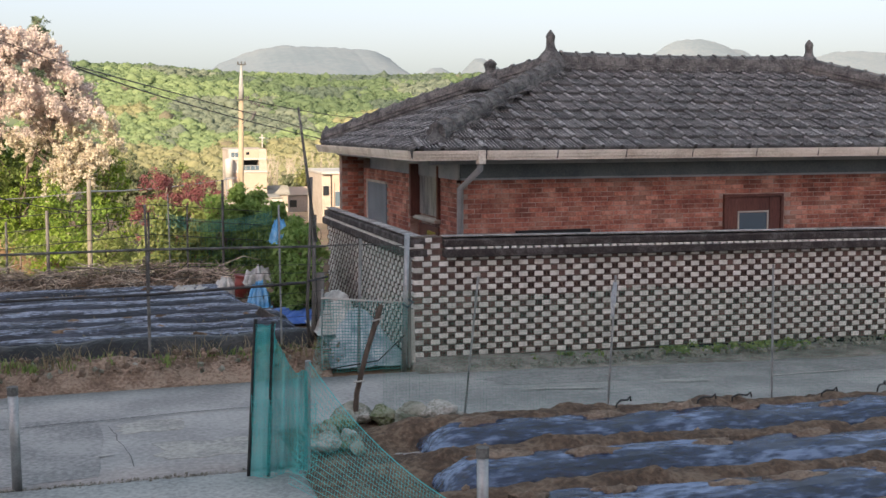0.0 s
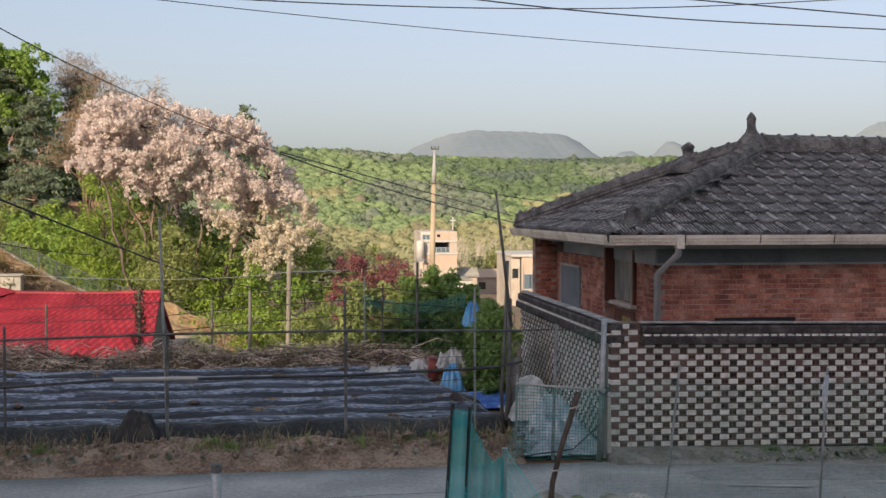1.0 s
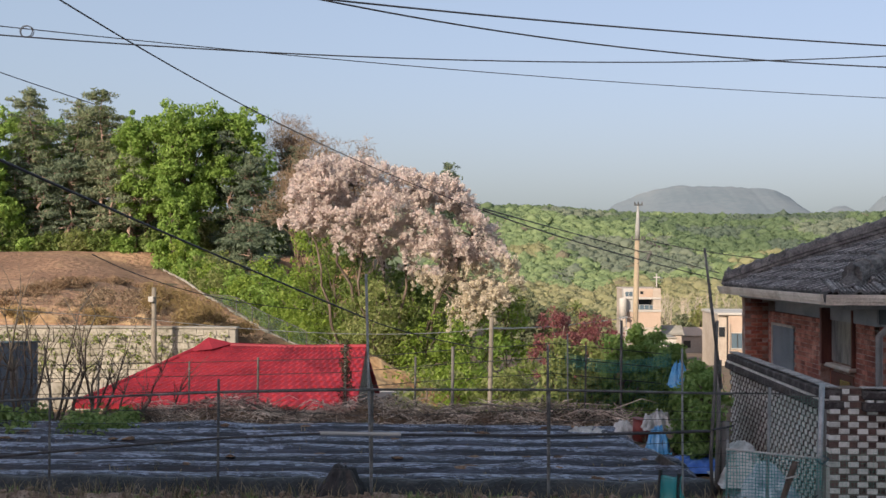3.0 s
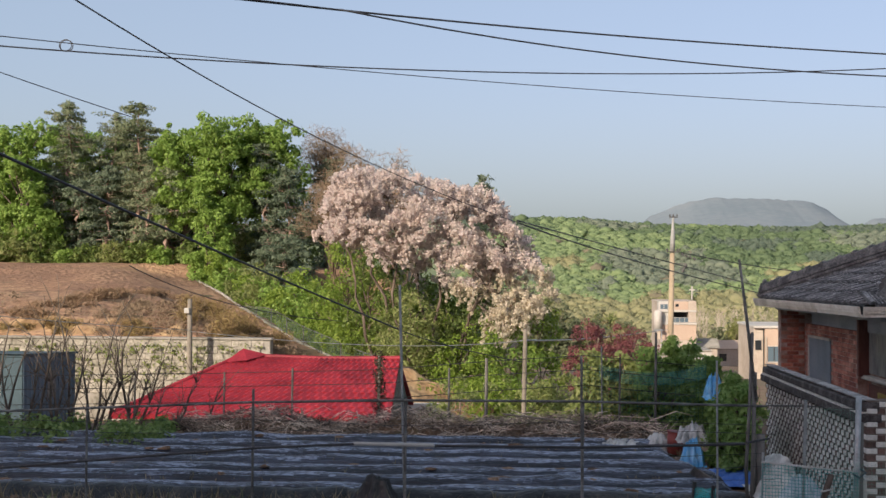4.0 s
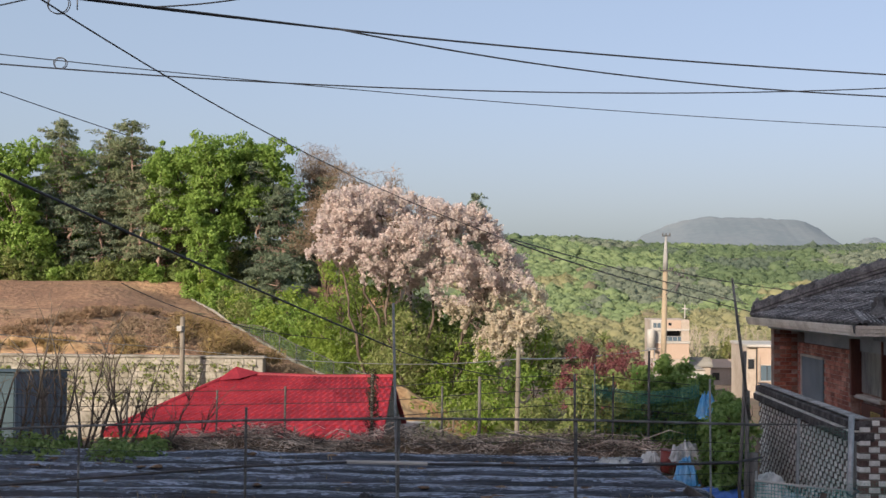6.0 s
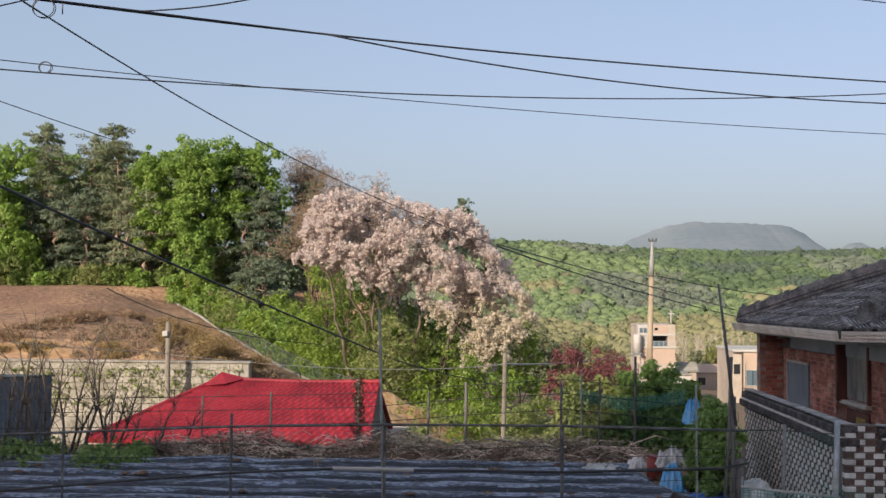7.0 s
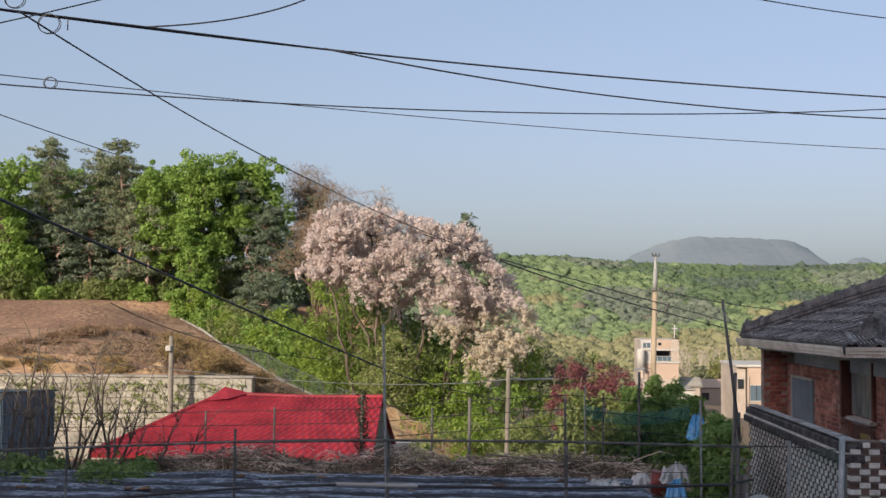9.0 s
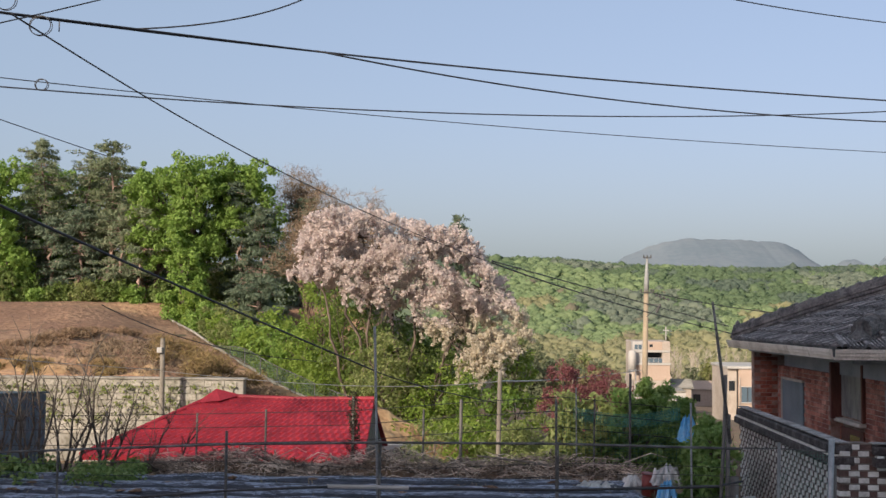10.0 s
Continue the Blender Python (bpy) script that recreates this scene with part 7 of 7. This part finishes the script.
for k, (x, y, r) in enumerate(STONES):
    bm = bmesh.new()
    bmesh.ops.create_icosphere(bm, subdivisions=3, radius=r)
    for v in bm.verts:
        n_ = v.co / r
        d = 1 + 0.5 * noise.noise(n_ * 1.1 + Vector((k * 3, 0, 0))) + 0.22 * noise.cell(n_ * 1.6 + Vector((k, 5, 0))) * 0.5 + 0.12 * noise.noise(n_ * 4 + Vector((k, 0, 0)))
        v.co = Vector((v.co.x * d * 1.35, v.co.y * d, v.co.z * d * 0.8))
    o = part("stone", bm, (M_stone, M_mossy, M_stone, M_pale_stone)[k % 4], smooth=False)
    o.location = (x, y, 0.05 + r * 0.4)
    o.rotation_euler = (0, 0, k * 1.3)
    tagged(o, ("rough grey stone", "moss-covered stone", "rough grey stone", "pale broken stone")[k % 4] + " at the garden corner", "stone", "stones at the garden corner")

# ---- brushwood along the back of the field ----
rs = random.Random(21)
M_brush = surf("dry_brushwood", [(0.1, 0.074, 0.056), (0.3, 0.235, 0.18), (0.62, 0.52, 0.41)], 2, 0.95, 0.2, 20, vary=0.8, island=True)
bm = bmesh.new()
V, Fc = [], []
for k in range(5200):
    x, y = rs.uniform(-5.4, 2.0), 17.65 + rs.gauss(0, 0.3)
    hump = 0.45 * math.exp(-((y - 17.7) / 0.42) ** 2) * (0.75 + 0.5 * noise.noise((x * 0.9, 3, 0)))
    z = 0.16 + hump * rs.random() ** 0.5
    L = rs.uniform(0.07, 0.26) if k % 11 else rs.uniform(0.4, 0.9)
    a = rs.uniform(0, 6.28)
    d = Vector((math.cos(a), math.sin(a) * 0.8, rs.uniform(-0.5, 0.6) * (1 if k % 11 else 0.25)))
    r = rs.uniform(0.003, 0.011)
    bend = Vector((rs.uniform(-1, 1), rs.uniform(-1, 1), rs.uniform(-1, 0.8))) * L * 0.28
    p0 = Vector((x, y, z))
    way = [p0, p0 + d * L * 0.5 + bend, p0 + d * L]
    s = d.cross(Vector((0, 0, 1))).normalized() * r
    u_ = Vector((0, 0, r * 1.4))
    i = len(V)
    for q, w_ in zip(way, (1.0, 0.85, 0.5)):
        V += [q + s * w_, q - s * w_, q + u_ * w_]
    for j in (i, i + 3):
        Fc += [(j, j + 3, j + 5, j + 2), (j + 2, j + 5, j + 4, j + 1), (j + 1, j + 4, j + 3, j)]
tagged(mesh_from("brushwood", V, Fc, M_brush), "long heap of dry brown brushwood and stalks", "brushwood", kind="stuff")
tagged(sheet("brush_mound", -5.6, 2.0, 17.0, 18.5, 70, 14, lambda x, y: 0.1 + 0.34 * math.exp(-((y - 17.75) / 0.42) ** 2) * (0.75 + 0.5 * noise.noise((x * 0.9, 3, 0))) + 0.05 * fbm(x, y, 5, 3), M_earth, depth=0.3), "earthy litter under the brushwood", "litter", kind="structure")

ls = thing("long_stick", "long pale dry stick lying on the brushwood", "stick")
part("stick", tubed(wobble([(-0.31, 17.3, 0.57), (0.1, 17.3, 0.53), (0.5, 17.32, 0.47), (0.9, 17.34, 0.41)], 0.012, 4), [0.016, 0.015, 0.013, 0.01], 6), M_oldpost, ls, smooth=True)
gb = thing("pale_batten", "pale weathered batten lying at the back of the field", "batten")
part("batten", boxed(-1.7, -0.52, 16.93, 16.98, 0.2, 0.23, 0.006), M_pale, gb)

# back fence
M_net_thin = net_mat("thin_green_net", (0.03, 0.14, 0.1), 0.06, 0.004, 0.02)
bf_ = thing("back_fence", "old post and wire fence behind the brushwood", "fence")
for x, z0, z1, r in ((-0.605, 0.1, 1.26, 0.026), (-2.32, 0.1, 1.29, 0.026), (-3.72, 0.1, 1.07, 0.018), (-4.83, 0.1, 1.0, 0.015), (-1.2, 0.1, 1.1, 0.018), (2.06, 0.1, 1.69, 0.02), (0.9, 0.1, 1.2, 0.018), (-6.3, 0.1, 1.0, 0.018), (1.5, 0.1, 1.3, 0.015)):
    part("post", tubed([(x, 18.8, z0), (x + 0.01, 18.8, z1)], r, 8), M_oldwood if r > 0.025 else M_rust, bf_)
for dz in (0.0, -0.25, 0.22):
    part("wire", tubed([(-9, 18.8, 0.66 + dz), (-4.9, 18.8, 0.76 + dz), (-2.33, 18.8, 0.84 + dz), (-0.6, 18.8, 0.99 + dz), (0.97, 18.8, 1.1 + dz), (2.7, 18.8, 0.95 + dz)], 0.006, 4), M_hose, bf_)
net("netting", lambda u, v: (0.9 + 2.0 * u, 19.0, 0.3 + (0.95 - 0.2 * math.sin(u * 3.14)) * v), 20, 6, 2.0, 0.9, M_net_thin, bf_, "sagging dark green net")
cordn = net_mat("green_cord_net", (0.05, 0.22, 0.18), 0.03, 0.006, 0.18)
net("netting", lambda u, v: (1.2 + 1.7 * u, 19.1, 0.95 - 0.2 * math.sin(u * 3.14) * 0.6 + 0.2 * v), 24, 4, 1.7, 0.22, cordn, bf_, "bunched green net hem")

M_sap = surf("dead_sapling_bark", [(0.06, 0.048, 0.04), (0.11, 0.09, 0.072), (0.16, 0.135, 0.11)], 8, 0.95, 0.2, 40)
M_vine = leaf_mat("dead_vine_twigs", [(0.03, 0.024, 0.02), (0.055, 0.045, 0.035), (0.04, 0.04, 0.022)], 0.0, 0.9)
leaf_cloud("dead_vine", [(-2.31 + rs.uniform(-0.05, 0.06), 18.78, 0.35 + 0.085 * k) for k in range(12)], [0.1] * 12, 46, 0.1, M_vine, bf_, 77, flat=1.4, aspect=6, squash=1.0, label="dead dark vine wound round a post")
# dead saplings and weeds at the far end of the field
for k, (x, h, dx) in enumerate(((-7.2, 1.5, -0.15), (-6.95, 1.5, 0.12), (-6.75, 1.35, 0.2), (-6.5, 1.6, 0.28), (-6.25, 1.3, 0.1), (-6.05, 1.05, 0.2), (-5.9, 0.8, 0.25), (-7.9, 1.2, -0.2), (-7.6, 1.1, 0.15), (-7.05, 1.0, -0.1), (-6.6, 1.1, -0.12), (-6.4, 0.9, 0.3), (-8.3, 1.3, -0.25), (-5.5, 0.6, 0.15), (-7.4, 1.7, 0.3), (-6.85, 1.75, -0.2), (-6.1, 1.35, -0.2), (-5.75, 1.0, 0.3), (-8.1, 1.5, 0.2), (-7.75, 1.4, 0.35), (-6.3, 1.55, 0.35), (-5.2, 0.7, 0.3), (-4.9, 0.5, 0.2), (-8.6, 1.5, 0.2))):
    sp = thing("dead_sapling", "bare dead sapling at the field's end", "sapling", "dead saplings")
    rr_ = random.Random(k + 30)
    bm = bmesh.new()
    y_ = 17.6 + rr_.uniform(-0.3, 0.4)
    main = limbed(bm, (x - dx * 0.3, y_, 0.1), (x + dx, y_, 0.25 + h), 0.026, 0.008, k, 4, 0.02)
    for q in range(14):
        s = main[rr_.randint(0, 4)]
        tw = bmesh.new()
        limbed(tw, s, s + Vector((rr_.uniform(-0.4, 0.4), rr_.uniform(-0.3, 0.3), rr_.uniform(0.1, 0.6))), 0.007, 0.003, q + k, 3)
        part("twig", tw, M_sap, sp)
    part("stem", bm, M_sap, sp, smooth=True)


def tufts(name, spots, blades, height, mat, label, seed, wide=0.012):
    """Grass and weeds: bent blades in tufts."""
    r_ = random.Random(seed)
    V, Fc = [], []
    for x, y, z, s in spots:
        for b_ in range(blades):
            a = r_.uniform(0, 6.28)
            h = height * s * r_.uniform(0.4, 1.1)
            o = Vector((x + r_.gauss(0, 0.06 * s), y + r_.gauss(0, 0.06 * s), z))
            d = Vector((math.cos(a), math.sin(a), 0))
            e = Vector((-d.y, d.x, 0)) * wide
            i = len(V)
            V += [o - e, o + e, o + d * h * 0.2 + Vector((0, 0, h * 0.6)) + e, o + d * h * 0.2 + Vector((0, 0, h * 0.6)) - e, o + d * h * 0.6 + Vector((0, 0, h))]
            Fc += [(i, i + 1, i + 2, i + 3), (i + 3, i + 2, i + 4)]
    return tagged(mesh_from(name, V, Fc, mat), label, "weeds", kind="stuff")


M_weed = leaf_mat("weed_leaves", [(0.12, 0.19, 0.055), (0.2, 0.29, 0.085), (0.3, 0.38, 0.13)])
M_straw = leaf_mat("dry_straw", [(0.2, 0.16, 0.09), (0.32, 0.26, 0.16), (0.26, 0.2, 0.12), (0.12, 0.13, 0.05)], 0.1)
rs = random.Random(8)
tagged(leaf_cloud("weed_patch", [(rs.uniform(-8.8, -6.5) if k_ % 3 else rs.uniform(-6.0, -5.1), rs.uniform(15.9, 17.3), 0.2 + 0.26 * rs.random() ** 2) for k_ in range(200)], [rs.uniform(0.08, 0.24) for _ in range(200)], 40, 0.075, M_weed, None, 3), "low green weeds at the field's end", "weeds", kind="stuff")
tufts("straw_fringe", [(rs.uniform(-8, 2.4), rs.uniform(12.1, 12.6), 0.16, rs.uniform(0.6, 1.6)) for _ in range(300)], 6, 0.17, M_straw, "dry straw and stalks along the field edge", 4, 0.004)
tufts("straw_litter", [(rs.uniform(-8, 2.4), rs.uniform(12.6, 17.0), 0.24, rs.uniform(0.4, 1.0)) for _ in range(320)], 4, 0.12, M_straw, "dry stalks lying over the mulch film", 5, 0.005)
tufts("green_fringe", [(rs.uniform(-8, 2.4), rs.uniform(12.1, 12.5), 0.15, rs.uniform(0.4, 0.9)) for _ in range(130)], 10, 0.16, M_weed, "green weeds along the field edge", 6, 0.008)
tufts("verge_weeds", [(rs.uniform(3.4, 9.5), 12.05 + rs.uniform(-0.1, 0.1), lane(6) + 0.06, rs.uniform(0.2, 0.5)) for _ in range(22)], 12, 0.13, M_weed, "green weeds at the foot of the wall", 7, 0.01)
clump = [(x + rs.gauss(0, 0.12), 11.98 + rs.gauss(0, 0.05), lane(x) + 0.07 + 0.05 * rs.random()) for x in (6.5, 6.62, 7.2, 7.35, 7.5, 7.75, 7.95, 8.1) for _ in range(5)]
tagged(leaf_cloud("leafy_weeds", clump, [rs.uniform(0.04, 0.1) for _ in clump], 26, 0.05, M_weed, None, 17, squash=0.6), "low leafy weeds at the foot of the wall", "weeds", kind="stuff")

# small dirt and stones on the verge
V, Fc = [], []
cv, cf = brick_shape(0.05, 0.035, 0.05, 0.008)
tagged(scatter_mesh("verge_stones", cv, cf, [pose(rs.uniform(-8, 2.6), rs.uniform(11.75, 12.4), 0.12 + 0.06 * rs.random(), rs.uniform(0, 90), rs.uniform(0, 90), rs.uniform(0, 180)) @ Matrix.Diagonal((*[rs.uniform(0.3, 1.3)] * 3, 1)) for _ in range(90)] + [pose(rs.uniform(3.4, 10), rs.uniform(11.65, 12.1), lane(6) + 0.05, rs.uniform(0, 90), rs.uniform(0, 90), rs.uniform(0, 180)) @ Matrix.Diagonal((*[rs.uniform(0.2, 0.9)] * 3, 1)) for _ in range(520)], M_stone), "small stones along the verges", "stones", kind="stuff")

# clods along the front of the field and in the near garden
cl = bmesh.new()
bmesh.ops.create_icosphere(cl, subdivisions=1, radius=1)
clv = [tuple(v.co * (1 + 0.35 * noise.noise(v.co * 2.3))) for v in cl.verts]
clf = [tuple(v.index for v in f.verts) for f in cl.faces]
cl.free()
clods = []
for k in range(1300):
    r = 0.008 + 0.028 * rs.random() ** 3
    if k < 900:
        x, y = rs.uniform(-8.5, 2.6), rs.uniform(11.85, 12.35)
        z = 0.15 + 0.09 * step(11.9, 12.2, y) + rs.uniform(-0.02, 0.03)
    else:
        x, y = rs.uniform(2.4, 10.5), 8.27 - 0.95 * rs.randrange(4) + rs.gauss(0, 0.07)
        z = lane(x) + 0.135 + rs.uniform(-0.03, 0.02)
    clods.append(pose(x, y, z, rs.uniform(0, 180), rs.uniform(0, 180), 0) @ Matrix.Diagonal((r * 1.3, r, r * 0.8, 1)))
tagged(scatter_mesh("soil_clods", clv, clf, clods, M_mound_soil), "loose dry clods of soil", "soil", kind="stuff")

# cracks and the seam in the lane
M_crack = surf("crack_filler", [(0.05, 0.05, 0.05), (0.1, 0.1, 0.1)], 4, 0.95, 0.3, 40)
def ribbon(pts, w, z, mat, name, seed):
    v, f = [], []
    pts = wobble(pts, 0.02, seed)
    for i, p_ in enumerate(pts):
        d = (pts[min(i + 1, len(pts) - 1)] - pts[max(i - 1, 0)]).normalized()
        s = Vector((-d.y, d.x, 0)) * w * random.uniform(0.5, 1.2)
        zz = lane(p_.x) + z
        v += [(p_.x + s.x, p_.y + s.y, zz), (p_.x - s.x, p_.y - s.y, zz)]
        if i:
            k = 2 * i
            f.append((k - 2, k - 1, k + 1, k))
    return mesh_from(name, v, f, mat, road)
ribbon([(0.13 + 0.02 * i, 10.35 - 0.16 * i, 0) for i in range(9)], 0.0035, 0.012, M_crack, "crack", 1)
ribbon([(-2 + 0.35 * i, 10.4 + 0.03 * i, 0) for i in range(11)], 0.008, 0.012, M_crack, "crack", 2)
ribbon([(0.0 + 0.05 * i, 9.45, 0) for i in range(4)], 0.012, 0.014, M_offwhite, "paint_mark", 4)

M_patch = surf("dark_asphalt_patch", [(0.19, 0.19, 0.188), (0.27, 0.267, 0.26), (0.34, 0.335, 0.325)], 1.6, 0.88, 0.6, 24, dist=0.008, grain=0.5)
M_stain = surf("pale_lane_stain", [(0.25, 0.245, 0.23), (0.34, 0.332, 0.305), (0.43, 0.415, 0.375)], 2.5, 0.88, 0.6, 22, dist=0.008, grain=0.5)


def lane_patch(name, x0, x1, y0, y1, z, mat, seed, ragged):
    """A thin irregular layer on the lane."""
    n = 48
    v = []
    for k in range(n):
        a = 2 * math.pi * k / n
        c, d = math.cos(a), math.sin(a)
        m = max(abs(c), abs(d)) ** 0.8
        w = 1 + ragged * noise.noise((c * 2.5 + seed, d * 2.5, seed))
        x, y = (x0 + x1) / 2 + (x1 - x0) / 2 * c / m * w, (y0 + y1) / 2 + (y1 - y0) / 2 * d / m * w
        v.append((x, min(max(y, 8.79), 11.7), lane(x) + z))
    v += [(p[0], p[1], p[2] - 0.012) for p in v]
    f = [tuple(range(n))] + [(k, k + n, (k + 1) % n + n, (k + 1) % n) for k in range(n)]
    return mesh_from(name, v, f, mat, road)


lane_patch("asphalt_patch", -1.6, 0.06, 8.85, 10.75, 0.004, M_patch, 1.0, 0.04)
lane_patch("asphalt_patch", 4.0, 9.5, 10.9, 11.5, 0.004, M_patch, 3.0, 0.12)
lane_patch("stain", 0.2, 0.75, 10.1, 10.5, 0.004, M_stain, 5.0, 0.35)
lane_patch("stain", 0.5, 1.6, 9.2, 9.7, 0.004, M_stain, 7.0, 0.4)
for k, (xa, ya, xb, yb) in enumerate(((4.1, 10.68, 4.9, 10.6), (5.64, 10.75, 6.2, 10.7), (7.05, 10.81, 8.0, 10.9))):
    ribbon([(xa + (xb - xa) * i / 6, ya + (yb - ya) * i / 6, 0) for i in range(7)], 0.02, 0.018, M_offwhite, "paint_mark", 14 + k)
drain = []
for k in range(900):
    u = rs.random()
    r_ = 0.003 + 0.012 * rs.random() ** 2.5
    drain.append(pose(-4 + 5.6 * u, 8.735 + rs.gauss(0, 0.022), 0.008, rs.uniform(0, 90), rs.uniform(0, 90), 0) @ Matrix.Diagonal((r_, r_, r_ * 0.6, 1)))
tagged(scatter_mesh("seam_gravel", clv, clf, drain, M_rubble), "dark gravel along the seam of the lane", "gravel", kind="stuff")
for k, (x, y, a) in enumerate(((4.48, 9.2, 20), (5.29, 9.17, 0), (5.66, 9.19, -10), (7.27, 9.32, 30), (6.6, 9.2, 5))):
    pg = thing("film_peg", "bent black wire peg holding the mulch film", "peg", "film pegs", at=(x, y, 0.19 + lane(x)))
    c_, s_ = math.cos(radians(a)) * 0.09, math.sin(radians(a)) * 0.09
    part("wire", tubed([(-c_, -s_, -0.06), (-c_ * 0.9, -s_, 0.02), (-c_ * 0.3, -s_ * 0.3, 0.045), (c_ * 0.6, s_ * 0.6, 0.035), (c_, s_, 0.06), (c_ * 1.1, s_ * 1.1, 0.02)], 0.009, 6), M_hose, pg)

# ---- overhead cables ----
M_cable = surf("cable_sheath", [(0.02, 0.02, 0.025), (0.035, 0.035, 0.04)], 5, 0.6, 0.0, 20)


def cable(pts, r, sag=0.0, label="dark overhead cable", n=24, mat=None, ext=0.0):
    """A cable through two or three places, hanging a little between them."""
    c = thing("overhead_cable", label, "cable", "overhead cables")
    a, b_ = Vector(pts[0]), Vector(pts[-1])
    out = []
    for i in range(n + 1):
        u = i / n
        if len(pts) == 3:
            m_ = Vector(pts[1])
            k = (m_ - a).length / ((m_ - a).length + (b_ - m_).length)
            p_ = a * ((u - k) * (u - 1) / k) + m_ * (u * (u - 1) / (k * (k - 1))) + b_ * (u * (u - k) / (1 - k))
        else:
            p_ = a.lerp(b_, u)
        out.append(p_ - Vector((0, 0, 4 * sag * u * (1 - u))))
    if ext:
        d_ = (out[-1] - out[-2]).normalized()
        out += [out[-1] + d_ * ext * q_ / 4 for q_ in range(1, 5)]
    part("line", tubed(out, r, 5), mat or M_cable, c, smooth=True)
    return c


ca = cable([(-8.43, 15.67, 6.91), (-3.03, 21.89, 7.475), (12.86, 30.6, 7.965)], 0.02, label="thick dark bundle of overhead cables", ext=26)
part("line", tubed([(-8.6, 15.7, 6.93), (-5.5, 19.0, 7.2), (-3.03, 21.85, 7.46)], 0.018, 5), M_cable, ca)

cable([(-3.38, 21.38, 7.42), (0.19, 24.55, 7.38), (13.32, 30.64, 7.48)], 0.018, label="dark overhead cable leaving the bundle", ext=26)
cable([(-9.64, 17.64, 6.41), (-4.09, 21.89, 6.47), (13.33, 30.68, 6.65)], 0.009, label="thin dark overhead wire against the sky", ext=26)
cable([(-10.7, 19.59, 6.61), (-1.05, 24.19, 6.735), (13.32, 30.61, 8.06)], 0.014, label="slack dark overhead cable", ext=26)
cable([(-5.89, 13.81, 6.2), (-4.68, 23.92, 5.58), (-0.19, 40.22, 4.25)], 0.012, label="overhead service wire running to the far pole")
cable([(-0.19, 40.22, 4.25), (6.22, 58.61, 2.88), (15.13, 75.14, 1.12)], 0.03, label="overhead service wire running to the far pole")
cable([(-0.19, 40.22, 4.31), (4.64, 56.5, 3.63), (14.77, 75.1, 1.62)], 0.026, label="overhead service wire running to the far pole")
cable([(-13.36, 24.43, 7.59), (-11.54, 26.55, 6.98), (-10.05, 29.64, 6.53)], 0.012, label="thin dark overhead wire against the sky")
cable([(-5.38, 9.93, 4.05), (-4.56, 17.04, 2.95), (-2.47, 23.22, 1.47)], 0.018, label="heavy black overhead service cable")
cable([(-2.47, 23.22, 1.47), (-1.34, 25.3, 0.95), (0.07, 26.38, 0.58)], 0.012, label="black overhead wire dropping to the post")
cable([(-6.04, 19.06, 7.28), (-4.7, 19.81, 7.6), (-3.26, 21.82, 8.76)], 0.014, label="dark overhead cable leaving the bundle")
cable([(-7.32, 14.75, 6.14), (-6.41, 15.77, 6.68), (-5.46, 17.77, 7.62)], 0.01, label="thin dark overhead wire against the sky")
cable([(3.42, 20.14, 8.14), (5.48, 22.23, 8.38), (11.53, 26.48, 8.88)], 0.012, label="thin dark overhead wire against the sky", ext=26)
cable([(-15.98, 29.62, 1.62), (-14.63, 35.72, 0.98), (-12.29, 42.88, 0.32)], 0.012, label="thin pale overhead wire", mat=M_galv)
cable([(-12.29, 42.88, 0.28), (-4.73, 35.2, 0.35), (0.07, 26.36, 1.08)], 0.01, label="thin pale overhead wire", mat=M_galv)
cable([(0.07, 26.36, 1.08), (2.65, 45.57, -0.02), (9.41, 74.99, -1.18)], 0.022, label="thin pale overhead wire", mat=M_galv)
cable([(-8.49, 24.89, 2.71), (-7.99, 29.96, 1.85), (-5.87, 38.12, 0.92)], 0.012, label="thin dark overhead wire against the sky")
cable([(9.81, 74.77, 3.73), (16.35, 81.12, 2.81), (26.25, 91.62, 2.23)], 0.03, label="overhead wire between valley poles")


def coil(at, r, tilt, parent):
    bm = bmesh.new()
    c = Vector(at)
    for k in range(2):
        tube(bm, [c + Vector((r * math.cos(a / 12 * math.pi) * (1 + 0.04 * k), 0.05 * k, r * 0.9 * math.sin(a / 12 * math.pi))) for a in range(25)], 0.007, 5, False)
    part("coil", bm, M_cable, parent, "looped spare cable")


coil((-6.72, 16.75, 6.78), 0.16, 0, ca)
coil((-7.0, 16.2, 7.0), 0.14, 0, ca)
coil((-7.28, 18.25, 6.2), 0.1, 0, ca)
part("tag", boxed(-6.5, -6.485, 16.9, 16.91, 6.72, 6.88), M_cable, ca)
